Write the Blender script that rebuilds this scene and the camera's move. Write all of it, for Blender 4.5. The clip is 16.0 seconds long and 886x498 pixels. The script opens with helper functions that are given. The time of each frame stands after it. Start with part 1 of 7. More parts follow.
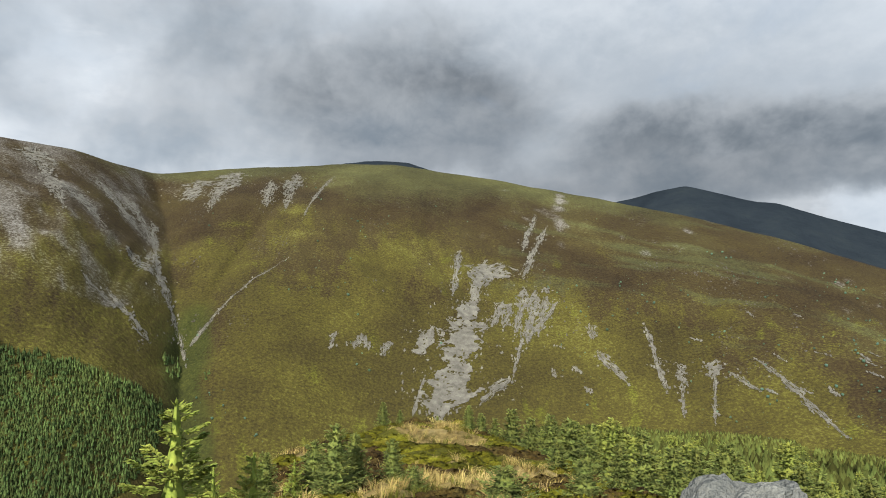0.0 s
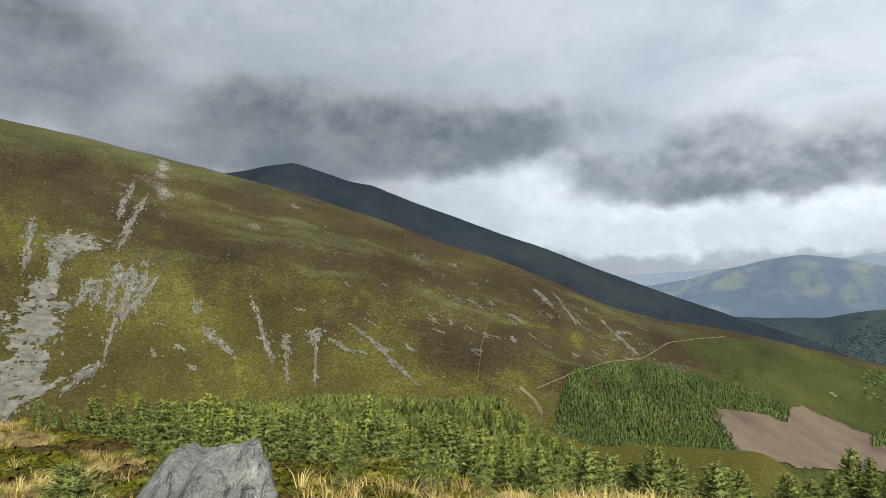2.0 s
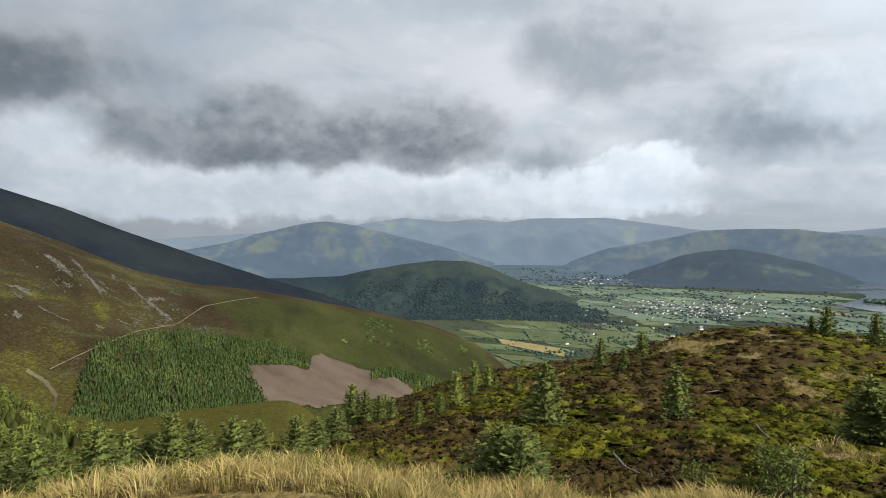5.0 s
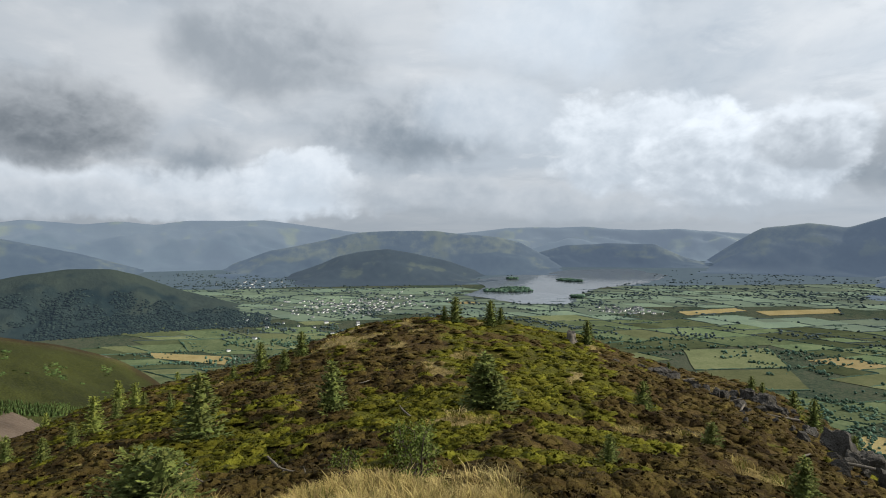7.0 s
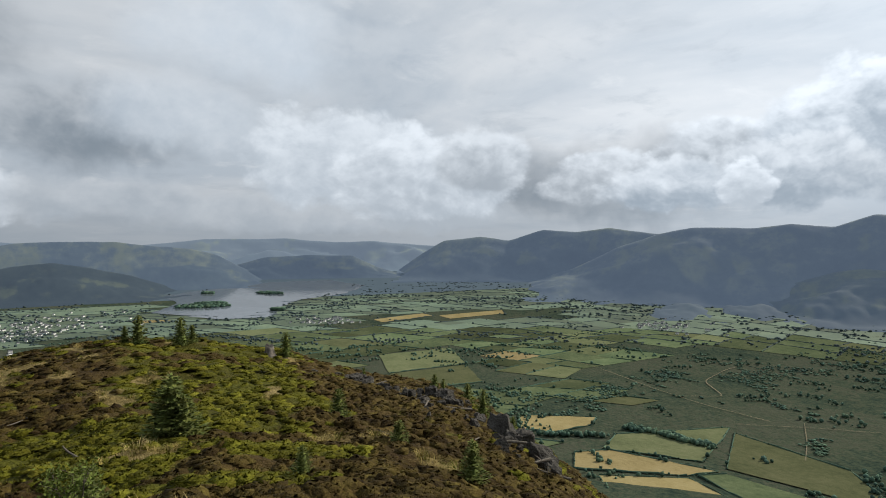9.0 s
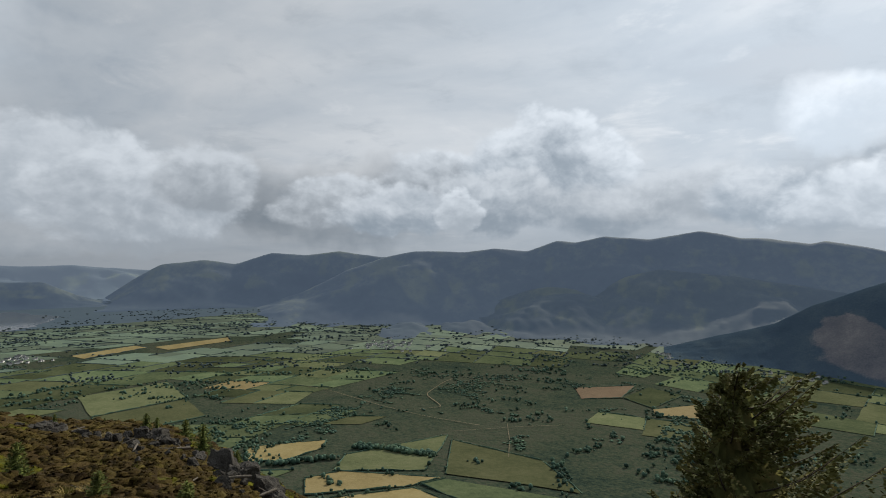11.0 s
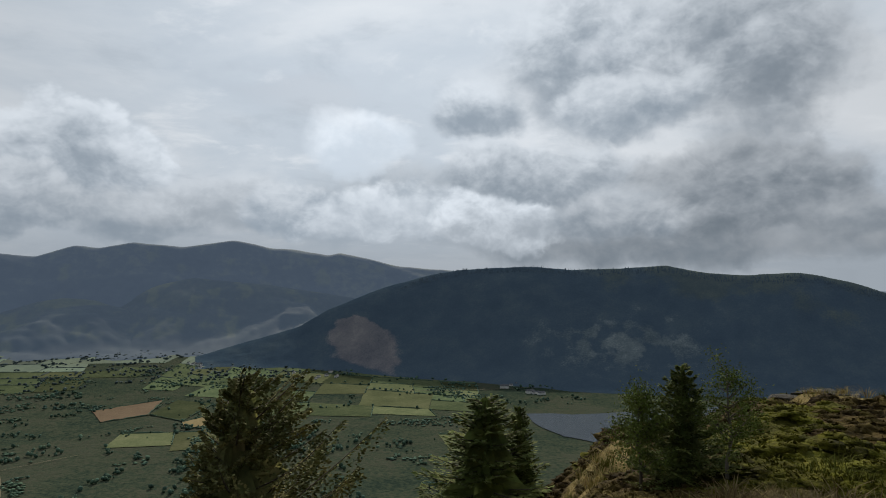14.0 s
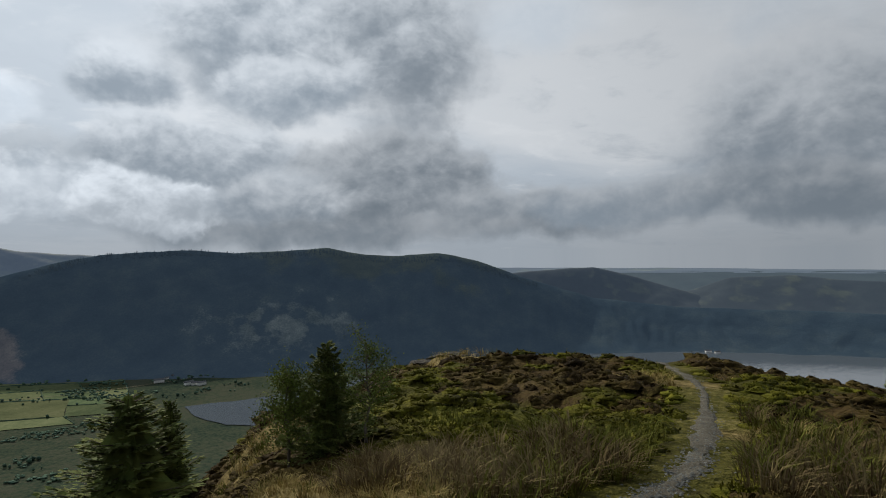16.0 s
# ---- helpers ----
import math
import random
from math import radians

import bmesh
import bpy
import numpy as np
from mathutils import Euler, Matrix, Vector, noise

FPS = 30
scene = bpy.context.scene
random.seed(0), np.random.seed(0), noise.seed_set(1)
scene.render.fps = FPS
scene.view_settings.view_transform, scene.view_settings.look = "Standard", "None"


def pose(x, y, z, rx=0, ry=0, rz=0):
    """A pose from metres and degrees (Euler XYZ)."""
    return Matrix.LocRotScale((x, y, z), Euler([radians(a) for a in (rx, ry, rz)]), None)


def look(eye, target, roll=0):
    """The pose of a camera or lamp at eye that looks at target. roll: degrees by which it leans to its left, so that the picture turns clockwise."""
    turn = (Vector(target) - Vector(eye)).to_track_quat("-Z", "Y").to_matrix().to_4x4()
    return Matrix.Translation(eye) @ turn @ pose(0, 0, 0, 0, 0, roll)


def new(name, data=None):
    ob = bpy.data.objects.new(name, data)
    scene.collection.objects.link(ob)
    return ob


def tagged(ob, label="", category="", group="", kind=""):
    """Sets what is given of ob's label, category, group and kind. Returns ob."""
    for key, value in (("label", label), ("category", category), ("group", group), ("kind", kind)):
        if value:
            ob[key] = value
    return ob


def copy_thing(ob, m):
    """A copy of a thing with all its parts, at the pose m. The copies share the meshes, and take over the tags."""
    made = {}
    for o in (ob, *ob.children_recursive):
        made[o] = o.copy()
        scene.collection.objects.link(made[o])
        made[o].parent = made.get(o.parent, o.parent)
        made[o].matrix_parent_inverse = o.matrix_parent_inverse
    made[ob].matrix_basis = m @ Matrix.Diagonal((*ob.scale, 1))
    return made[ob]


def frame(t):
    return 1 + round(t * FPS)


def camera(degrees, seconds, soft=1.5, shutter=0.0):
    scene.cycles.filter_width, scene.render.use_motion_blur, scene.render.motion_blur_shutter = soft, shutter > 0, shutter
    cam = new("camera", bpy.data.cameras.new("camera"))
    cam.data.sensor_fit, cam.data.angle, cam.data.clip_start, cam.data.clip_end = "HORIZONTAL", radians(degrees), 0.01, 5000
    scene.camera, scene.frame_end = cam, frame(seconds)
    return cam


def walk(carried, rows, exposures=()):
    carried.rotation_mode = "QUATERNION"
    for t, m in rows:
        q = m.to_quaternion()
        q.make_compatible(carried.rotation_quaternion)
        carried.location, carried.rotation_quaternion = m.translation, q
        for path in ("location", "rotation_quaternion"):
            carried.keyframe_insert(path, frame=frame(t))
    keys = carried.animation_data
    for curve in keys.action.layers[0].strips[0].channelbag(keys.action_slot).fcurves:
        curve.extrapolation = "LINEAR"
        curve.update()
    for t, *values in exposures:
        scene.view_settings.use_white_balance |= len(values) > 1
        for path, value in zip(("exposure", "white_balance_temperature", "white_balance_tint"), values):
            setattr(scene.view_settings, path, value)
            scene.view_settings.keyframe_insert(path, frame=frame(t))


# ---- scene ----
# The camera turns on the spot at arm's length, on the top of a small hill.
cam = camera(70.5, 16.0, soft=1.0)
EYE, ARM = 1.6, 0.4
ROWS = [
    (0.0, 0.00, 4.60, -0.00),
    (0.5, -8.23, 3.38, 0.32),
    (1.0, -17.86, 1.74, -0.15),
    (1.5, -25.89, 1.75, 0.79),
    (2.0, -34.68, 1.90, 0.79),
    (2.5, -43.12, 1.01, 1.34),
    (3.0, -50.95, -1.73, 1.13),
    (3.2, -53.53, -2.17, 0.39),
    (5.3, -80.01, -1.43, 1.59),
    (5.5, -83.42, -1.31, 2.55),
    (6.0, -90.39, -1.15, 0.40),
    (6.5, -97.44, -1.56, 0.56),
    (7.0, -105.52, -1.59, 0.40),
    (7.5, -113.46, -1.30, 0.53),
    (8.0, -119.17, -1.15, -0.21),
    (8.5, -125.10, -0.79, -0.25),
    (9.0, -132.40, -0.64, 0.15),
    (9.2, -135.58, -0.53, 0.10),
    (11.3, -160.17, 1.37, -0.68),
    (11.5, -162.63, 1.31, -1.43),
    (12.0, -168.66, 1.05, 0.69),
    (12.5, -176.08, 1.14, 0.44),
    (13.0, -183.10, 0.91, -0.36),
    (13.5, -190.27, 1.98, 0.02),
    (14.0, -197.45, 1.99, 0.01),
    (14.5, -205.51, 1.93, 0.30),
    (15.0, -213.64, 2.45, 0.42),
    (15.5, -220.77, 1.67, -0.00),
    (16.0, -227.47, 0.21, 0.74),
]


def held(yaw, pitch, roll):
    return pose(-ARM * math.sin(radians(yaw)), ARM * math.cos(radians(yaw)), EYE, 90 + pitch, roll, yaw)


walk(cam, [(t, held(yaw, pitch, roll)) for t, yaw, pitch, roll in ROWS],
     [(0.0, 0.76), (0.5, 1.12), (1.5, 0.86), (2.0, 0.58), (3.0, 0.44), (5.5, 0.2), (7.5, 0.06), (9.0, -0.08), (11.5, -0.52), (12.5, -0.58), (16.0, -0.58)])

# ---- light: a broken overcast sky, the sun through thin cloud in the south-west ----
SUN_AZ, SUN_EL = 195.0, 33.0
sun = new("sun", bpy.data.lights.new("sun", "SUN"))
sun.data.energy, sun.data.angle, sun.data.color = 4.9, radians(1.5), (1.0, 0.925, 0.77)
sun.matrix_world = look((0, 0, 0), (-math.sin(radians(SUN_AZ)) * math.cos(radians(SUN_EL)),
                                    -math.cos(radians(SUN_AZ)) * math.cos(radians(SUN_EL)), -math.sin(radians(SUN_EL))))
sun.location = (0, 0, 60)
# clouds, far ones first: bearing, elevation of the middle, half width, half height (degrees), tone of the belly, tone of the rim (0 to 255), softness of the edge
NORTH_CLOUDS = [(-30, 20, 26, 10, 122, 150, 0.9), (-18, 13.5, 22, 4.5, 138, 166, 0.9), (20, 21, 20, 8, 184, 214, 0.9), (-5, 18, 13, 8, 96, 156, 0.7), (16, 22.5, 12, 3.5, 182, 216, 0.8), (-2, 15, 11, 3.5, 132, 172, 0.8), (-4, 12.4, 12, 1.6, 150, 176, 0.9),
                (38, 5.5, 9, 5, 205, 236, 0.35), (44, 7.6, 3.6, 2.4, 215, 246, 0.3), (50, 3.2, 8, 2.8, 205, 236, 0.35), (24, 12.8, 18, 3.0, 128, 180, 0.7), (33, 12.3, 17, 4.2, 116, 182, 0.6), (20, 10, 16, 2.2, 130, 168, 0.7), (43, 18.5, 16, 3.2, 178, 208, 0.9)]
EAST_CLOUDS = [(62, 3.6, 14, 2.6, 195, 232, 0.35), (86, 3.4, 13, 2.5, 198, 236, 0.35), (76, 2.6, 12, 1.5, 185, 220, 0.4), (57, 8.4, 10, 3.2, 118, 186, 0.55), (62, 7.0, 9, 2.4, 110, 180, 0.45), (73, 9.2, 6.5, 3.8, 106, 184, 0.4), (84, 7.0, 3.6, 2.0, 142, 196, 0.5),
               (92, 15.6, 8, 5, 156, 200, 0.5), (83, 21, 9, 3, 168, 200, 0.9), (101, 8.8, 10.5, 3.4, 136, 200, 0.5), (93, 4.2, 5, 2.2, 205, 238, 0.3), (107, 3.6, 14, 1.4, 172, 205, 0.6), (116, 17, 9, 5, 212, 232, 0.8), (110, 10, 6, 3, 196, 225, 0.6)]
SOUTH_CLOUDS = [(146, 5.4, 15, 4.0, 126, 165, 0.7), (124, 2.4, 14, 1.5, 170, 200, 0.6), (123, 7.4, 8, 4.2, 188, 238, 0.3), (131, 5.6, 7.5, 4.2, 178, 240, 0.28), (127, 17, 5, 2.2, 186, 212, 0.8), (136, 7.6, 4.5, 3.0, 160, 226, 0.3), (146.5, 5.6, 5.0, 2.3, 150, 226, 0.25),
                (157.5, 7.6, 5, 2.6, 150, 226, 0.28), (153, 4.4, 6, 2.0, 146, 220, 0.28), (166.5, 8.0, 6.4, 5.4, 146, 228, 0.2), (162.5, 5.0, 6, 3.0, 140, 212, 0.25), (158.5, 4.4, 2.2, 1.8, 165, 228, 0.2), (172, 4.4, 7, 2.4, 140, 200, 0.4), (178, 5.6, 6, 2.4, 156, 208, 0.4)]
WEST_CLOUDS = [(198, 4.8, 16, 3.6, 146, 186, 0.6), (222, 2.4, 24, 2.0, 116, 160, 0.6), (190, 10.8, 4.4, 2.4, 196, 234, 0.45), (184, 5.2, 4, 2.2, 148, 212, 0.35), (193, 4.6, 8, 2.8, 172, 226, 0.35), (202, 4.0, 6, 2.6, 158, 236, 0.25), (201, 13.6, 3.6, 2.4, 138, 214, 0.4), (206, 8.2, 8.5, 2.6, 132, 210, 0.35), (212, 18, 8, 6, 132, 210, 0.4),
               (223, 17.5, 7.5, 7.5, 124, 206, 0.4), (214, 13.6, 5, 3, 140, 208, 0.4), (224, 6.2, 9.5, 4.2, 112, 182, 0.35), (213, 4.6, 5, 2.2, 128, 196, 0.4), (234, 4.0, 7, 1.8, 120, 178, 0.5), (244, 3.8, 9, 2.2, 140, 186, 0.5), (259, 8.5, 9.5, 6.0, 136, 204, 0.4), (238, 20, 6, 3, 204, 226, 0.9), (262, 4.0, 14, 2.4, 130, 184, 0.6), (258, 20, 10, 4, 196, 226, 0.8)]
CLOUDS = NORTH_CLOUDS + EAST_CLOUDS + SOUTH_CLOUDS + WEST_CLOUDS


def grey(v, blue=0.0):
    """A tone from 0 to 255 as light, a little blue where asked."""
    c = (v / 255.0) ** 2.2
    return (c * (1 - 0.9 * blue), c, c * (1 + 1.0 * blue))


def make_world():
    world = bpy.data.worlds.new("sky")
    scene.world = world
    world.use_nodes = True
    nt = world.node_tree
    nt.nodes.clear()
    N, L = nt.nodes.new, nt.links.new

    def put(v, socket):
        if isinstance(v, (int, float)):
            socket.default_value = v
        elif isinstance(v, tuple):
            socket.default_value = v if len(socket.default_value) == len(v) else (*v, 1)
        else:
            L(v, socket)

    def math_(op, a, b=0.0, c=None):
        n = N("ShaderNodeMath")
        n.operation = op
        put(a, n.inputs[0]), put(b, n.inputs[1])
        if c is not None:
            put(c, n.inputs[2])
        return n.outputs[0]

    def vmath(op, a, b):
        n = N("ShaderNodeVectorMath")
        n.operation = op
        put(a, n.inputs[0]), put(b, n.inputs[1])
        return n.outputs["Value"] if op in ("DOT_PRODUCT", "LENGTH") else n.outputs[0]

    def smooth(v, lo, hi):
        n = N("ShaderNodeMapRange")
        n.interpolation_type = "SMOOTHSTEP"
        put(v, n.inputs[0])
        n.inputs[1].default_value, n.inputs[2].default_value = lo, hi
        return n.outputs[0]

    def mixc(f, a, b):
        n = N("ShaderNodeMix")
        n.data_type = "RGBA"
        put(f, n.inputs[0]), put(a, n.inputs[6]), put(b, n.inputs[7])
        return n.outputs[2]

    def noise_(vec, scale, detail, rough, distort=0.0, out="Fac"):
        n = N("ShaderNodeTexNoise")
        L(vec, n.inputs["Vector"])
        n.inputs["Scale"].default_value, n.inputs["Detail"].default_value = scale, detail
        n.inputs["Roughness"].default_value, n.inputs["Distortion"].default_value = rough, distort
        return n.outputs[out]

    def puffs(vec, scale, detail):
        """Rounded lumps upon lumps."""
        n = N("ShaderNodeTexVoronoi")
        n.feature, n.normalize = "F1", True
        L(vec, n.inputs["Vector"])
        n.inputs["Scale"].default_value, n.inputs["Detail"].default_value = scale, detail
        n.inputs["Roughness"].default_value, n.inputs["Lacunarity"].default_value = 0.55, 2.3
        return math_("SUBTRACT", 1.0, n.outputs["Distance"])

    def bent(vec, scale, amount):
        """The direction, swayed by a noise."""
        n = vmath("SCALE", vmath("SUBTRACT", noise_(vec, scale, 5, 0.55, 0, "Color"), (0.5, 0.5, 0.5)), (0, 0, 0))
        n.node.inputs["Scale"].default_value = amount
        return vmath("ADD", vec, n)

    way = vmath("NORMALIZE", N("ShaderNodeTexCoord").outputs["Generated"], (0, 0, 0))
    sep = N("ShaderNodeSeparateXYZ")
    L(way, sep.inputs[0])
    rise = math_("MAXIMUM", sep.outputs[2], 0.0)
    # the high veil lies flat and draws together towards the horizon; heaps stand upright
    inv = math_("DIVIDE", 1.0, math_("ADD", rise, 0.16))
    flat = N("ShaderNodeCombineXYZ")
    put(math_("MULTIPLY", sep.outputs[0], inv), flat.inputs[0])
    put(math_("MULTIPLY", sep.outputs[1], inv), flat.inputs[1])
    flat.inputs[2].default_value = 3.1
    sheet = noise_(flat.outputs[0], 0.8, 7, 0.55, 0.4)
    streak = noise_(vmath("MULTIPLY", flat.outputs[0], (1, 1, 1)), 2.6, 6, 0.6, 0.3)
    heap = vmath("MULTIPLY", way, (1, 1, 1.35))
    swayed = bent(heap, 7.0, 0.07)
    toward = vmath("ADD", swayed, (-0.004, -0.016, 0.014))
    lump = puffs(swayed, 13.0, 3.0)
    lump_lit = puffs(toward, 13.0, 3.0)
    wisp = noise_(heap, 8.0, 6, 0.5, 0.25)
    wisp_lit = noise_(vmath("ADD", heap, (-0.004, -0.014, 0.018)), 8.0, 6, 0.5, 0.25)
    relief = math_("ADD", math_("MULTIPLY", math_("SUBTRACT", lump, lump_lit), 1.9), math_("MULTIPLY", math_("SUBTRACT", wisp, wisp_lit), 1.9))
    ragged = math_("ADD", math_("MULTIPLY", math_("SUBTRACT", lump, 0.62), 1.7), math_("MULTIPLY", math_("SUBTRACT", wisp, 0.5), 1.3))
    broad = noise_(bent(way, 3.0, 0.2), 4.5, 5, 0.48)
    cloudy = math_("ADD", math_("MULTIPLY", math_("SUBTRACT", broad, 0.5), 3.0), math_("MULTIPLY", math_("SUBTRACT", lump, 0.62), 0.5))
    dapple = math_("MULTIPLY_ADD", math_("SUBTRACT", broad, 0.5), -1.6, math_("MULTIPLY", relief, 0.8))
    lay = bent(bent(way, 5.0, 0.10), 22.0, 0.03)
    bs = N("ShaderNodeSeparateXYZ")
    L(lay, bs.inputs[0])
    bearing = math_("MULTIPLY", math_("ARCTAN2", bs.outputs[0], bs.outputs[1]), 57.2958)
    el = math_("MULTIPLY", math_("ARCSINE", math_("MAXIMUM", math_("MINIMUM", bs.outputs[2], 1.0), -1.0)), 57.2958)
    # the high veil: white, thinner and bluer here and there, greyer at the horizon
    body = mixc(smooth(sheet, 0.34, 0.66), grey(192, 0.13), grey(216, 0.06))
    body = mixc(math_("MULTIPLY", smooth(streak, 0.52, 0.72), 0.5), body, grey(176, 0.14))
    body = mixc(math_("MULTIPLY", smooth(streak, 0.46, 0.28), 0.6), body, grey(224, 0.05))
    body = mixc(math_("MULTIPLY", smooth(rise, 0.13, 0.0), 0.8), body, grey(160, 0.13))
    for a, e, w, h, belly, rim, soft in CLOUDS:
        turn = N("ShaderNodeMath")
        turn.operation = "WRAP"
        put(math_("SUBTRACT", bearing, a), turn.inputs[0])
        turn.inputs[1].default_value, turn.inputs[2].default_value = 180.0, -180.0
        u = math_("DIVIDE", turn.outputs[0], w * 1.1)
        v = math_("DIVIDE", math_("SUBTRACT", el, e), h * 1.1)
        # flat below, domed above
        deep = math_("MAXIMUM", v, math_("MULTIPLY", v, -1.25))
        f = math_("SUBTRACT", math_("SUBTRACT", 1.0, math_("MULTIPLY", u, u)), math_("MULTIPLY", deep, deep))
        f = math_("ADD", f, ragged if soft < 0.42 else cloudy)
        alpha = math_("MULTIPLY", smooth(f, -0.12 if soft < 0.36 else -0.55, soft * 1.7), 0.93)
        shade = math_("SUBTRACT", math_("MULTIPLY_ADD", f, 0.22, 0.42), math_("MULTIPLY_ADD", v, 0.5, relief if soft < 0.42 else dapple))
        tint = 0.19 if belly < 150 else 0.13
        body = mixc(alpha, body, mixc(smooth(shade, -0.25, 1.15), grey(rim, 0.085), grey(min(belly + 8, rim - 16), tint)))
    # brighter all round the hidden sun
    sa, se = radians(SUN_AZ), radians(SUN_EL)
    glow = smooth(vmath("DOT_PRODUCT", way, (math.sin(sa) * math.cos(se), math.cos(sa) * math.cos(se), math.sin(se))), 0.80, 1.0)
    wide = math_("ARCCOSINE", vmath("DOT_PRODUCT", way, (math.sin(sa), math.cos(sa), 0)))
    ramp = N("ShaderNodeFloatCurve")
    put(math_("DIVIDE", wide, math.pi), ramp.inputs["Value"])
    curve = ramp.mapping.curves[0]
    for i, (x, y) in enumerate(((0.0, 0.74), (0.18, 0.71), (0.36, 0.54), (0.62, 0.46), (0.80, 0.38), (0.93, 0.262), (1.0, 0.25))):
        if i < 2:
            curve.points[i].location = (x, y)
        else:
            curve.points.new(x, y)
    ramp.mapping.update()
    gain = math_("MULTIPLY", math_("MULTIPLY_ADD", glow, 0.22, 1.0), math_("MULTIPLY", ramp.outputs[0], 2.0))
    sky = N("ShaderNodeTexSky")
    sky.sky_type, sky.sun_disc = "NISHITA", False
    sky.sun_elevation, sky.sun_rotation = radians(SUN_EL), radians(SUN_AZ)
    b1, b2, mix, out = N("ShaderNodeBackground"), N("ShaderNodeBackground"), N("ShaderNodeMixShader"), N("ShaderNodeOutputWorld")
    L(sky.outputs[0], b1.inputs[0])
    b1.inputs[1].default_value = 0.08
    L(body, b2.inputs[0])
    L(gain, b2.inputs[1])
    # a little blue shows through the thinnest veil
    put(math_("SUBTRACT", 1.0, math_("MULTIPLY", smooth(sheet, 0.42, 0.30), math_("MULTIPLY", smooth(rise, 0.1, 0.3), 0.25))), mix.inputs[0])
    L(b1.outputs[0], mix.inputs[1])
    L(b2.outputs[0], mix.inputs[2])
    L(mix.outputs[0], out.inputs[0])


make_world()


# ---- materials ----
def material(name, cols, scale=1.0, rough=0.9, bump=0.3, fine=8.0, detail=6, spec=0.2, island=0.0, stretch=(1, 1, 1), bias=0.5, each=0.0, grain=0.0, leaf=0.0, gain=0.9):
    """Two scales of noise between several colours, with a fine relief. scale: the size of the large patches in metres.
    island, each: how far the value varies from piece to piece."""
    m = bpy.data.materials.new(name)
    m.use_nodes = True
    nt = m.node_tree
    N, L = nt.nodes.new, nt.links.new
    p = nt.nodes["Principled BSDF"]
    co = N("ShaderNodeTexCoord").outputs["Object"]
    mp = N("ShaderNodeMapping")
    mp.inputs["Scale"].default_value = stretch
    L(co, mp.inputs[0])
    n1, n2 = N("ShaderNodeTexNoise"), N("ShaderNodeTexNoise")
    for n, s, d in ((n1, 1.0 / scale, detail), (n2, fine / scale, 5)):
        L(mp.outputs[0], n.inputs["Vector"])
        n.inputs["Scale"].default_value, n.inputs["Detail"].default_value, n.inputs["Roughness"].default_value = s, d, 0.62
    mix = N("ShaderNodeMath")
    mix.operation = "MULTIPLY_ADD"
    L(n2.outputs["Fac"], mix.inputs[0])
    mix.inputs[1].default_value = 0.55
    half = N("ShaderNodeMath")
    half.operation = "MULTIPLY_ADD"
    L(n1.outputs["Fac"], half.inputs[0])
    half.inputs[1].default_value, half.inputs[2].default_value = 1.5, bias - 1.025
    L(half.outputs[0], mix.inputs[2])
    value = mix.outputs[0]
    if grain:
        n3 = N("ShaderNodeTexNoise")
        L(mp.outputs[0], n3.inputs["Vector"])
        n3.inputs["Scale"].default_value, n3.inputs["Detail"].default_value, n3.inputs["Roughness"].default_value = 1.0 / grain, 4, 0.7
        third = N("ShaderNodeMath")
        third.operation = "MULTIPLY_ADD"
        L(n3.outputs["Fac"], third.inputs[0])
        third.inputs[1].default_value = gain
        shift = N("ShaderNodeMath")
        L(value, shift.inputs[0])
        shift.inputs[1].default_value = -gain / 2
        L(shift.outputs[0], third.inputs[2])
        value = third.outputs[0]
    ramp = N("ShaderNodeValToRGB")
    L(value, ramp.inputs[0])
    els = ramp.color_ramp.elements
    while len(els) < len(cols):
        els.new(0.5)
    for i, c in enumerate(cols):
        els[i].position = 0.15 + 0.7 * i / max(1, len(cols) - 1)
        els[i].color = (*c, 1)
    colour = ramp.outputs[0]
    if island or each:
        src = N("ShaderNodeNewGeometry").outputs["Random Per Island"] if island else N("ShaderNodeObjectInfo").outputs["Random"]
        hsv = N("ShaderNodeHueSaturation")
        v = N("ShaderNodeMapRange")
        L(src, v.inputs[0])
        k = island or each
        v.inputs[3].default_value, v.inputs[4].default_value = 1 - k, 1 + k
        L(v.outputs[0], hsv.inputs["Value"])
        h = N("ShaderNodeMapRange")
        L(src, h.inputs[0])
        h.inputs[3].default_value, h.inputs[4].default_value = 0.5 - 0.04 * k, 0.5 + 0.04 * k
        L(h.outputs[0], hsv.inputs["Hue"])
        L(colour, hsv.inputs["Color"])
        colour = hsv.outputs[0]
    L(colour, p.inputs["Base Color"])
    p.inputs["Roughness"].default_value = rough
    p.inputs["Specular IOR Level"].default_value = spec
    if leaf:
        # thin leaves let some of the light through
        back, both = N("ShaderNodeBsdfTranslucent"), N("ShaderNodeMixShader")
        L(colour, back.inputs[0])
        both.inputs[0].default_value = leaf
        L(p.outputs[0], both.inputs[1])
        L(back.outputs[0], both.inputs[2])
        L(both.outputs[0], nt.nodes["Material Output"].inputs[0])
    if bump:
        b = N("ShaderNodeBump")
        b.inputs["Strength"].default_value, b.inputs["Distance"].default_value = bump, scale / fine
        L(n2.outputs["Fac"], b.inputs["Height"])
        L(b.outputs[0], p.inputs["Normal"])
    return m


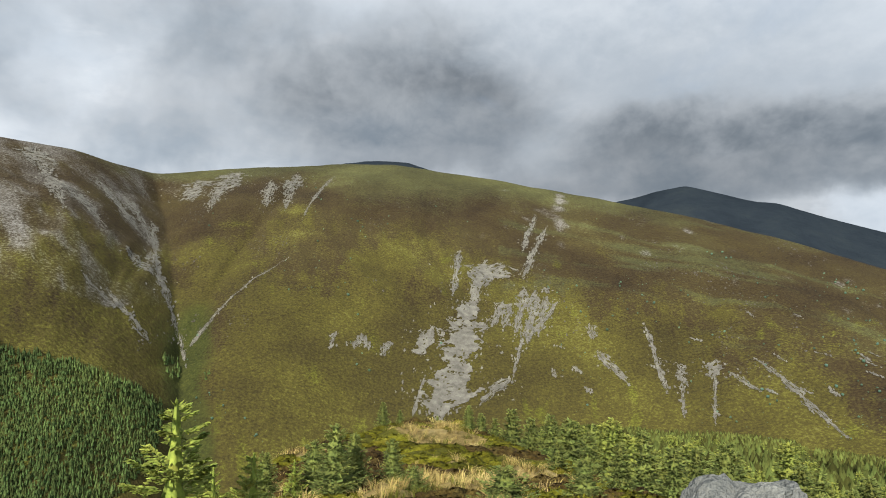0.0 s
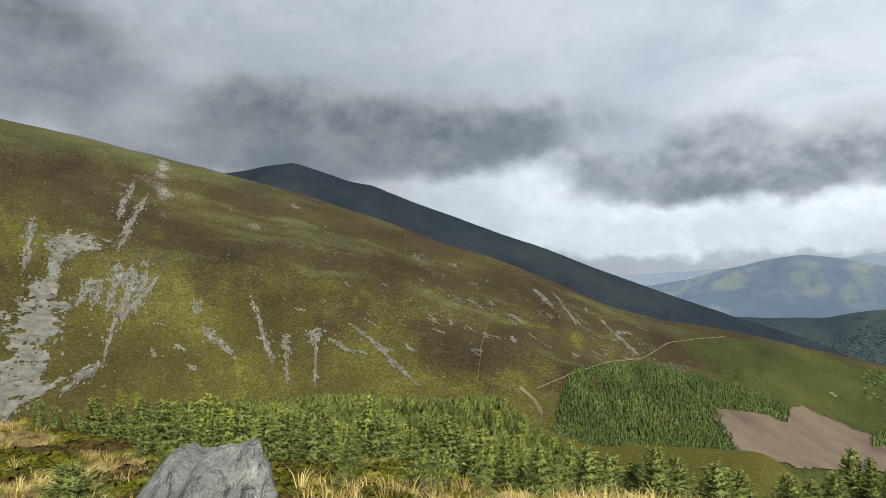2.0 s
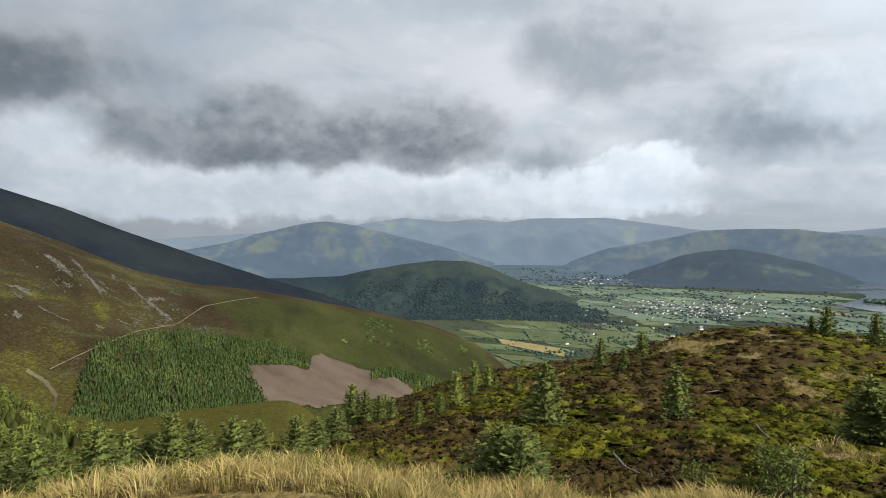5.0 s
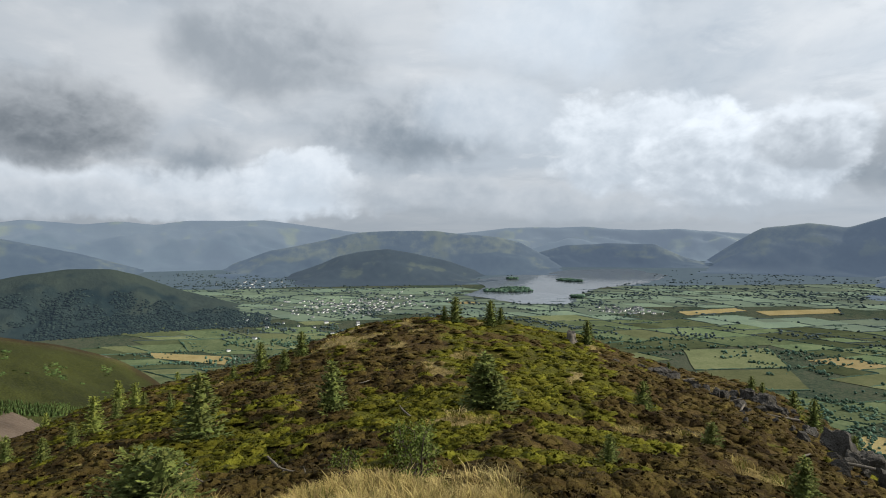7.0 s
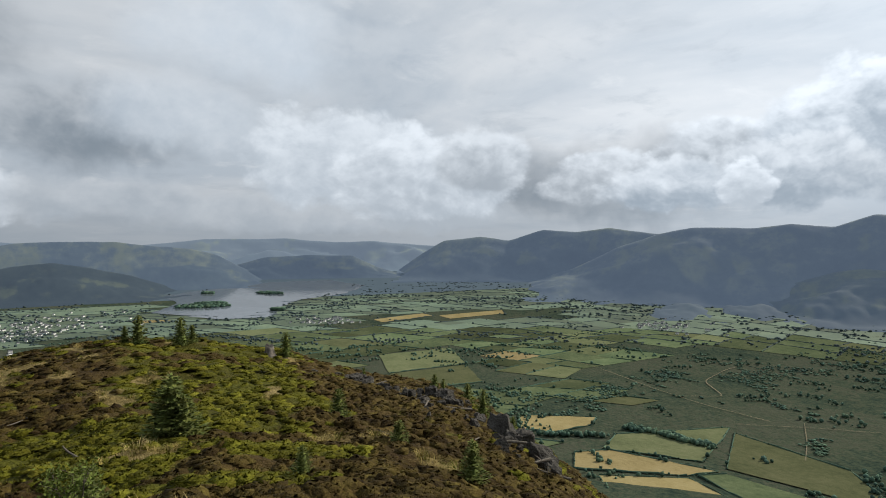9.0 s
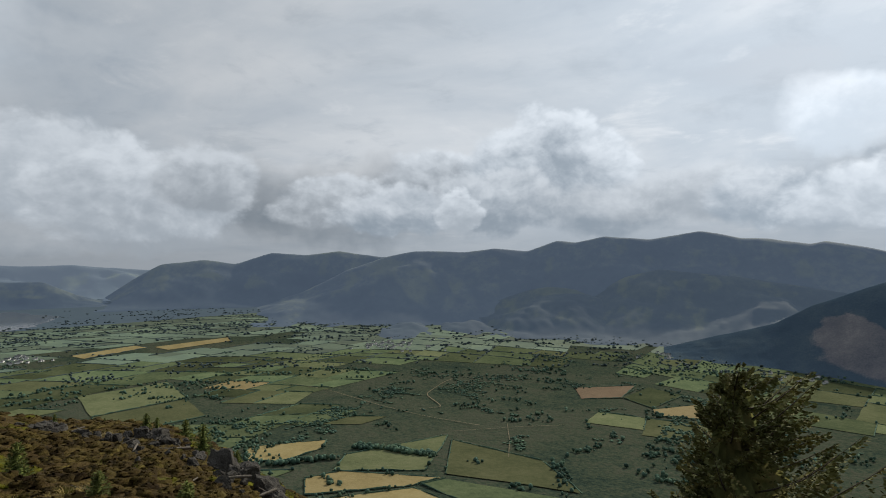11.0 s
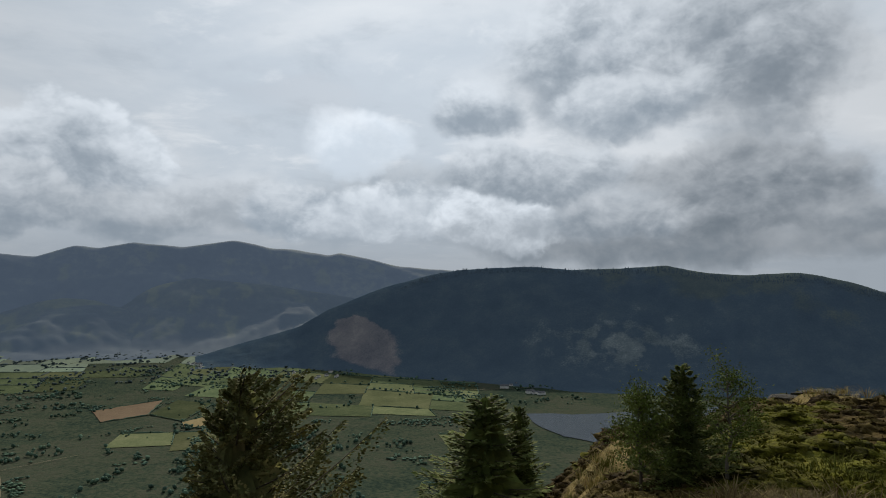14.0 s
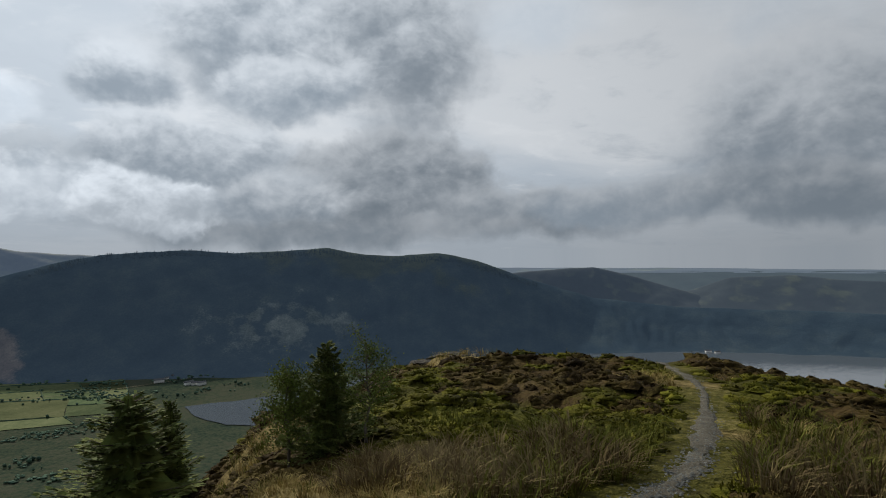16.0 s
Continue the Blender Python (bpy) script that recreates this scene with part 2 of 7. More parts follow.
HEATH = material("heath", [(0.033, 0.0208, 0.0091), (0.0547, 0.0364, 0.0142), (0.0772, 0.0544, 0.0183), (0.1111, 0.0818, 0.025)], 3.0, fine=12, bump=0.9, spec=0.05, grain=0.14)
# blue share of the meadow colours raised to paint valley haze
MEADOW = material("moor_meadow", [(0.0246, 0.0378, 0.0301), (0.0388, 0.0542, 0.0385), (0.0530, 0.0655, 0.0432), (0.0700, 0.0716, 0.0529), (0.0473, 0.0635, 0.0444)], 260, fine=9, bump=0.3, grain=9.0, gain=1.6, spec=0.0)
# far ground, its colour turned bluer as painted distance haze
FAR_MEADOW = material("hazed_meadow", [(0.027, 0.039, 0.0406), (0.0372, 0.052, 0.0518), (0.0468, 0.0631, 0.0616)], 300, fine=9, bump=0, spec=0.05)
FELL = material("fell_heather_and_grass", [(0.0185, 0.0134, 0.0083), (0.0318, 0.0231, 0.0121), (0.0406, 0.0319, 0.0140), (0.0578, 0.0486, 0.0180)], 150, fine=30, bump=0.45, detail=12, spec=0.05, grain=2.6, gain=1.7)


def zoned(m, **zones):
    """More colours for the zones whose share is kept on the mesh, meeting along ragged lines."""
    nt = m.node_tree
    N, L = nt.nodes.new, nt.links.new
    first = next(n for n in nt.nodes if n.type == "VALTORGB")
    value = first.inputs[0].links[0].from_socket
    colour = first.outputs[0]
    for name, cols in zones.items():
        ramp = N("ShaderNodeValToRGB")
        L(value, ramp.inputs[0])
        els = ramp.color_ramp.elements
        while len(els) < len(cols):
            els.new(0.5)
        for i, c in enumerate(cols):
            els[i].position, els[i].color = 0.15 + 0.7 * i / (len(cols) - 1), (*c, 1)
        share, sway, edge, mix = N("ShaderNodeAttribute"), N("ShaderNodeMath"), N("ShaderNodeMapRange"), N("ShaderNodeMix")
        share.attribute_name = name
        sway.operation = "MULTIPLY_ADD"
        L(value, sway.inputs[0])
        sway.inputs[1].default_value = 0.7
        L(share.outputs["Fac"], sway.inputs[2])
        edge.interpolation_type = "SMOOTHSTEP"
        L(sway.outputs[0], edge.inputs[0])
        edge.inputs[1].default_value, edge.inputs[2].default_value = 0.55, 1.15
        mix.data_type = "RGBA"
        L(edge.outputs[0], mix.inputs[0])
        L(colour, mix.inputs[6])
        L(ramp.outputs[0], mix.inputs[7])
        colour = mix.outputs[2]
    L(colour, nt.nodes["Principled BSDF"].inputs["Base Color"])
    return m


zoned(FELL, crown=[(0.026, 0.0255, 0.0135), (0.040, 0.0395, 0.018), (0.053, 0.053, 0.0225), (0.075, 0.076, 0.029)],
      low=[(0.027, 0.0225, 0.0098), (0.041, 0.0345, 0.0118), (0.056, 0.050, 0.0135), (0.09, 0.084, 0.0185)],
      lush=[(0.031, 0.030, 0.009), (0.048, 0.048, 0.011), (0.069, 0.070, 0.0135), (0.108, 0.110, 0.02)],
      stony=[(0.035, 0.030, 0.024), (0.06, 0.054, 0.045), (0.11, 0.104, 0.094), (0.19, 0.185, 0.175)],
      green=[(0.018, 0.021, 0.008), (0.027, 0.031, 0.010), (0.038, 0.043, 0.012), (0.056, 0.060, 0.016)])
zoned(HEATH, green=[(0.033, 0.030, 0.007), (0.052, 0.050, 0.009), (0.076, 0.076, 0.011), (0.112, 0.11, 0.019)],
      straw=[(0.09, 0.068, 0.026), (0.16, 0.12, 0.045), (0.23, 0.178, 0.075), (0.31, 0.25, 0.115)])
# heather darkened in its base colour to paint the shade of clouds
DARK_FELL = material("cloud_shaded_heather", [(0.0102, 0.0141, 0.0197), (0.0155, 0.0212, 0.0280), (0.0218, 0.0282, 0.0325)], 300, fine=10, spec=0.0)
WOODED = material("hazed_wooded_fell", [(0.0239, 0.0406, 0.0606), (0.0358, 0.0558, 0.075), (0.0574, 0.0786, 0.0895)], 110, fine=16, bump=0.5, spec=0.0)
LATRIGG = material("hazed_green_hill", [(0.0224, 0.0312, 0.0281), (0.0304, 0.0406, 0.0331), (0.0400, 0.0499, 0.0374)], 260, fine=10, spec=0.0)

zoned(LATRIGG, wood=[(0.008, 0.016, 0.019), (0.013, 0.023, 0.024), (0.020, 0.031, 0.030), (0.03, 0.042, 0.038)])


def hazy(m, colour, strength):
    """Paint distance haze on a far surface as a bluish emission of its own."""
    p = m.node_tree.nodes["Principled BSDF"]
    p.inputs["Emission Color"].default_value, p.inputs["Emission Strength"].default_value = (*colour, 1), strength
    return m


# Haze painted as blue base and emission; MID_FELL's palest tone imitates sun patches.
MID_FELL = hazy(material("hazed_fell", [(0.01, 0.018, 0.026), (0.026, 0.037, 0.042), (0.085, 0.095, 0.06)], 380, fine=8, bump=0), (0.42, 0.58, 0.84), 0.175)
FOOT_FELL = hazy(material("hazed_foothill", [(0.012, 0.020, 0.026), (0.024, 0.034, 0.038), (0.05, 0.06, 0.046)], 300, fine=8, bump=0), (0.41, 0.58, 0.83), 0.14)
FAR_FELL = hazy(material("hazed_far_fell", [(0.028, 0.04, 0.052), (0.042, 0.056, 0.064), (0.058, 0.07, 0.074)], 900, fine=8, bump=0), (0.50, 0.64, 0.84), 0.27)
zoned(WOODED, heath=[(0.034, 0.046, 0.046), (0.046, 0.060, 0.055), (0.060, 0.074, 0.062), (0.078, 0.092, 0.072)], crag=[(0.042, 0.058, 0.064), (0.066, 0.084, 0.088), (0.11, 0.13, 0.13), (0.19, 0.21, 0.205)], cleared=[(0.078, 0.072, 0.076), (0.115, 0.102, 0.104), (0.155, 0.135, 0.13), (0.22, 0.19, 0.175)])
# zone colours keep the painted haze tint, paler on the farthest range
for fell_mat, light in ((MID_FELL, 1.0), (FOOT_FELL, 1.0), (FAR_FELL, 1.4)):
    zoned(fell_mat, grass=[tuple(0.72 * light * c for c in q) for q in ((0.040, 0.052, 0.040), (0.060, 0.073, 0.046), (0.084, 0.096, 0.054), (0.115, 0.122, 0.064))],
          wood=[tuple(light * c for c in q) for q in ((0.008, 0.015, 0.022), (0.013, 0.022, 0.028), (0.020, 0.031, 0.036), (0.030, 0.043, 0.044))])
# haze over the forested ridge and the green hill, painted as blue emission
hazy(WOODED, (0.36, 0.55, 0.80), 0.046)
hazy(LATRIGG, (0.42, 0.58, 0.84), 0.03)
# the far ground also glows with painted haze
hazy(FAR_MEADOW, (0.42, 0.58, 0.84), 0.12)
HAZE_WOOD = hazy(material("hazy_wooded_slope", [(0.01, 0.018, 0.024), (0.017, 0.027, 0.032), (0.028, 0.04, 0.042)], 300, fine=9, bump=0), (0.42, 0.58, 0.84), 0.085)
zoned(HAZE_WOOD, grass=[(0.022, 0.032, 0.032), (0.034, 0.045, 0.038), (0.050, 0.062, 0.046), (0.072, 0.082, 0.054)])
# bluer copies of pasture and leaves, with distance haze in the colour
FIELD_FAR = material("hazed_pasture", [(0.0773, 0.1104, 0.0840), (0.1005, 0.1366, 0.0960), (0.1288, 0.1656, 0.1094)], 120, fine=8, bump=0, each=0.35)
BROADLEAF_FAR = material("hazed_tree_leaves", [(0.0336, 0.0536, 0.0620), (0.0518, 0.0769, 0.0806), (0.0784, 0.1073, 0.1023)], 50, fine=20, bump=0, island=0.3)
# these leaves glow faintly, as painted haze like their hill
DOME_TREE = hazy(material("hazed_slope_leaves", [(0.012, 0.021, 0.019), (0.020, 0.032, 0.027), (0.031, 0.045, 0.036)], 50, fine=20, bump=0, island=0.3, spec=0.0), (0.42, 0.58, 0.84), 0.036)
SCREE = material("grey_scree", [(0.0596, 0.0563, 0.0481), (0.1143, 0.1101, 0.0961), (0.1788, 0.1738, 0.1508)], 9, fine=6, bump=1.0)
EARTH = material("felled_ground", [(0.0602, 0.044, 0.0326), (0.0954, 0.0708, 0.0527), (0.1255, 0.0976, 0.0753)], 40, fine=10, bump=0.6, stretch=(1, 0.35, 1))
WATER = material("lake_water", [(0.088, 0.104, 0.124), (0.105, 0.124, 0.146)], 200, rough=0.07, bump=0.03, spec=0.5)
WATER.node_tree.nodes["Principled BSDF"].inputs["IOR"].default_value = 2.4
STONE = material("grey_slate", [(0.0420, 0.0468, 0.0468), (0.0780, 0.0852, 0.0840), (0.1140, 0.1200, 0.1170), (0.1620, 0.1680, 0.1590), (0.2880, 0.2880, 0.2700)], 0.35, fine=7, bump=1.0, rough=0.85, grain=0.03)
CRAG = material("dark_crag", [(0.0217, 0.0192, 0.0162), (0.0527, 0.0480, 0.0418), (0.1178, 0.1098, 0.0986)], 1.2, fine=10, bump=0.9)
TRACK = material("pale_gravel", [(0.0984, 0.0819, 0.0612), (0.1722, 0.1466, 0.1116), (0.287, 0.2496, 0.198)], 0.5, fine=10, bump=1.0, grain=0.03)
DIRT_TRAIL = material("trodden_earth", [(0.0465, 0.0415, 0.0298), (0.0837, 0.0756, 0.0570), (0.1426, 0.1302, 0.1023)], 0.25, fine=10, bump=0.9, grain=0.03, gain=1.6)
DIRT_PATH = material("far_path", [(0.12, 0.1, 0.06), (0.17, 0.145, 0.09)], 12, fine=6, bump=0.3)
NEEDLE = material("spruce_needles", [(0.0490, 0.0701, 0.0203), (0.1017, 0.1244, 0.0311), (0.2016, 0.2104, 0.0488)], 0.5, fine=6, bump=0, island=0.35, leaf=0.04)
# lighter copy of the spruce needles, with sunlight put into the colour
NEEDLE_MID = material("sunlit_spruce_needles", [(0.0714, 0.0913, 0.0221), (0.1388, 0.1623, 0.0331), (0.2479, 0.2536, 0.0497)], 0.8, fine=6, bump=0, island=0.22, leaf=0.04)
NEEDLE_BRIGHT = material("young_spruce_needles", [(0.072, 0.105, 0.022), (0.160, 0.195, 0.036), (0.30, 0.32, 0.058)], 0.5, fine=6, bump=0, island=0.3, leaf=0.04)
NEEDLE_OLD = material("browned_spruce_needles", [(0.0510, 0.0615, 0.0240), (0.1275, 0.1320, 0.0465), (0.3000, 0.2475, 0.0930)], 0.6, fine=6, bump=0, island=0.4, leaf=0.04)
RIDGE_WOOD = material("hazed_ridge_conifers", [(0.0234, 0.0377, 0.052), (0.0364, 0.0546, 0.0689), (0.0598, 0.0793, 0.0858)], 200, fine=20, bump=0, island=0.2, spec=0.0)
# the crest trees get the same painted haze as their ridge
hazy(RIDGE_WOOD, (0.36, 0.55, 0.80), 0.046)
FOREST = material("plantation_needles", [(0.0264, 0.0405, 0.0144), (0.0466, 0.0675, 0.0218), (0.0807, 0.1026, 0.0310)], 60, fine=20, bump=0, island=0.6, spec=0.05)
YOUNG_FOREST = material("young_plantation_needles", [(0.0314, 0.0405, 0.0115), (0.0600, 0.0691, 0.0181), (0.1000, 0.1048, 0.0267)], 60, fine=20, bump=0, island=0.6, spec=0.05)
# leaf colours made bluer, a painted share of the valley haze
BROADLEAF = material("field_tree_leaves", [(0.0312, 0.0585, 0.0510), (0.0582, 0.1024, 0.0729), (0.1006, 0.1511, 0.0948)], 50, fine=20, bump=0, island=0.35, spec=0.05)
LEAF = material("birch_leaves", [(0.06, 0.085, 0.015), (0.10, 0.13, 0.025), (0.15, 0.17, 0.04)], 0.5, fine=6, bump=0, island=0.3, leaf=0.05)
BARK = material("bark", [(0.05, 0.04, 0.03), (0.11, 0.09, 0.07)], 0.2, fine=6, stretch=(1, 1, 0.3))
DEADWOOD = material("bleached_wood", [(0.0630, 0.0525, 0.0420), (0.1330, 0.1155, 0.0945), (0.2100, 0.1890, 0.1610)], 0.15, fine=6, stretch=(1, 1, 0.25))
HEATHER = material("heather_sprigs", [(0.0136, 0.0089, 0.0045), (0.0361, 0.0249, 0.0089), (0.0662, 0.0482, 0.0143), (0.1165, 0.0902, 0.0255)], 1.4, fine=10, bump=0.8, grain=0.05, island=0.2, leaf=0.05, spec=0.05)
BILBERRY = material("bilberry_leaves", [(0.0213, 0.0203, 0.0039), (0.0581, 0.0570, 0.0063), (0.1025, 0.0994, 0.0102), (0.1624, 0.1507, 0.0219)], 1.4, fine=10, bump=0.8, grain=0.05, island=0.2, leaf=0.05, spec=0.05)
STRAW = material("dry_grass", [(0.16, 0.118, 0.040), (0.28, 0.215, 0.082), (0.40, 0.325, 0.15)], 2.0, fine=6, bump=0, island=0.35, leaf=0.05, spec=0.05)
# brown rushes, duller than the dry grass partly to paint in weaker light
RUSH_BROWN = material("brown_rushes", [(0.065, 0.047, 0.022), (0.12, 0.088, 0.042), (0.20, 0.158, 0.08)], 2.0, fine=6, bump=0, island=0.4, leaf=0.05, spec=0.05)
GREEN_GRASS = material("green_grass", [(0.0484, 0.0504, 0.0094), (0.0864, 0.0907, 0.0161), (0.1382, 0.1344, 0.0282)], 2.0, fine=6, bump=0, island=0.35, leaf=0.05, spec=0.05)
WHITEWASH = material("white_pebbledash", [(0.62, 0.62, 0.60), (0.80, 0.80, 0.78)], 6, bump=0.1, each=0.15)
SLATE_ROOF = material("slate_roof", [(0.07, 0.075, 0.085), (0.13, 0.135, 0.145)], 4, bump=0.3, each=0.2)
# green pastures, slightly bluer in base colour as painted haze
FIELD_GREEN = material("pasture", [(0.0592, 0.0784, 0.0434), (0.0846, 0.1053, 0.0556), (0.1141, 0.1322, 0.0719)], 90, fine=8, bump=0.2, each=0.45, grain=9.0, spec=0.0)
FIELD_PALE = material("mown_pasture", [(0.0862, 0.1000, 0.0529), (0.1127, 0.1260, 0.0655), (0.1421, 0.1500, 0.0816)], 90, fine=8, bump=0.2, each=0.3, grain=9.0, spec=0.0)
FIELD_GOLD = material("ripe_hay_field", [(0.1848, 0.1452, 0.066), (0.2376, 0.1892, 0.088), (0.264, 0.2156, 0.11)], 60, fine=8, bump=0.2, each=0.12, spec=0.05)
FIELD_BROWN = material("ploughed_field", [(0.14, 0.10, 0.06), (0.19, 0.14, 0.085)], 60, fine=8, bump=0.2, each=0.2, spec=0.05)


# ---- the lie of the land: heights over bearing and distance, in metres, from the foot of the camera ----
def lattice(ix, iy, seed):
    h = np.sin(ix * 127.1 + iy * 311.7 + seed * 74.7) * 43758.5453
    return h - np.floor(h)


def value_noise(x, y, seed=0):
    ix, iy = np.floor(x), np.floor(y)
    fx, fy = x - ix, y - iy
    fx, fy = fx * fx * (3 - 2 * fx), fy * fy * (3 - 2 * fy)
    a, b = lattice(ix, iy, seed), lattice(ix + 1, iy, seed)
    c, d = lattice(ix, iy + 1, seed), lattice(ix + 1, iy + 1, seed)
    return (a + (b - a) * fx) * (1 - fy) + (c + (d - c) * fx) * fy - 0.5


def fbm(x, y, seed=0, octaves=4):
    out, amp = 0.0, 1.0
    for i in range(octaves):
        out = out + amp * value_noise(x * 2 ** i + 17.3 * i, y * 2 ** i - 9.1 * i, seed + i)
        amp *= 0.5
    return out


RINGS = np.array([0, 3, 6, 10, 16, 25, 40, 60, 90, 150, 250, 400, 600, 900, 1150, 1500, 30000.0])
NORTH = [-55, -90, -130, -158, -230, -300, -421, -421]
NORTH_EAST = [-31, -49, -82, -135, -230, -300, -421, -421]
SOUTH = [-75, -120, -190, -275, -400, -421, -421, -421]
EAST = [-50, -95, -160, -240, -350, -421, -421, -421]
PROFILES = {}
PROFILES.update({
    -50: [0, -.3, -.9, -2, -4.5, -8.5, -15, -23, -34] + NORTH,
    -22: [0, -.3, -.9, -2.2, -4.5, -8, -15, -23, -34] + NORTH,
    -14: [0, -.3, -.8, -1.6, -2.9, -4.4, -9, -20, -33] + NORTH,
    -5: [0, -.2, -.7, -1.4, -2.6, -3.6, -6.2, -14, -27] + NORTH,
    1: [0, -.2, -.7, -1.4, -2.6, -3.5, -6.2, -14, -27] + NORTH,
    8: [0, -.2, -.7, -1.5, -2.8, -4.2, -8, -15, -24] + NORTH_EAST,
    16: [0, -.3, -.8, -1.5, -3.0, -5.5, -10, -15, -20.5] + NORTH_EAST,
    30: [0, -.3, -.8, -1.6, -3.2, -5.8, -10.5, -15.5, -21] + NORTH_EAST,
})
PROFILES.update({
    40: [0, -.2, -.7, -1.9, -3.9, -6.8, -11.5, -16.5, -22] + NORTH_EAST,
    47: [0, -.05, -.5, -2.2, -4.5, -7.5, -12.5, -18.5, -27] + NORTH,
    62: [0, -.1, -.6, -2.0, -4.2, -7, -11.8, -18, -28] + NORTH,
    70: [0, -.2, -.8, -2.2, -4.0, -6.5, -10.5, -15.2, -23] + EAST,
    77: [0, -.3, -1, -2.4, -4.2, -6.2, -9.2, -13, -20.5] + EAST,
    85: [0, -.3, -1, -2.4, -4.2, -6.1, -8.4, -11.2, -19] + EAST,
    91: [0, -.3, -1, -2.4, -4.1, -5.9, -7.6, -9.6, -17] + EAST,
    97: [0, -.3, -1, -2.4, -4.0, -5.7, -6.9, -7.5, -14] + EAST,
})
PROFILES.update({
    105: [0, -.3, -1, -2.4, -4.0, -5.5, -6.5, -6.5, -12] + EAST,
    112: [0, -.3, -1, -2.4, -4.0, -5.5, -6.6, -6.9, -13] + EAST,
    118: [0, -.3, -1, -2.4, -4.1, -5.7, -7.0, -8.4, -16] + EAST,
    123: [0, -.3, -1, -2.5, -4.2, -6.0, -7.6, -10.3, -20] + EAST,
    128: [0, -.3, -1.1, -2.5, -4.4, -6.2, -8.3, -11.2, -22] + SOUTH,
    133: [0, -.3, -1.1, -2.6, -4.6, -6.7, -8.8, -12.1, -25] + SOUTH,
    138: [0, -.3, -1.2, -2.8, -4.9, -7.4, -10.4, -15.2, -30] + SOUTH,
    143: [0, -.4, -1.3, -3.0, -5.2, -8.2, -12.4, -20, -36] + SOUTH,
})
PROFILES.update({
    148: [0, -.4, -1.4, -3.2, -5.6, -9.4, -15, -25, -40] + SOUTH,
    160: [0, -.5, -1.6, -4.0, -6.8, -11.2, -19, -31, -46] + SOUTH,
    180: [0, -.5, -1.8, -4.6, -8.0, -13, -22, -33, -48] + SOUTH,
    195: [0, -.5, -1.8, -4.4, -7.6, -12.5, -21, -33, -48] + SOUTH,
    205: [0, -.4, -1.3, -3.0, -5.0, -7.6, -16, -28, -45] + SOUTH,
    212: [0, -.3, -.8, -1.7, -2.8, -4.3, -11, -24, -43] + SOUTH,
    218: [0, -.3, -.8, -1.5, -2.4, -3.8, -10, -22, -42] + SOUTH,
    223: [0, -.2, -.6, -1.2, -1.9, -3.0, -9, -20, -40] + SOUTH,
})
PROFILES.update({
    227: [0, -.2, -.6, -1.1, -1.7, -2.5, -8, -19, -40] + SOUTH,
    232: [0, -.2, -.6, -1.1, -1.7, -2.7, -8, -19, -40] + SOUTH,
    242: [0, -.2, -.5, -1.0, -1.6, -2.6, -8, -19, -40] + SOUTH,
    250: [0, -.2, -.5, -1.0, -1.6, -2.7, -8, -19, -40] + SOUTH,
    257: [0, -.2, -.5, -1.0, -1.7, -3.1, -9, -20, -40] + SOUTH,
    285: [0, -.2, -.5, -1.1, -2.0, -3.8, -10, -21, -40] + SOUTH,
    310: [0, -.3, -.9, -2, -4.5, -8.5, -15, -23, -34] + NORTH,
})
BEARINGS = np.array(list(PROFILES), float)
HEIGHTS = np.array(list(PROFILES.values()), float)
FINE = np.arange(-50, 310.1, 0.5)
TABLE = np.stack([np.interp(FINE, BEARINGS, HEIGHTS[:, k]) for k in range(len(RINGS))], 1)
_pad = np.concatenate([TABLE[-11:-1], TABLE, TABLE[1:11]])
TABLE = np.stack([np.convolve(_pad[:, k], np.hanning(11) / np.hanning(11).sum(), "same")[10:-10] for k in range(len(RINGS))], 1)


def height(x, y):
    """The ground's height, with hummocks on the hill and none on the valley floor."""
    x, y = np.asarray(x, float), np.asarray(y, float)
    r = np.hypot(x, y)
    az = (np.degrees(np.arctan2(x, y)) + 50) % 360
    k = np.clip((az / 0.5).astype(int), 0, len(FINE) - 2)
    f = az / 0.5 - k
    j = np.clip(np.searchsorted(RINGS, r, "right") - 1, 0, len(RINGS) - 2)
    g = (r - RINGS[j]) / (RINGS[j + 1] - RINGS[j])
    g = np.clip(g, 0, 1)
    z = (TABLE[k, j] * (1 - g) + TABLE[k, j + 1] * g) * (1 - f) + (TABLE[k + 1, j] * (1 - g) + TABLE[k + 1, j + 1] * g) * f
    hill = np.clip((r - 4.2) / 4, 0, 1) * np.clip((-z + 0.0 * r) * 0 + (1200 - r) / 400, 0, 1)
    bumps = 0.7 * (0.22 - np.abs(fbm(x / 1.5, y / 1.5, 43, 3))) * np.clip((r - 5) / 3, 0, 1) * np.clip((75 - r) / 30, 0, 1) + 0.16 * fbm(x / 1.3, y / 1.3, 3, 3) * np.clip(60 / (r + 20), 0, 1) + 0.42 * fbm(x / 4.2, y / 4.2, 13, 3) * np.clip((r - 8) / 15, 0, 1) * np.clip((90 - r) / 30, 0, 1) + 0.012 * np.minimum(r, 300) * fbm(x / (4 + r * 0.12), y / (4 + r * 0.12), 5, 3)
    return z + hill * bumps * (0.12 + 0.88 * ease(to_trail(x, y), 0.3, 1.3))


NEAR, REACH = 2000.0, 2800.0


def squeeze(x, y, z):
    """Distances past two kilometres are drawn in along the line to the hilltop, so that all lies within the camera's reach."""
    r = np.maximum(np.hypot(x, y), 1e-6)
    u = np.maximum(r - NEAR, 0)
    s = np.where(r > NEAR, (NEAR + REACH * u / (u + REACH)) / r, 1.0)
    return x * s, y * s, EYE + (z - EYE) * s


def polar(az, r):
    a = np.radians(az)
    return r * np.sin(a), r * np.cos(a)


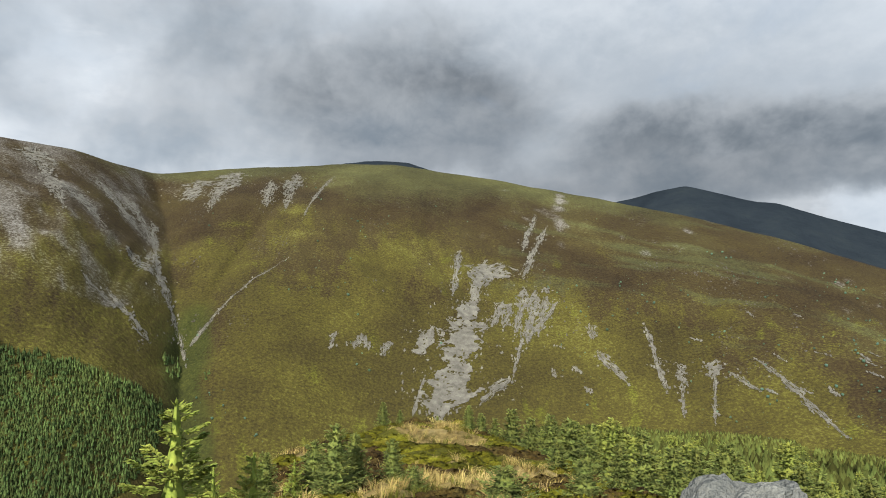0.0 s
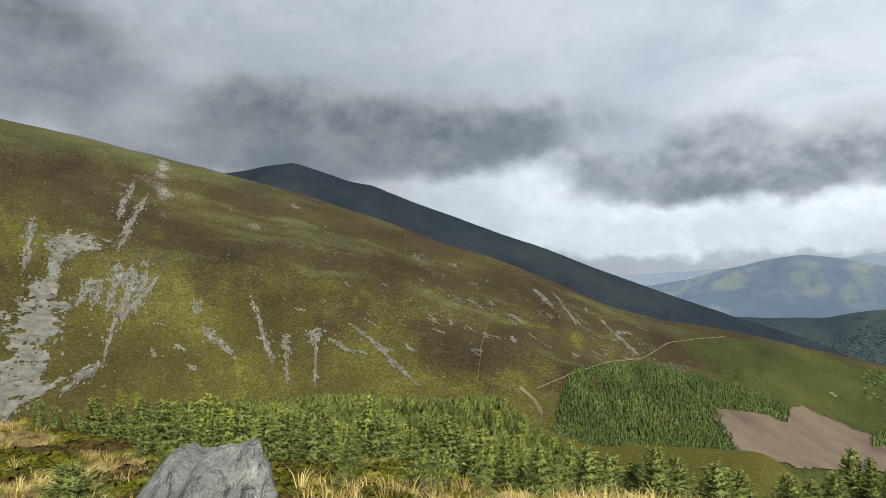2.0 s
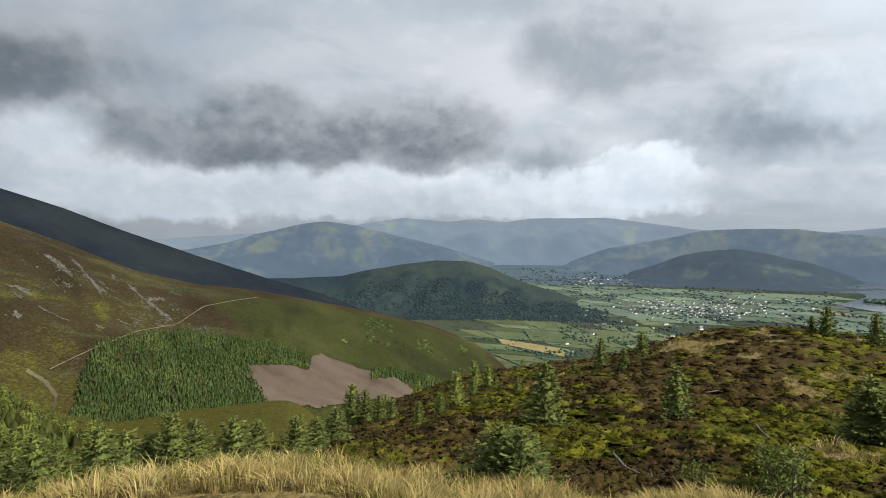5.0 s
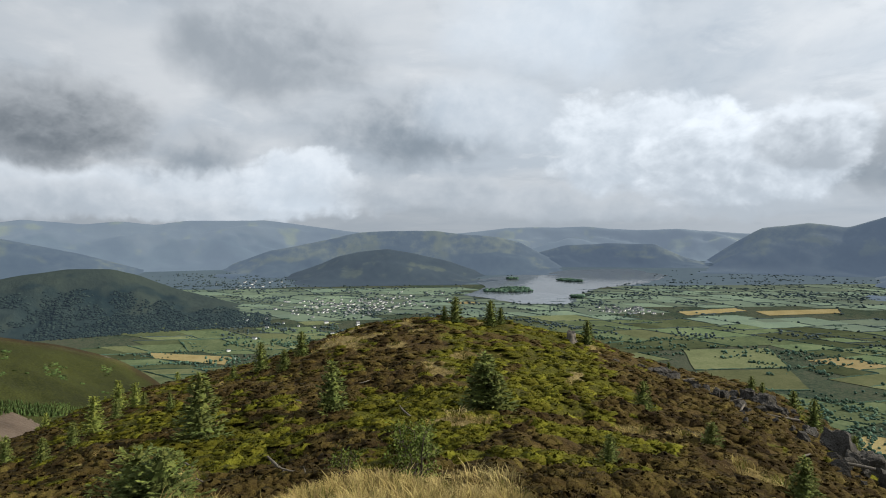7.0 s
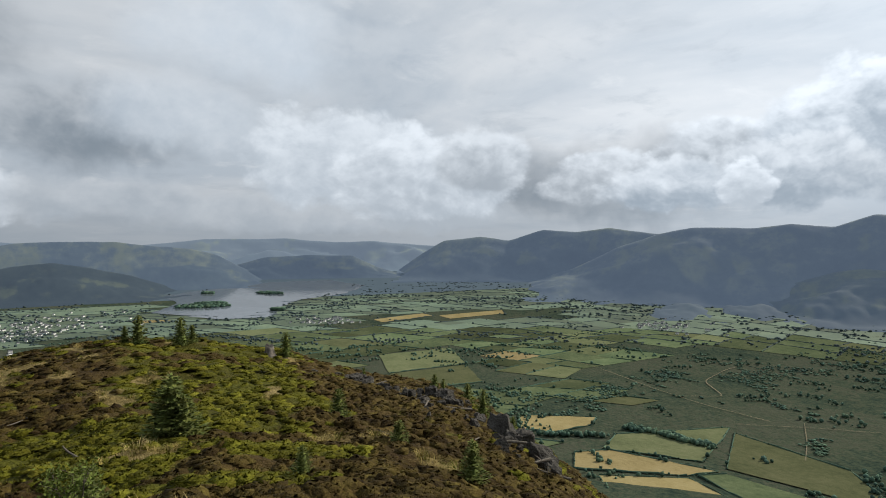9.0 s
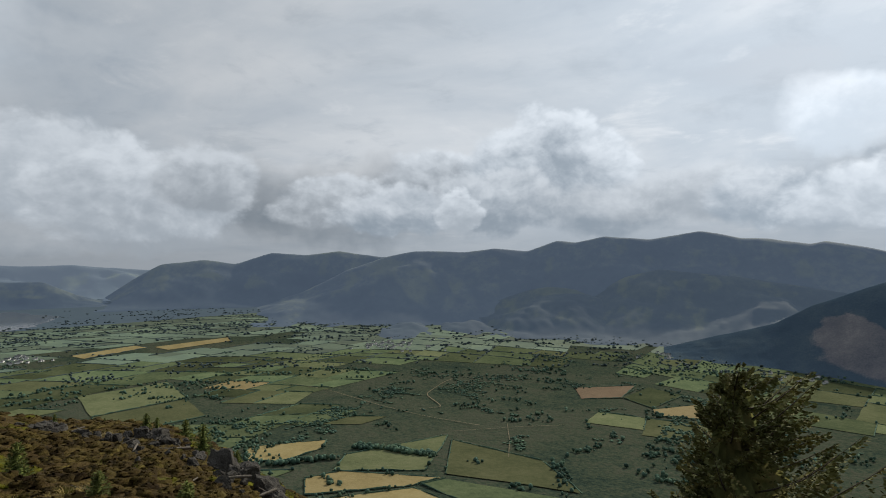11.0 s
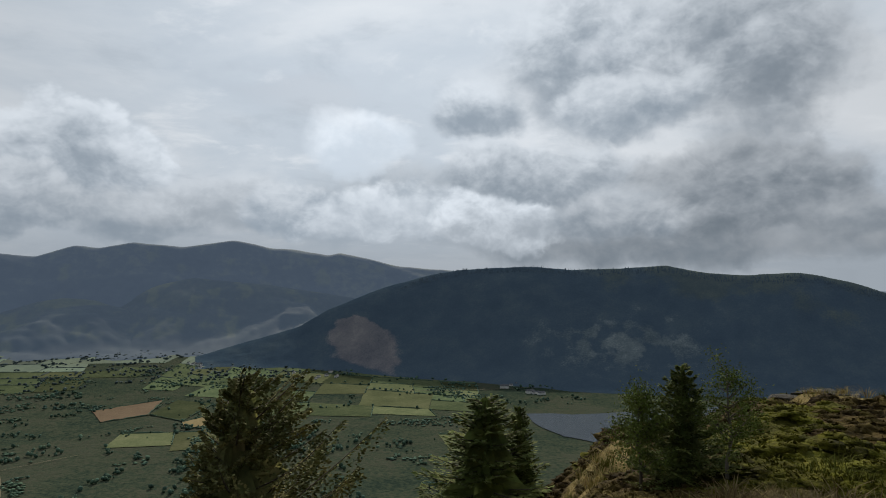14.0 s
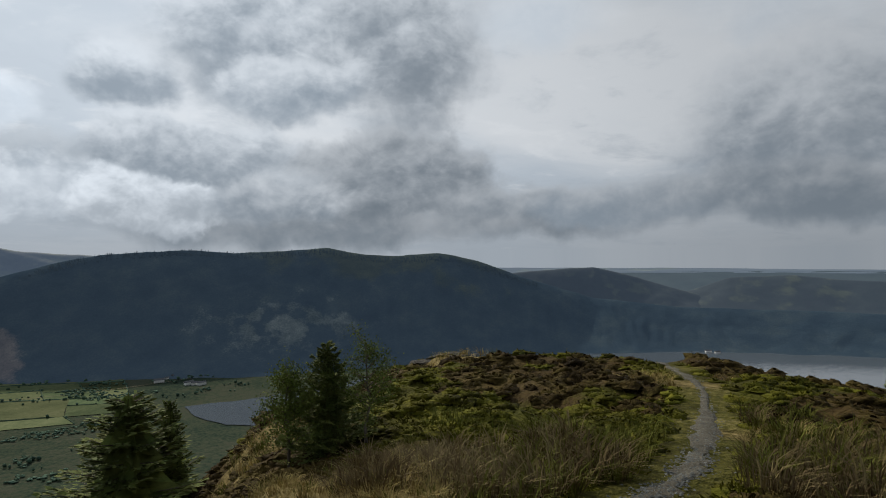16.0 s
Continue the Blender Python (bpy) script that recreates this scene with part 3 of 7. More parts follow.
def mesh_of(name, verts, faces, mat, smooth=False, mats=None, index=None):
    me = bpy.data.meshes.new(name)
    verts, faces = np.asarray(verts, np.float32), np.asarray(faces, np.int32)
    n, k = faces.shape
    me.vertices.add(len(verts))
    me.vertices.foreach_set("co", verts.ravel())
    me.loops.add(n * k)
    me.loops.foreach_set("vertex_index", faces.ravel())
    me.polygons.add(n)
    me.polygons.foreach_set("loop_start", np.arange(0, n * k, k, dtype=np.int32))
    if smooth:
        me.polygons.foreach_set("use_smooth", np.ones(n, bool))
    for m in (mats or [mat]):
        me.materials.append(m)
    if index is not None:
        me.polygons.foreach_set("material_index", np.asarray(index, np.int32))
    me.update(calc_edges=True)
    me.validate()
    return me


def grid_faces(nu, nv, wrap=False):
    i, j = np.meshgrid(np.arange(nu if wrap else nu - 1), np.arange(nv - 1), indexing="ij")
    a, b = i * nv + j, ((i + 1) % nu) * nv + j
    return np.stack([a, b, b + 1, a + 1], -1).reshape(-1, 4)


def setting(name, me, label, category):
    return tagged(new(name, me), label, category, kind="structure")


def part(name, me, parent, label=""):
    ob = new(name, me)
    ob.parent = parent
    return tagged(ob, label)


TRAIL = [polar(a, r) for a, r in ((222, 3.2), (233, 4.5), (241.2, 5.5), (245.9, 6.3), (247.6, 7.1), (248.5, 8.2), (249.4, 10.9), (249.3, 15.2), (248.2, 19.4), (245.8, 25.4))]


def to_trail(x, y):
    """The distance to the beaten path."""
    best = np.full(np.shape(x), 1e9)
    for (ax, ay), (bx, by) in zip(TRAIL, TRAIL[1:]):
        dx, dy = bx - ax, by - ay
        t = np.clip(((x - ax) * dx + (y - ay) * dy) / (dx * dx + dy * dy), 0, 1)
        best = np.minimum(best, np.hypot(x - ax - t * dx, y - ay - t * dy))
    return best


def ease(v, lo, hi):
    t = np.clip((v - lo) / (hi - lo), 0, 1)
    return t * t * (3 - 2 * t)


def cover(x, y):
    """How far bilberry and dry grass take the place of the heather, from 0 to 1."""
    r = np.hypot(x, y)
    az = (np.degrees(np.arctan2(x, y)) + 50) % 360 - 50
    n1, n2 = fbm(x / 2.2, y / 2.2, 31, 5), fbm(x / 3.0 + 40, y / 3.0, 32, 3)

    def spot(a, d, wa, wd):
        return np.exp(-((az - a) / wa) ** 2 - ((r - d) / wd) ** 2)
    lush = 0.8 * spot(115, 38, 7, 14) + 0.6 * spot(101, 24, 8, 9) + 0.35 * spot(84, 30, 8, 14) + 0.25 * spot(252, 11, 9, 8) + 0.6 * spot(233, 13, 4, 3) + 0.7 * spot(241, 10, 3, 2) + 0.5 * spot(226, 12, 5, 4) + 0.5 * spot(223, 16, 5, 6) + 0.25 * np.exp(-((az - 8) / 30) ** 4) * (r < 60)
    rust = 1.0 * np.exp(-((az - 128) / 7) ** 2) + 0.6 * spot(92, 44, 9, 14) + spot(236, 15, 8, 6) + 1.4 * spot(208, 12, 6, 9) + 0.7 * spot(262, 12, 6, 9) + 0.2 * spot(0, 20, 9, 8) + 0.4 * spot(70, 20, 9, 9)
    green = ease(1.3 * n1 + lush - 0.6 * rust, -0.15, 0.45)
    near = np.clip((10.5 - r) / 3.5, 0, 1) * ease(az, 28, 44) * ease(-az, -116, -104) + 0.35 * spot(226, 6, 14, 2.5)
    dry = near + 0.32 * ((az < 12) & (r < 26) & (r > 6)) + 0.4 * ((az > 44) & (az < 66) & (r < 12)) + 0.5 * spot(228, 24, 5, 3) + 0.42 * spot(96, 54, 5, 9) + 0.3 * spot(117, 10, 7, 3) + 0.36 * spot(209, 11, 6, 8)
    straw = ease(0.9 * dry + 0.9 * n2, 0.32, 0.5)
    margin = ease(-to_trail(x, y), -1.1, -0.45)
    straw, green = straw * (1 - 0.6 * margin) + 0.30 * margin, np.maximum(green, 0.8 * margin)
    return np.maximum(green, 0.6 * ease(r, 80, 140)) * (r < 650), straw * (r < 200)


def make_ground():
    az = np.arange(0, 360, 0.9)
    r = np.concatenate([[0.02], np.geomspace(0.8, 700, 220), np.geomspace(715, 13500, 60)])
    A, Rr = np.meshgrid(az, r, indexing="ij")
    x, y = polar(A, Rr)
    z = height(x, y)
    v = np.stack(squeeze(x, y, z), -1).reshape(-1, 3)
    f = grid_faces(len(az), len(r), wrap=True)
    f = f[:, ::-1]
    rr = Rr.reshape(-1)[f[:, 0]]
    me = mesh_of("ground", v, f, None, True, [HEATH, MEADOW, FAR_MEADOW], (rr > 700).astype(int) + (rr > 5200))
    for key, share in zip(("green", "straw"), cover(x, y)):
        me.attributes.new(key, "FLOAT", "POINT").data.foreach_set("value", share.astype(np.float32).ravel())
    return setting("ground", me, "heather and grass hilltop falling to green valley floor", "ground")


ground = make_ground()


# ---- fells: rows of bearing, elevation of the crest in degrees, distance of the crest, height and distance of the foot ----
def fell_surface(rows, spur, seed, fold=None, soft=0.7, edge=1.0, flare=True):
    rows = np.array(rows, float)
    a = np.arange(rows[0, 0] - 3, rows[-1, 0] + 3, 0.1)
    w = np.hanning(int(soft * 20) + 3)
    w /= w.sum()
    n = len(w) // 2
    cols = []
    for k in range(1, 5):
        c = np.interp(a, rows[:, 0], rows[:, k])
        cols.append(np.convolve(np.pad(c, n, "edge"), w, "valid"))

    def surface(az, v):
        el, d, zb, db = [np.interp(az, a, c) for c in cols]
        zc = EYE + d * np.tan(np.radians(el))
        vv = np.clip(v, 0, 1)
        r = d - (d - db) * v
        fall = 0.5 * vv + 0.5 * vv * vv * (3 - 2 * vv) if flare else 0.72 * vv + 0.28 * vv * vv
        z = zc + (zb - zc) * fall - np.maximum(v - 1, 0) * (d - db) * 0.55
        z = np.where(v < 0, zc + v * (d - db) * 0.35, z)
        arc = az * d * 0.01745
        span = d - db
        gul = np.abs(fbm(arc / span * 3.0 + 0.9 * value_noise(v * 2.3 + 7, arc / span, seed), v * 1.6 + 5, seed, 5))
        z = z - spur * span * 0.5 * (0.32 - gul) * np.sin(np.pi * np.clip(v, 0, 1))
        z = z + edge * 0.0022 * d * fbm(arc / (0.035 * d), v * 4, seed + 9, 4)
        if fold:
            r = r + fold(az, v)
        return r, z
    return surface


def fell(name, surface, a0, a1, na, nv, mat, label, category="hill", zones=False, wood=False, felled=False, far_off=False, sun_patches=()):
    az, v = np.linspace(a0, a1, na), np.concatenate([[-0.6, -0.25, -0.08], np.linspace(0, 1.16, nv)])
    A, V = np.meshgrid(az, v, indexing="ij")
    r, z = surface(A, V)
    x, y = polar(A, r)
    co = np.stack(squeeze(x, y, z), -1).reshape(-1, 3)
    faces = grid_faces(len(az), len(v))
    me = mesh_of(name, co, faces, mat, True)
    if felled:
        # an old clearing, fan-shaped, and crags between the trees
        E = np.degrees(np.arctan2(z - EYE, r))
        w = 0.9 * fbm(A * 0.9, E * 1.1, 4, 5)
        spread = np.clip((-4.0 - E) / 2.2, 0, 1)
        cleared = ease(1.35 - np.abs((A - 189.6 + w) / (0.5 + 2.4 * spread ** 0.7) - 0.25 * spread), 0, 0.7) * ease(-4.0 - E + w, 0, 0.5) * ease(E + 8.6 + 0.3 * (A - 189), 0, 0.8)
        crag = np.clip(0.62 + 1.9 * fbm((A + 0.7 * E) / 1.3, (E - 0.5 * A) / 0.9, 14, 5), 0, 1) * np.exp(-((A - 213.5) / 7) ** 2 - ((E + 6.3) / 2.4) ** 2)
        heath = np.clip(0.75 - 2.4 * (V - 0.1) + 1.2 * fbm(A / 2.5, V * 5, 24, 4), 0, 1) * ease(A, 208, 215) * ease(-A, -236, -231)
        for key, share in (("heath", heath), ("crag", crag), ("cleared", 0.9 * cleared)):
            me.attributes.new(key, "FLOAT", "POINT").data.foreach_set("value", share.astype(np.float32).ravel())
    if far_off:
        # pastures and woods on the lower slopes, bare grass and heather above
        wood_share = np.clip(0.5 + 1.8 * fbm(A / 2.2, V * 3.5, 27 + int(a0), 5) + 2.2 * (V - 0.58), 0, 1) * np.clip((V - 0.22) * 4, 0, 1)
        grass = np.clip(0.14 + 1.5 * fbm(A / 1.2 + V, V * 5, 57 + int(a0), 6) + 0.4 * (V - 0.5), 0, 0.8) * np.clip((0.88 - V) * 5, 0, 1)
        # patches of sunlight on a hill, painted in with the pale grass colour
        for a, v0, wa, wv in sun_patches:
            spot = 1.3 * np.exp(-((A - a + 0.8 * fbm(A, V * 9, 77, 3)) / wa) ** 2 - ((V - v0) / wv) ** 2)
            grass, wood_share = np.clip(np.maximum(grass, spot), 0, 1), wood_share * np.clip(1 - 1.5 * spot, 0, 1)
        for key, share in (("grass", grass), ("wood", wood_share)):
            me.attributes.new(key, "FLOAT", "POINT").data.foreach_set("value", share.astype(np.float32).ravel())
    if wood:
        share = np.clip(0.62 + 1.5 * fbm(A / 2.5, V * 4, 27, 5) + 1.7 * (V - 0.42), 0, 1)
        share = np.maximum(share, 0.85 * np.clip((69.5 - A) / 3, 0, 1))
        me.attributes.new("wood", "FLOAT", "POINT").data.foreach_set("value", share.astype(np.float32).ravel())
    if zones:
        # bracken and grass below, heather above, along a ragged line
        low = np.clip(0.5 + 2.2 * (V + 0.30 * fbm(A / 5, V * 5, 6, 5) + 0.2 * fbm(A * 1.5, V * 20, 16, 4) - 0.60 - 0.006 * np.maximum(A - 8, 0)), 0, 1)
        green = np.clip(0.5 + 0.14 * (A + 7 * fbm(A / 4, V * 6, 26, 4) - 56), 0, 1) * np.clip(V * 7, 0, 1)
        stony = np.clip(0.4 + 0.9 * fbm(A / 1.6 - V * 9, V * 5 + A / 4, 36, 5), 0, 0.95) * np.exp(-(np.maximum(A + 26, 0) / 2.5) ** 2) * (V < 0.7)
        stony = np.maximum(stony, np.clip(1.6 * fbm(A / 1.8, V * 14, 37, 5) - 0.45, 0, 0.62) * np.clip((A + 4) / 6, 0, 1) * np.clip((0.62 - V) * 5, 0, 1))
        green = np.maximum(green, 0.9 * np.exp(-((A + 22.3 + 2.0 * fbm(A / 3, V * 8, 55, 3)) / 2.0) ** 2) * ease(V, 0.62, 0.78))
        crown = np.clip(0.75 - 2.6 * (V - 0.16) - 0.025 * np.abs(A + 2) + 0.5 * fbm(A / 6, V * 6, 66, 4), 0, 1)
        crown = np.maximum(crown, np.clip(1.7 * fbm(A / 7 + V, V * 26, 68, 5) - 0.1, 0, 1) * (A > 5))
        lush = np.clip(1.5 * fbm(A / 1.5, V * 16, 67, 5) + 0.5 * (V - 0.8) - 0.28 + 0.42 * np.exp(-((A - 46) / 6) ** 2 - ((V - 0.45) / 0.2) ** 2), 0, 1) * np.clip((V - 0.2) * 4, 0, 1)
        for key, share in (("crown", crown), ("low", low), ("lush", lush), ("stony", stony), ("green", green)):
            me.attributes.new(key, "FLOAT", "POINT").data.foreach_set("value", share.astype(np.float32).ravel())
    return setting(name, me, label, category)


def folds(az, v):
    g1 = -25.0 + 2.9 * np.clip(v, 0, 1)
    g2 = -9.5 - 16.0 * np.clip(v - 0.02, 0, 1)
    s = np.clip(v * 5, 0, 1)
    return s * (95 * np.exp(-np.abs(az - g1) / 4.0) + 32 * np.exp(-np.abs(az - g2) / 1.6) * (v < 0.85))


WEST_CREST = [(-60, 11.5, 1250, -130, 420), (-45, 12, 1250, -130, 420), (-36, 12.05, 1200, -128, 430), (-31, 11.8, 1200, -128, 440), (-28, 11.0, 1220, -130, 450), (-25, 10.35, 1300, -130, 460), (-18, 11.4, 1330, -135, 520), (-8.5, 12.2, 1350, -140, 590), (-4.4, 12.2, 1350, -143, 610), (4.5, 10.9, 1330, -145, 630), (13.6, 9.0, 1280, -145, 640), (21, 7.2, 1230, -145, 640)]
EAST_CREST = [(29, 4.7, 1180, -145, 620), (35, 2.3, 1130, -145, 600), (39.2, 1.1, 1100, -148, 570), (44, -0.9, 1050, -152, 560), (49, -3.3, 1000, -160, 570), (54, -4.6, 1000, -165, 590), (57.4, -5.0, 1050, -170, 610), (64.5, -6.5, 1150, -185, 680), (69.5, -7.5, 1250, -200, 740), (74, -8.6, 1300, -225, 790), (78.2, -10.2, 1350, -270, 830), (81.2, -12.4, 1350, -300, 860), (83.5, -15.5, 1350, -340, 880)]
BIG = fell_surface(WEST_CREST + EAST_CREST,
    0.10, 11, folds, soft=1.6, edge=0.5, flare=False)
hillside = fell("hillside", BIG, -60, 83.5, 600, 125, FELL, "steep brown heather fell with green bracken and pale screes", zones=True)

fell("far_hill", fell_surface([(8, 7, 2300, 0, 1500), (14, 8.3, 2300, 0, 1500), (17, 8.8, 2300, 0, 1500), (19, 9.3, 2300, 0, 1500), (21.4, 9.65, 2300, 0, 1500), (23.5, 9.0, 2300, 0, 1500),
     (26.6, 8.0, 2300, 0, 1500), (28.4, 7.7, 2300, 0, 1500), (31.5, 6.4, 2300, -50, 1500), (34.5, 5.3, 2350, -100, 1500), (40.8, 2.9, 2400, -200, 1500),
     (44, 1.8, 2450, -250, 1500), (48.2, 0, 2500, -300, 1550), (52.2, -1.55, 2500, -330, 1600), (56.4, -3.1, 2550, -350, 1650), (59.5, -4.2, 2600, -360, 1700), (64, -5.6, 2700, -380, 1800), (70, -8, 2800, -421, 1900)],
     0.08, 21, edge=0.4), 8, 70, 300, 50, DARK_FELL, "dark heather mountain with cloud shade painted into its colour")
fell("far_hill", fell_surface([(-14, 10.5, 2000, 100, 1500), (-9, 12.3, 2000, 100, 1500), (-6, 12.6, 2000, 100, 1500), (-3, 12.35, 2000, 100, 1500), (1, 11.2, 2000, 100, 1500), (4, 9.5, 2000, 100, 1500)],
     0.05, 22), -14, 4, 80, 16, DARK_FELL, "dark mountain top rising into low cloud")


def far(label, mat, d, foot, spur, seed, rows, na=150, nv=26, edge=0.5, name="backdrop", zb=-421, category="hill", sun_patches=()):
    fell(name, fell_surface([(a, e, d, zb, foot) for a, e in rows], spur, seed, soft=0.3, edge=edge), rows[0][0], rows[-1][0], na, nv, mat, label, category, far_off=True, sun_patches=sun_patches)


# the blue and the glow of the far ranges are painted haze
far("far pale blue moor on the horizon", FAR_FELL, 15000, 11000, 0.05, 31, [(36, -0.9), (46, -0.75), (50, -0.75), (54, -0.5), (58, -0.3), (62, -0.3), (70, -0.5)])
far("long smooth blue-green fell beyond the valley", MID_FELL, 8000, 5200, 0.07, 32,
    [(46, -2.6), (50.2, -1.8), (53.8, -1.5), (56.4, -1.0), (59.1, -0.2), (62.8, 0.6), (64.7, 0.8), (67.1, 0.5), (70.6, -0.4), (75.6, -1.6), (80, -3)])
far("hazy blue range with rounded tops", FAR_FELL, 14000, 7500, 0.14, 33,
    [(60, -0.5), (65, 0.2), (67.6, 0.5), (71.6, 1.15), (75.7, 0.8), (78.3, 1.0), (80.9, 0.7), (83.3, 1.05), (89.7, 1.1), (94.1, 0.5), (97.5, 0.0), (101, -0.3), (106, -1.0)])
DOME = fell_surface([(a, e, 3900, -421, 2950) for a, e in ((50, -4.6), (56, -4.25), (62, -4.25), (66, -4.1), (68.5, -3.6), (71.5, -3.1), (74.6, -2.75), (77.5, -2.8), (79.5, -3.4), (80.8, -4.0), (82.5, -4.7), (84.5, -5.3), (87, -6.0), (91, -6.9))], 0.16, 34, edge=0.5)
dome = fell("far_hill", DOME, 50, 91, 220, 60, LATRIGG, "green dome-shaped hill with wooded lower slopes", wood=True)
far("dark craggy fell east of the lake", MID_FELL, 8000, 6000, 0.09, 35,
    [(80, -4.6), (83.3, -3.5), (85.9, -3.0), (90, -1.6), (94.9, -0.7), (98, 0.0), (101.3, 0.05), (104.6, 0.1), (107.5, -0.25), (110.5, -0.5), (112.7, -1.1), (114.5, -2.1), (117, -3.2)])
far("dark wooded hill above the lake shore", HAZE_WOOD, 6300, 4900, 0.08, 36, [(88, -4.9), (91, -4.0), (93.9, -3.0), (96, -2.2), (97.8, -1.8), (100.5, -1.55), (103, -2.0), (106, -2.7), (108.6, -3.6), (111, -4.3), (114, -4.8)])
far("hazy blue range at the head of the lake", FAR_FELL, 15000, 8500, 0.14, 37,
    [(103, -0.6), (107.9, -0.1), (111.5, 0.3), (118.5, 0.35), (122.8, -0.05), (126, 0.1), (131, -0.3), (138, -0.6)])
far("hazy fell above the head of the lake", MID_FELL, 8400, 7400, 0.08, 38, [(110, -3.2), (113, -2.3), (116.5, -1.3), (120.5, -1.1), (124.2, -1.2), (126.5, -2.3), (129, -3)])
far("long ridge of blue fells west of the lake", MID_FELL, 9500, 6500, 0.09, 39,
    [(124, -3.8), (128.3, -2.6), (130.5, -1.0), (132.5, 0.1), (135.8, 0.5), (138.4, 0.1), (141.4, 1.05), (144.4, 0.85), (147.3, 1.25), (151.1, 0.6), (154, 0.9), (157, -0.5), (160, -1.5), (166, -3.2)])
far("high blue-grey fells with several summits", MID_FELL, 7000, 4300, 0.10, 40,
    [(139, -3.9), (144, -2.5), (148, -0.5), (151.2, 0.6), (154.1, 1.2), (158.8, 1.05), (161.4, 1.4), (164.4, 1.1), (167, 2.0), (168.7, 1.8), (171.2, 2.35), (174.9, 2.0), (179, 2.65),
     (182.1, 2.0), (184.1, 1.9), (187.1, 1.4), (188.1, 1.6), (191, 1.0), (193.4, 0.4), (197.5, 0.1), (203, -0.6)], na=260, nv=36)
far("low green hill in front of the fells", FOOT_FELL, 5200, 3500, 0.14, 41, [(140, -6.2), (145, -5.4), (149, -4.9), (153, -4.3), (157, -4.0), (160, -3.7), (162.7, -3.0), (164.6, -2.35), (166.3, -2.15), (168.4, -2.3), (171, -2.9), (176, -3.3), (182, -4.2), (187, -5.6)], name="far_hill", na=220, nv=40, sun_patches=((166.8, 0.08, 2.2, 0.10),))
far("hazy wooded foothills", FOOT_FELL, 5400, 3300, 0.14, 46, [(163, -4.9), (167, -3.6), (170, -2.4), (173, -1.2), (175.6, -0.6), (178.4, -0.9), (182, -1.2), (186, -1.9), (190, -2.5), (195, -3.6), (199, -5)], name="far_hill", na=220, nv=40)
BARF = fell_surface([(176, -7.2, 3300, -421, 2900), (184.5, -5, 3300, -421, 2800), (187.1, -3.5, 3300, -421, 2700), (192, -1.5, 3300, -421, 2550), (195.3, -0.6, 3300, -421, 2450), (199, 0.1, 3300, -421, 2400),
    (206, 0.4, 3300, -421, 2300), (209, 0.05, 3300, -421, 2250), (213, 0.2, 3300, -421, 2250), (217, 0.5, 3300, -421, 2250), (220.3, -0.2, 3300, -421, 2300), (223.8, -0.35, 3300, -421, 2350),
    (227, -0.1, 3300, -421, 2400), (230.5, -0.9, 3300, -421, 2450), (235, -2.5, 3300, -421, 2500), (240.8, -4.3, 3300, -421, 2600), (248, -5.0, 3300, -421, 2700), (258, -5.1, 3400, -421, 2800), (275, -5.2, 3500, -421, 2900)],
    0.06, 42, soft=0.4, edge=0.7)
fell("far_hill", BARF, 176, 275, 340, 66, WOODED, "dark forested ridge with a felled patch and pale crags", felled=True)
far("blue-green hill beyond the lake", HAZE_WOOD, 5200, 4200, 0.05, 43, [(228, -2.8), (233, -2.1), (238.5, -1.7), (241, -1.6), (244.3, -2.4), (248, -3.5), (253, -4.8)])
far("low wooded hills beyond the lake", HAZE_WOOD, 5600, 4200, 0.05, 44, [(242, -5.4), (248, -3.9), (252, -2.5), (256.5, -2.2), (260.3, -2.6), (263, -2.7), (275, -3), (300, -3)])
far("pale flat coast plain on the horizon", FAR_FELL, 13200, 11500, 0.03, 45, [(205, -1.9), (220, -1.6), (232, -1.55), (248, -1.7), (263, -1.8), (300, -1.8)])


# ---- lakes ----
def lake(name, outline, label, z=-419.0):
    """outline: bearings and distances of the shore."""
    pts = np.array([polar(a, r) for a, r in outline])
    dense = []
    for i in range(len(pts)):
        p, q = pts[i], pts[(i + 1) % len(pts)]
        for t in np.arange(0, 1, 0.1):
            c = p + (q - p) * t
            n = np.array([q[1] - p[1], p[0] - q[0]])
            dense.append(c + n * 0.10 * fbm(c[0] / 160, c[1] / 160, 7, 3) * math.sin(math.pi * t) ** 0.5)
    bm = bmesh.new()
    vs = [bm.verts.new(Vector(squeeze(float(x), float(y), z))) for x, y in dense]
    es = [bm.edges.new((vs[i], vs[(i + 1) % len(vs)])) for i in range(len(vs))]
    bmesh.ops.triangle_fill(bm, edges=es, use_beauty=True)
    for f in bm.faces:
        if f.normal.z < 0:
            f.normal_flip()
    me = bpy.data.meshes.new(name)
    bm.to_mesh(me)
    me.materials.append(WATER)
    return setting(name, me, label, "water")


lake("water", [(107.4, 4150), (112.3, 3660), (116.6, 3650), (117.6, 3830), (117.3, 4150), (119.5, 4720), (123.8, 5250), (125.2, 6200), (122.2, 7100), (117.0, 6900),
               (113.3, 6190), (110.1, 5750), (108.3, 5360), (109.3, 4820), (108.8, 4470)], "pale grey lake with wooded islands in a wide valley")
lake("water", [(204.9, 1880), (206.4, 1720), (208.2, 1640), (216, 1540), (230, 1650), (248, 1950), (258, 2100), (275, 2150), (300, 2300), (300, 3300), (268, 3050), (258, 2850), (252, 2800),
               (247, 2700), (240, 2600), (228, 2350), (216, 2000), (211.3, 1920), (209, 1890), (207, 1893)], "dark grey lake below a forested ridge")


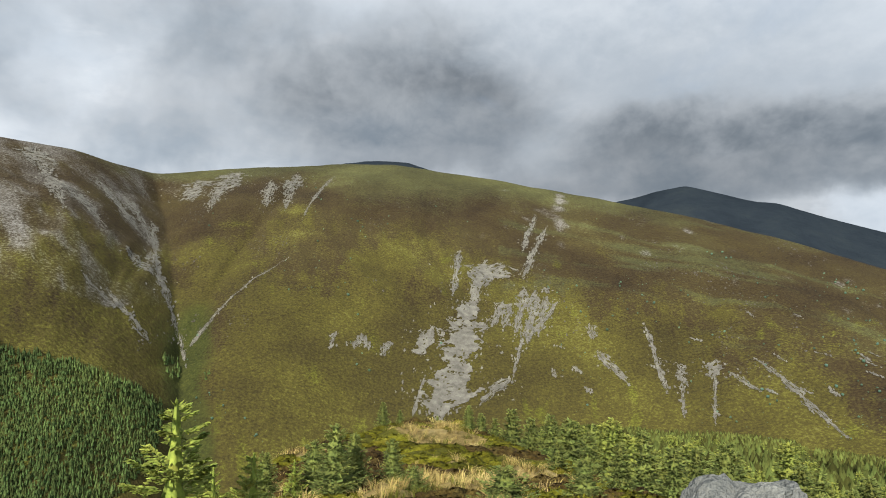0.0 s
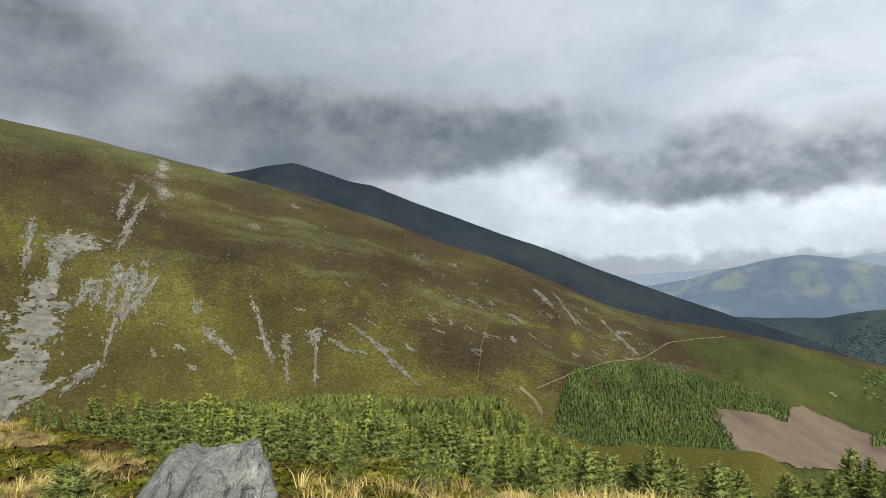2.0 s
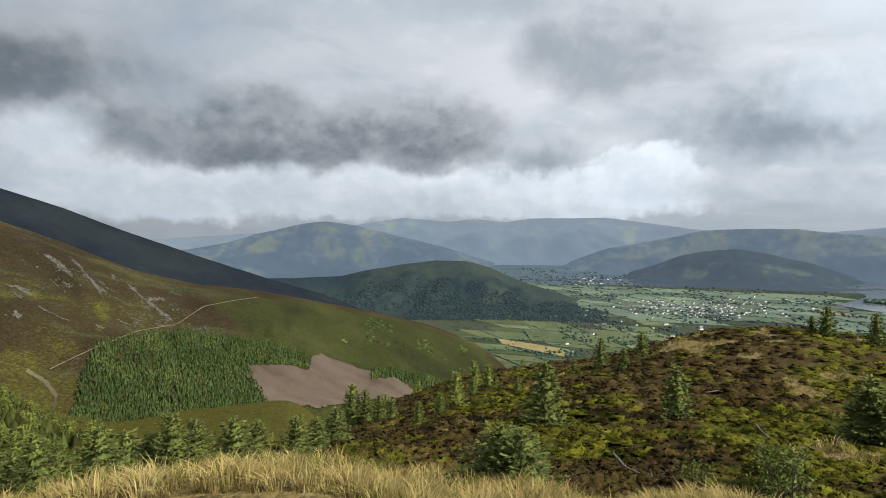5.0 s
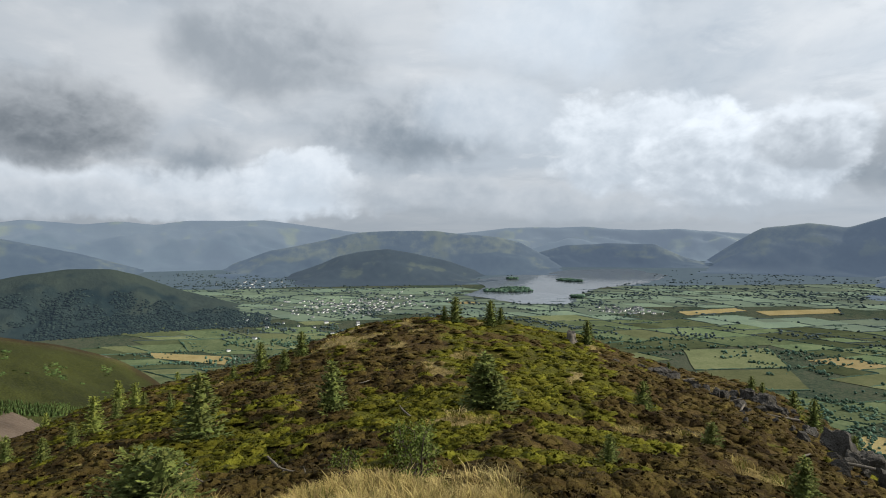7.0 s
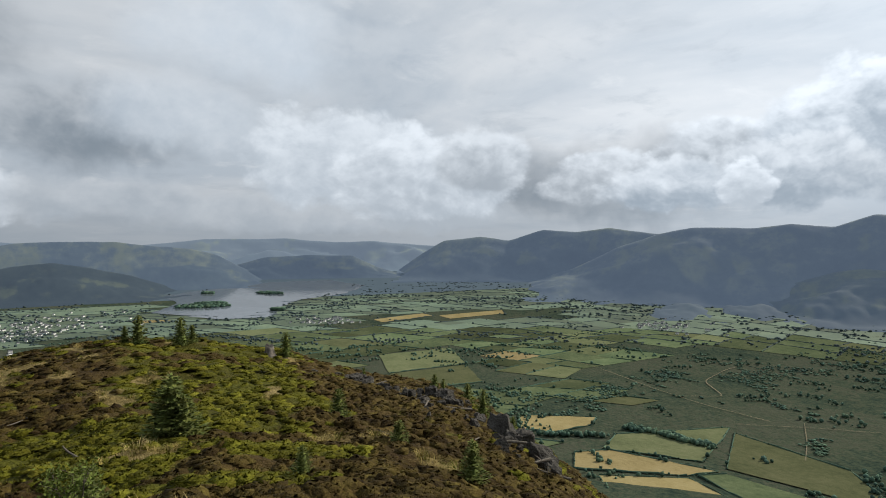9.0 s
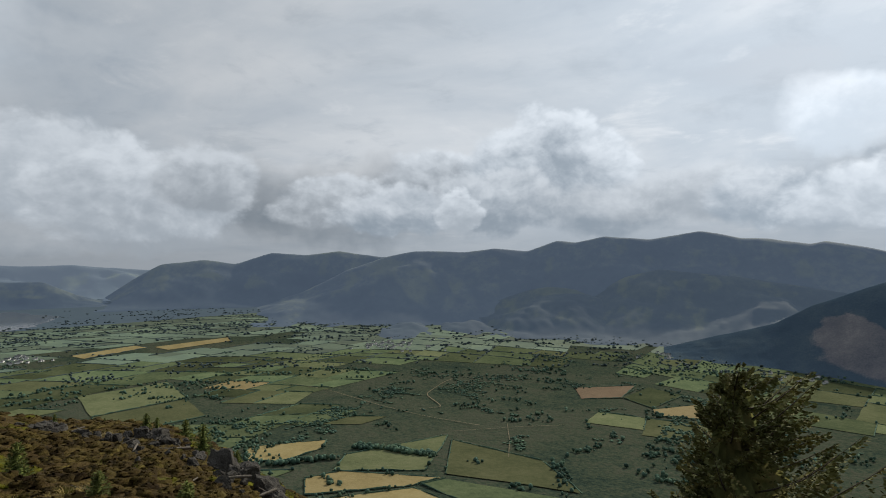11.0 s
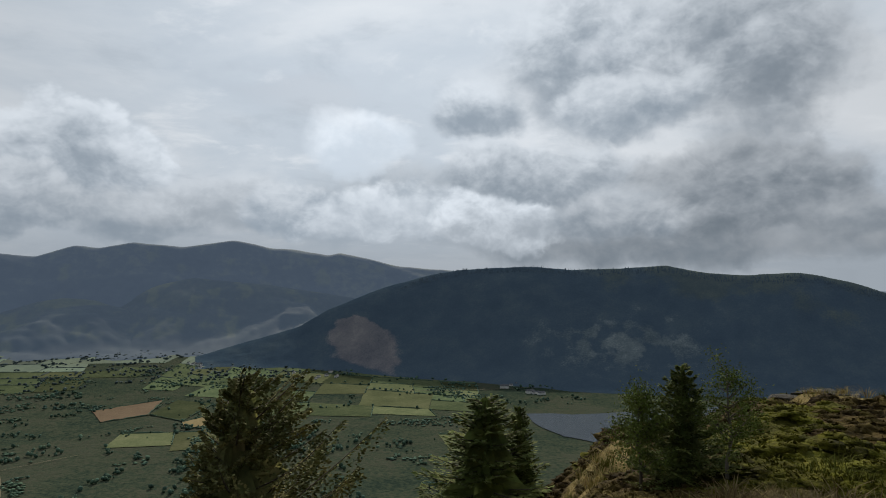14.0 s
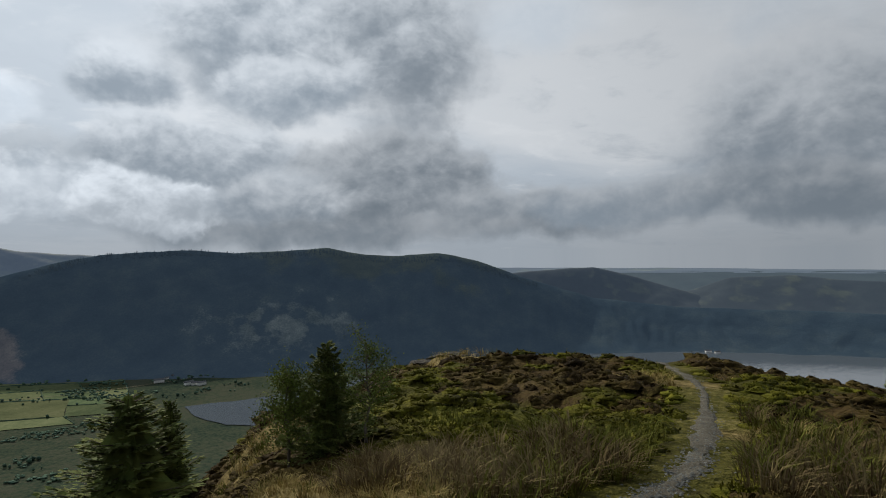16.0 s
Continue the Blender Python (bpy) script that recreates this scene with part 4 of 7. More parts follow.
# ---- screes: stone chutes lying on the fell, ragged at the edges ----
def drape(surface, az, el, lo=0.0, hi=1.0):
    """Where the line of sight meets a fell's face."""
    v = np.linspace(lo, hi, 400)
    r, z = surface(np.full_like(v, az), v)
    e = np.degrees(np.arctan2(z - EYE, r))
    return v[np.argmin(np.abs(e - el))]


def chute(surface, top, bottom, w0, w1, seed, ragged=0.75, lift=0.6, bend=0.0, broken=-0.14):
    """A run of stones down a fell, with loose stones strewn beside it."""
    rng = np.random.default_rng(seed)
    v0, v1 = drape(surface, *top), drape(surface, *bottom)
    n, k = int(min(260, max(30, abs(v1 - v0) * 800))), 29
    w0, w1 = w0 * 1.5, w1 * 1.5

    def course(s, c):
        wide = (w0 + (w1 - w0) * s) * (0.75 + 0.9 * value_noise(s * 5, c * 0, seed)) * np.clip(6 * np.minimum(s + 0.03, 1.03 - s), 0.15, 1)
        return top[0] + (bottom[0] - top[0]) * s + bend * np.sin(np.pi * np.clip(s, 0, 1)) + c * wide + 0.25 * wide * fbm(s * 4, c * 0, seed + 4), v0 + (v1 - v0) * s

    def lay(az, v, up):
        r, z = surface(az, v)
        x, y = polar(az, r - up)
        return np.stack(squeeze(x, y, z + up), -1)

    s, c = np.meshgrid(np.linspace(0, 1, n), np.linspace(-1, 1, k), indexing="ij")
    az, v = course(s + rng.uniform(-0.45, 0.45, s.shape) / n, c + rng.uniform(-0.45, 0.45, s.shape) * 2 / k)
    co = lay(az, v, lift).reshape(-1, 3)
    f = grid_faces(n, k)
    cs, ss = c.reshape(-1)[f].mean(1), s.reshape(-1)[f].mean(1)
    keep = np.abs(cs) < 1 - ragged * (0.5 + 1.1 * fbm(ss * n / 9, cs * 4.0, seed + 2, 4))
    keep &= fbm(ss * n / 5, cs * 8.0, seed + 6, 3) > broken
    m = int(24 + 240 * abs(v1 - v0) * (0.3 + w0 + w1))
    s, c = rng.uniform(-0.08, 1.08, m), rng.normal(0, 1.05, m)
    az, v = course(s, c)
    size = 0.3 + 1.6 * rng.random(m) ** 3
    turn = np.array([0.4, 1.97, 3.54, 5.1])[None] + rng.uniform(-0.5, 0.5, (m, 4))
    q = size[:, None] * rng.uniform(0.6, 1.2, (m, 4))
    d = surface(az, v)[0]
    loose = lay(az[:, None] + q * np.cos(turn) / (d[:, None] * 0.01745), v[:, None] + q * np.sin(turn) / 380, lift).reshape(-1, 3)
    return np.concatenate([co, loose]), np.concatenate([f[keep], len(co) + np.arange(4 * m).reshape(-1, 4)])


def scree(chutes, label, broken=-0.14, surface=BIG, mat=SCREE, group="screes on the fell", lift=0.6):
    """One scree made of several chutes."""
    vs, fs, base = [], [], 0
    for i, c in enumerate(chutes):
        co, f = chute(surface, *c[:4], seed=i * 7 + len(chutes) + abs(int(c[0][0] * 3)), bend=c[4] if len(c) > 4 else 0, broken=broken, lift=lift)
        vs.append(co), fs.append(f + base)
        base += len(co)
    return tagged(new("scree", mesh_of("scree", np.concatenate(vs), np.concatenate(fs), mat)), label, "scree", group, "stuff")


scree([((3.8, 3.2), (2.7, -0.8), 1.1, 0.7), ((2.6, -0.2), (-0.4, -10.8), 1.5, 2.6, 0.35), ((-0.9, -2.6), (-2.1, -5.0), 0.6, 1.2), ((-1.7, -7.0), (-2.7, -10.4), 0.15, 0.3)], "long pale grey stone chute down the brown fell", -0.34)
scree([((9.4, 6.4), (7.3, 2.0), 0.3, 0.3), ((8.4, 7.4), (7.3, 4.4), 0.35, 0.25), ((5.0, 3.3), (4.6, 1.9), 1.5, 1.1), ((6.2, -0.4), (5.4, -2.6), 0.5, 0.4), ((7.4, 0.9), (6.6, -3.0), 0.6, 0.5), ((8.4, 0.8), (7.6, -4.0), 0.6, 0.5), ((9.4, 0.3), (8.6, -3.2), 0.5, 0.4), ((10.3, -0.2), (7.7, -3.6), 0.3, 0.3), ((5.4, -0.2), (4.4, -2.4), 0.5, 0.3),
       ((7.2, -3.5), (6.3, -6.9), 0.25, 0.12), ((6.0, -7.0), (3.4, -9.2), 0.75, 0.45), ((1.6, 4.4), (0.9, 0.6), 0.5, 0.3)], "broad broken scree of grey stones beside the chute", -0.2)
scree([((-9.7, -3.0), (-10.1, -4.3), 0.3, 0.25)], "small pale stone patch on the green slope")
scree([((-7.2, -3.2), (-8.0, -4.3), 0.3, 0.8), ((-7.2, -3.4), (-6.7, -4.4), 0.25, 0.4)], "small forked stone patch on the green slope")
scree([((-4.8, -3.8), (-5.5, -4.9), 0.4, 0.4)], "small pale stone patch on the green slope")
scree([((13.1, -2.2), (13.4, -3.5), 0.4, 0.3), ((13.7, -4.6), (16.2, -7.2), 0.5, 0.3)], "thin grey stone chute on the fell")
scree([((17.8, -2.4), (19.3, -7.6), 0.25, 0.4)], "thin grey stone chute on the fell")
scree([((20.6, -5.4), (20.5, -6.8), 0.45, 0.3), ((20.6, -7.0), (20.7, -9.8), 0.2, 0.15)], "narrow pale stone chute above the trees")
scree([((23.3, -5.0), (23.0, -6.5), 0.9, 0.4), ((23.2, -6.3), (23.1, -10.1), 0.3, 0.15), ((24.4, -6.0), (26.4, -7.3), 0.4, 0.4)], "pale stone chute with a wide head")
scree([((26.2, -4.8), (29.5, -7.6), 0.6, 0.6), ((28.8, -7.0), (32.2, -10.3), 0.5, 0.6)], "slanting band of grey boulders on the fell")
scree([((-33.6, 11.5), (-31.5, 7.5), 1.4, 0.6), ((-32.5, 9.5), (-28.5, 6.0), 1.0, 0.4), ((-29, 9.4), (-26.2, 5.8), 0.8, 0.4)], "grey scree below a fell crest")
scree([((-27.2, 8.3), (-24.5, 4.2), 0.5, 0.5), ((-25.2, 3.8), (-23.3, -1.0), 0.6, 0.3), ((-25.0, 6.3), (-24.6, 3.5), 0.3, 0.3), ((-26.8, 4.2), (-24.8, 2.0), 0.5, 0.3), ((-23.3, -1.0), (-22.2, -5.2), 0.15, 0.2)], "stony gully running down a fold of the fell")
scree([((-29.8, 2.0), (-27.5, -0.5), 0.2, 0.4), ((-28.2, 0.9), (-25.0, -3.4), 0.25, 0.35)], "slanting stone run into the gully")
scree([((-21.5, 10.0), (-22.0, 8.4), 1.6, 0.8), ((-18.5, 10.9), (-20.5, 7.8), 2.0, 0.7)], "wide grey scree under the crest")
scree([((-15.5, 10.4), (-15.8, 8.2), 0.6, 0.5), ((-13.2, 11.1), (-14.2, 8.0), 1.0, 0.3), ((-10.2, 10.8), (-12.6, 7.4), 0.4, 0.2)], "grey scree under the crest")
scree([((-14.3, 3.4), (-21.8, -4.0), 0.12, 0.22, -0.6)], "stony stream bed down the fell")
scree([((43.2, -2.0), (44.6, -3.6), 0.5, 0.5), ((44.6, -2.2), (46.5, -5.0), 0.4, 0.5), ((48.5, -4.4), (51.8, -7.6), 0.25, 0.35)], "grey crags and stones on the end of the ridge")
scree([((37.0, -2.8), (38.2, -3.6), 0.7, 0.6), ((41.0, -4.2), (41.8, -4.9), 0.7, 0.4)], "small grey outcrops on the fell")


def outcrops():
    """Small bare patches all over the right of the fell."""
    rng = random.Random(15)
    runs = []
    for _ in range(46):
        a = rng.uniform(9, 52)
        e = rng.uniform(-7.8, 3.5 - (a - 9) * 0.17)
        runs.append(((a, e), (a + rng.uniform(0.1, 0.9), e - rng.uniform(0.2, 0.6)), rng.uniform(0.06, 0.2), rng.uniform(0.08, 0.3)))
    scree(runs, "many small grey outcrops scattered over the fell", -0.05)


outcrops()


def boulders():
    """Loose stones and small crags strewn over the upper fell."""
    rng = np.random.default_rng(5)
    cube = np.array([(-1, -1, -1), (1, -1, -1), (1, 1, -1), (-1, 1, -1), (-.6, -.7, 1), (.7, -.5, .8), (.5, .7, 1), (-.7, .5, .7)])
    quads = np.array([(0, 1, 5, 4), (1, 2, 6, 5), (2, 3, 7, 6), (3, 0, 4, 7), (4, 5, 6, 7)])
    az, v = rng.uniform(-36, 50, 16000), rng.uniform(0.02, 0.8, 16000)
    d = fbm(az / 2.2, v * 9, 8, 3) + 0.3 * fbm(az / 9, v * 3, 3, 2)
    k = np.argsort(-d)[:2200]
    az, v = az[k], v[k]
    r, z = BIG(az, v)
    x, y = polar(az, r)
    s = 0.25 + 1.0 * rng.random(len(k)) ** 3
    co = cube[None] * s[:, None, None] * rng.uniform(0.6, 1.3, (len(k), 1, 3)) + np.stack([x, y, z], 1)[:, None]
    f = quads[None] + 8 * np.arange(len(k))[:, None, None]
    return tagged(new("boulders", mesh_of("boulders", co.reshape(-1, 3), f.reshape(-1, 4), CRAG)), "grey boulders scattered over the brown fell", "boulders", kind="stuff")


boulders()


# ---- plantations: many small conifers ----
def cone_trees(x, y, z, h, w, seed):
    """Ragged conifers of three spiky tiers."""
    rng = np.random.default_rng(seed)
    n = len(x)
    a = np.arange(8) / 8 * 2 * np.pi
    star = np.where(np.arange(8) % 2, 0.45, 1.0)
    ring = np.stack([np.cos(a) * star, np.sin(a) * star, -0.06 * star + 0.04], 1)
    tiers = ((1.0, 0.08, 0.55), (0.76, 0.30, 0.78), (0.46, 0.58, 1.0))
    tv = np.concatenate([np.concatenate([ring * (q, q, 1) + (0, 0, z0), [(0, 0, z1)]]) for q, z0, z1 in tiers])
    tf = [(9 * k + i, 9 * k + (i + 1) % 8, 9 * k + 8) for k in range(3) for i in range(8)]
    m = len(tv)
    co = np.repeat(tv[None], n, 0) * np.stack([w, w, h], 1)[:, None]
    co[..., :2] *= rng.uniform(0.65, 1.25, (n, m, 1))
    co[..., 2:] += rng.uniform(-0.05, 0.05, (n, m, 1)) * h[:, None, None]
    t = rng.uniform(0, 6.28, n)
    c, s = np.cos(t)[:, None], np.sin(t)[:, None]
    co = np.stack([co[..., 0] * c - co[..., 1] * s, co[..., 0] * s + co[..., 1] * c, co[..., 2]], -1) + np.stack([x, y, z], 1)[:, None]
    f = np.array(tf)[None] + m * np.arange(n)[:, None, None]
    return co.reshape(-1, 3), f.reshape(-1, 3)


def inside(px, py, poly):
    poly = np.array(poly)
    out = np.zeros(px.shape, bool)
    j = len(poly) - 1
    for i in range(len(poly)):
        (xi, yi), (xj, yj) = poly[i], poly[j]
        cross = ((yi > py) != (yj > py)) & (px < (xj - xi) * (py - yi) / (yj - yi + 1e-12) + xi)
        out ^= cross
        j = i
    return out


def plantation(poly, n, h0, h1, seed, label, surface=BIG, mat=FOREST):
    """Conifers over a patch of the fell, given by bearings and elevations of its corners."""
    rng = np.random.default_rng(seed)
    corners = [(a, drape(surface, a, e)) for a, e in poly]
    lo, hi = np.min(corners, 0), np.max(corners, 0)
    az, v = rng.uniform(lo[0], hi[0], n * 4), rng.uniform(lo[1], hi[1], n * 4)
    wob = 0.35 * fbm(az * 2, v * 40, seed, 2)
    k = inside(az + wob, v + 0.008 * wob, corners)
    az, v = az[k][:n], v[k][:n]
    r, z = surface(az, v)
    x, y = polar(az, r)
    h = rng.uniform(h0, h1, len(az)) * (1 + 0.3 * fbm(x / 60, y / 60, 3, 2))
    co, f = cone_trees(x, y, z - 0.5, h, h * rng.uniform(0.22, 0.31, len(az)), seed)
    x, y, z = squeeze(co[:, 0], co[:, 1], co[:, 2])
    return tagged(new("plantation", mesh_of("plantation", np.stack([x, y, z], 1), f, mat)), label, "conifer wood", kind="stuff")


plantation([(-45, -2), (-35, -3.4), (-30.2, -4.9), (-26.2, -6.9), (-23.6, -8.6), (-24.0, -12), (-26, -16), (-45, -17)], 7500, 4, 7, 51, "dense dark green conifer plantation on a slope")
plantation([(43.9, -15.5), (46.0, -9.4), (50.2, -8.3), (57.4, -9.5), (63.0, -11.0), (63.0, -12.2), (57.7, -11.6), (59.8, -16)], 6000, 4, 6.5, 52, "square dark green plantation below a path")
plantation([(69.0, -12.6), (76, -14.0), (77, -15.2), (68.5, -13.5)], 900, 5, 9, 53, "row of tall conifers below the green slope")


def young_wood(n, sector, reach, h0, h1, seed, label, mat=YOUNG_FOREST):
    """Conifers on the hill's own flank, thinner towards the top."""
    rng = np.random.default_rng(seed)
    az, r = rng.uniform(*sector, n), np.exp(rng.uniform(math.log(reach[0]), math.log(reach[1]), n))
    k = fbm(az / 3, np.log(r) * 4, seed, 2) > -0.22
    az, r = az[k], r[k]
    x, y = polar(az, r)
    h = rng.uniform(h0, h1, len(az))
    co, f = cone_trees(x, y, height(x, y) - 0.3, h, h * rng.uniform(0.34, 0.46, len(az)), seed)
    return tagged(new("young_conifers", mesh_of("young_conifers", co, f, mat)), label, "conifer wood", kind="stuff")


young_wood(11000, (8, 47), (70, 640), 1.5, 3.3, 54, "dense young conifers covering the hill flank")
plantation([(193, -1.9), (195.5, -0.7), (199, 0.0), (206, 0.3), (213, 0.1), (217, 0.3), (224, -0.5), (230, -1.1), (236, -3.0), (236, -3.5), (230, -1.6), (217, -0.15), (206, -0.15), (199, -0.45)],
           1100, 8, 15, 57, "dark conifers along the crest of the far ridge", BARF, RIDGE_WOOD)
plantation([(-23.9, -4.5), (-22.7, -5.1), (-22.3, -6.4), (-23.4, -6.7)], 34, 5, 9, 58, "dark clump of conifers beside the gully")
plantation([(-20.6, -6.2), (-20.1, -6.2), (-20.1, -6.9), (-20.6, -6.9)], 5, 4, 7, 59, "few small conifers beside the stream")
young_wood(500, (-50, -16), (120, 400), 4, 8, 56, "dark conifers on the slope below the hilltop", FOREST)


# ---- patches, paths and clearings draped over the fells ----
def patch(name, surface, poly, mat, label, seed, category, lift=1.3):
    corners = [(a, drape(surface, a, e)) for a, e in poly]
    lo, hi = np.min(corners, 0), np.max(corners, 0)
    az, v = np.meshgrid(np.linspace(lo[0] - 0.5, hi[0] + 0.5, 130), np.linspace(lo[1] - 0.02, hi[1] + 0.02, 100), indexing="ij")
    r, z = surface(az, v)
    x, y = polar(az, r - lift)
    co = np.stack(squeeze(x, y, z + lift), -1).reshape(-1, 3)
    f = grid_faces(130, 100)
    fa, fv = az.reshape(-1)[f].mean(1), v.reshape(-1)[f].mean(1)
    w = 0.9 * fbm(fa * 0.8, fv * 16, seed, 5)
    return setting(name, mesh_of(name, co, f[inside(fa + w, fv + 0.02 * w, corners)], mat, True), label, category)


patch("clearing", BIG, [(57.5, -11.7), (62.8, -12.3), (64.3, -11.1), (71.9, -13.9), (73, -16), (59.6, -17)], EARTH, "bare brown felled forest clearing", 3, "clearing")


def far_path(surface, pts, width, label):
    """A trodden path across a fell; its points are bearings and elevations."""
    dense = []
    for (a, e), (b, g) in zip(pts, pts[1:]):
        dense += [(a + (b - a) * t, e + (g - e) * t) for t in np.arange(0, 1, 0.125)]
    dense.append(pts[-1])
    line = []
    for a, e in dense:
        v = drape(surface, a, e)
        r, z = surface(np.array(a), np.array(v))
        x, y = polar(a, float(r) - 1.0)
        line.append((x, y, float(z) + 1.0))
    line = np.array(line)
    line[1:-1] = (line[:-2] + 2 * line[1:-1] + line[2:]) / 4
    t = np.gradient(line, axis=0)
    n = np.stack([-t[:, 1], t[:, 0], 0 * t[:, 0]], 1)
    n /= np.linalg.norm(n, axis=1)[:, None] + 1e-9
    n[:, 2] = 0
    w = width * (0.8 + 0.6 * np.random.default_rng(4).random(len(line)))[:, None]
    up = np.array([0, 0, 1.0])[None] * w * 0.5
    co = np.stack([line - n * w / 2 - up, line + n * w / 2 + up], 1).reshape(-1, 3)
    setting("path", mesh_of("path", co, grid_faces(len(line), 2), DIRT_PATH, True), label, "path")


far_path(BIG, [(43.0, -10.7), (46.0, -9.4), (49.1, -8.3), (52.2, -7.9), (54.3, -6.5), (56.9, -6.1), (58.7, -5.9)], 0.5, "pale footpath along the edge of the plantation")
far_path(BIG, [(37.6, -10.1), (37.9, -8.5), (38.0, -7.2), (38.6, -5.2)], 0.3, "thin pale footpath up the fell")
far_path(BIG, [(41.5, -10.6), (42.7, -11.6), (43.4, -12.8), (43.2, -13.8), (42.7, -14.6), (43.0, -15.5)], 1.9, "grey forest road winding between the trees")


# ---- the valley: fields, hedges, woods and houses ----
VALLEY = -420.5
LAKES = [[(107.4, 4150), (112.3, 3660), (116.6, 3650), (117.6, 3830), (117.3, 4150), (119.5, 4720), (123.0, 5350), (124.3, 6350), (121.7, 7100), (117.0, 6900), (113.3, 6190), (110.1, 5750), (108.3, 5360)],
         [(204.2, 1900), (206.5, 1640), (216, 1450), (258, 2000), (300, 2200), (300, 3400), (258, 2900), (240, 2650), (216, 2150), (211, 2060)]]


def in_lake(x, y):
    return inside(x, y, [polar(a, r) for a, r in LAKES[0]]) | inside(x, y, [polar(a, r) for a, r in LAKES[1]])


def field_mesh(corners, z=VALLEY):
    """A field of four or more corners, cut finely enough to follow the valley floor."""
    c = np.array(corners, float)
    mid = c.mean(0)
    pts = []
    for i in range(len(c)):
        for t in (0, 0.25, 0.5, 0.75):
            pts.append(c[i] + (c[(i + 1) % len(c)] - c[i]) * t)
    pts = np.array(pts)
    pts += 0.012 * np.linalg.norm(pts - mid, axis=1)[:, None] * np.random.default_rng(int(abs(mid[0])) % 999).normal(size=pts.shape)
    n = len(pts)
    allp = np.concatenate([pts, mid + (pts - mid) * 0.5, mid[None]])
    x, y, zz = squeeze(allp[:, 0], allp[:, 1], np.full(len(allp), z) + 1.0)
    f = [(i, (i + 1) % n, n + (i + 1) % n, n + i) for i in range(n)] + [(n + i, n + (i + 1) % n, 2 * n, 2 * n) for i in range(n)]
    me = bpy.data.meshes.new("field")
    me.from_pydata(np.stack([x, y, zz], 1).tolist(), [], [tuple(dict.fromkeys(q)) for q in f])
    return me


EDGES, CELLS, OWNED = [], [], []


def split(c, rng, size, depth=0):
    """Cut a piece of land in two until the pieces are fields."""
    a, b = np.linalg.norm(c[1] - c[0]) + np.linalg.norm(c[2] - c[3]), np.linalg.norm(c[2] - c[1]) + np.linalg.norm(c[3] - c[0])
    mid = c.mean(0)
    lim = size * (1 + np.hypot(*mid) / 4500) * rng.uniform(0.8, 1.6)
    if max(a, b) / 2 < lim or depth > 12:
        CELLS.append(c)
        return
    t, s = rng.uniform(0.36, 0.64), rng.normal(0, 0.04)
    if a > b:
        p, q = c[0] + (c[1] - c[0]) * (t + s), c[3] + (c[2] - c[3]) * (t - s)
        split(np.array([c[0], p, q, c[3]]), rng, size, depth + 1), split(np.array([p, c[1], c[2], q]), rng, size, depth + 1)
    else:
        p, q = c[1] + (c[2] - c[1]) * (t + s), c[0] + (c[3] - c[0]) * (t - s)
        split(np.array([c[0], c[1], p, q]), rng, size, depth + 1), split(np.array([q, p, c[2], c[3]]), rng, size, depth + 1)


def sight(az, el, z=VALLEY):
    return polar(az, (EYE - z) / math.tan(radians(-el)))


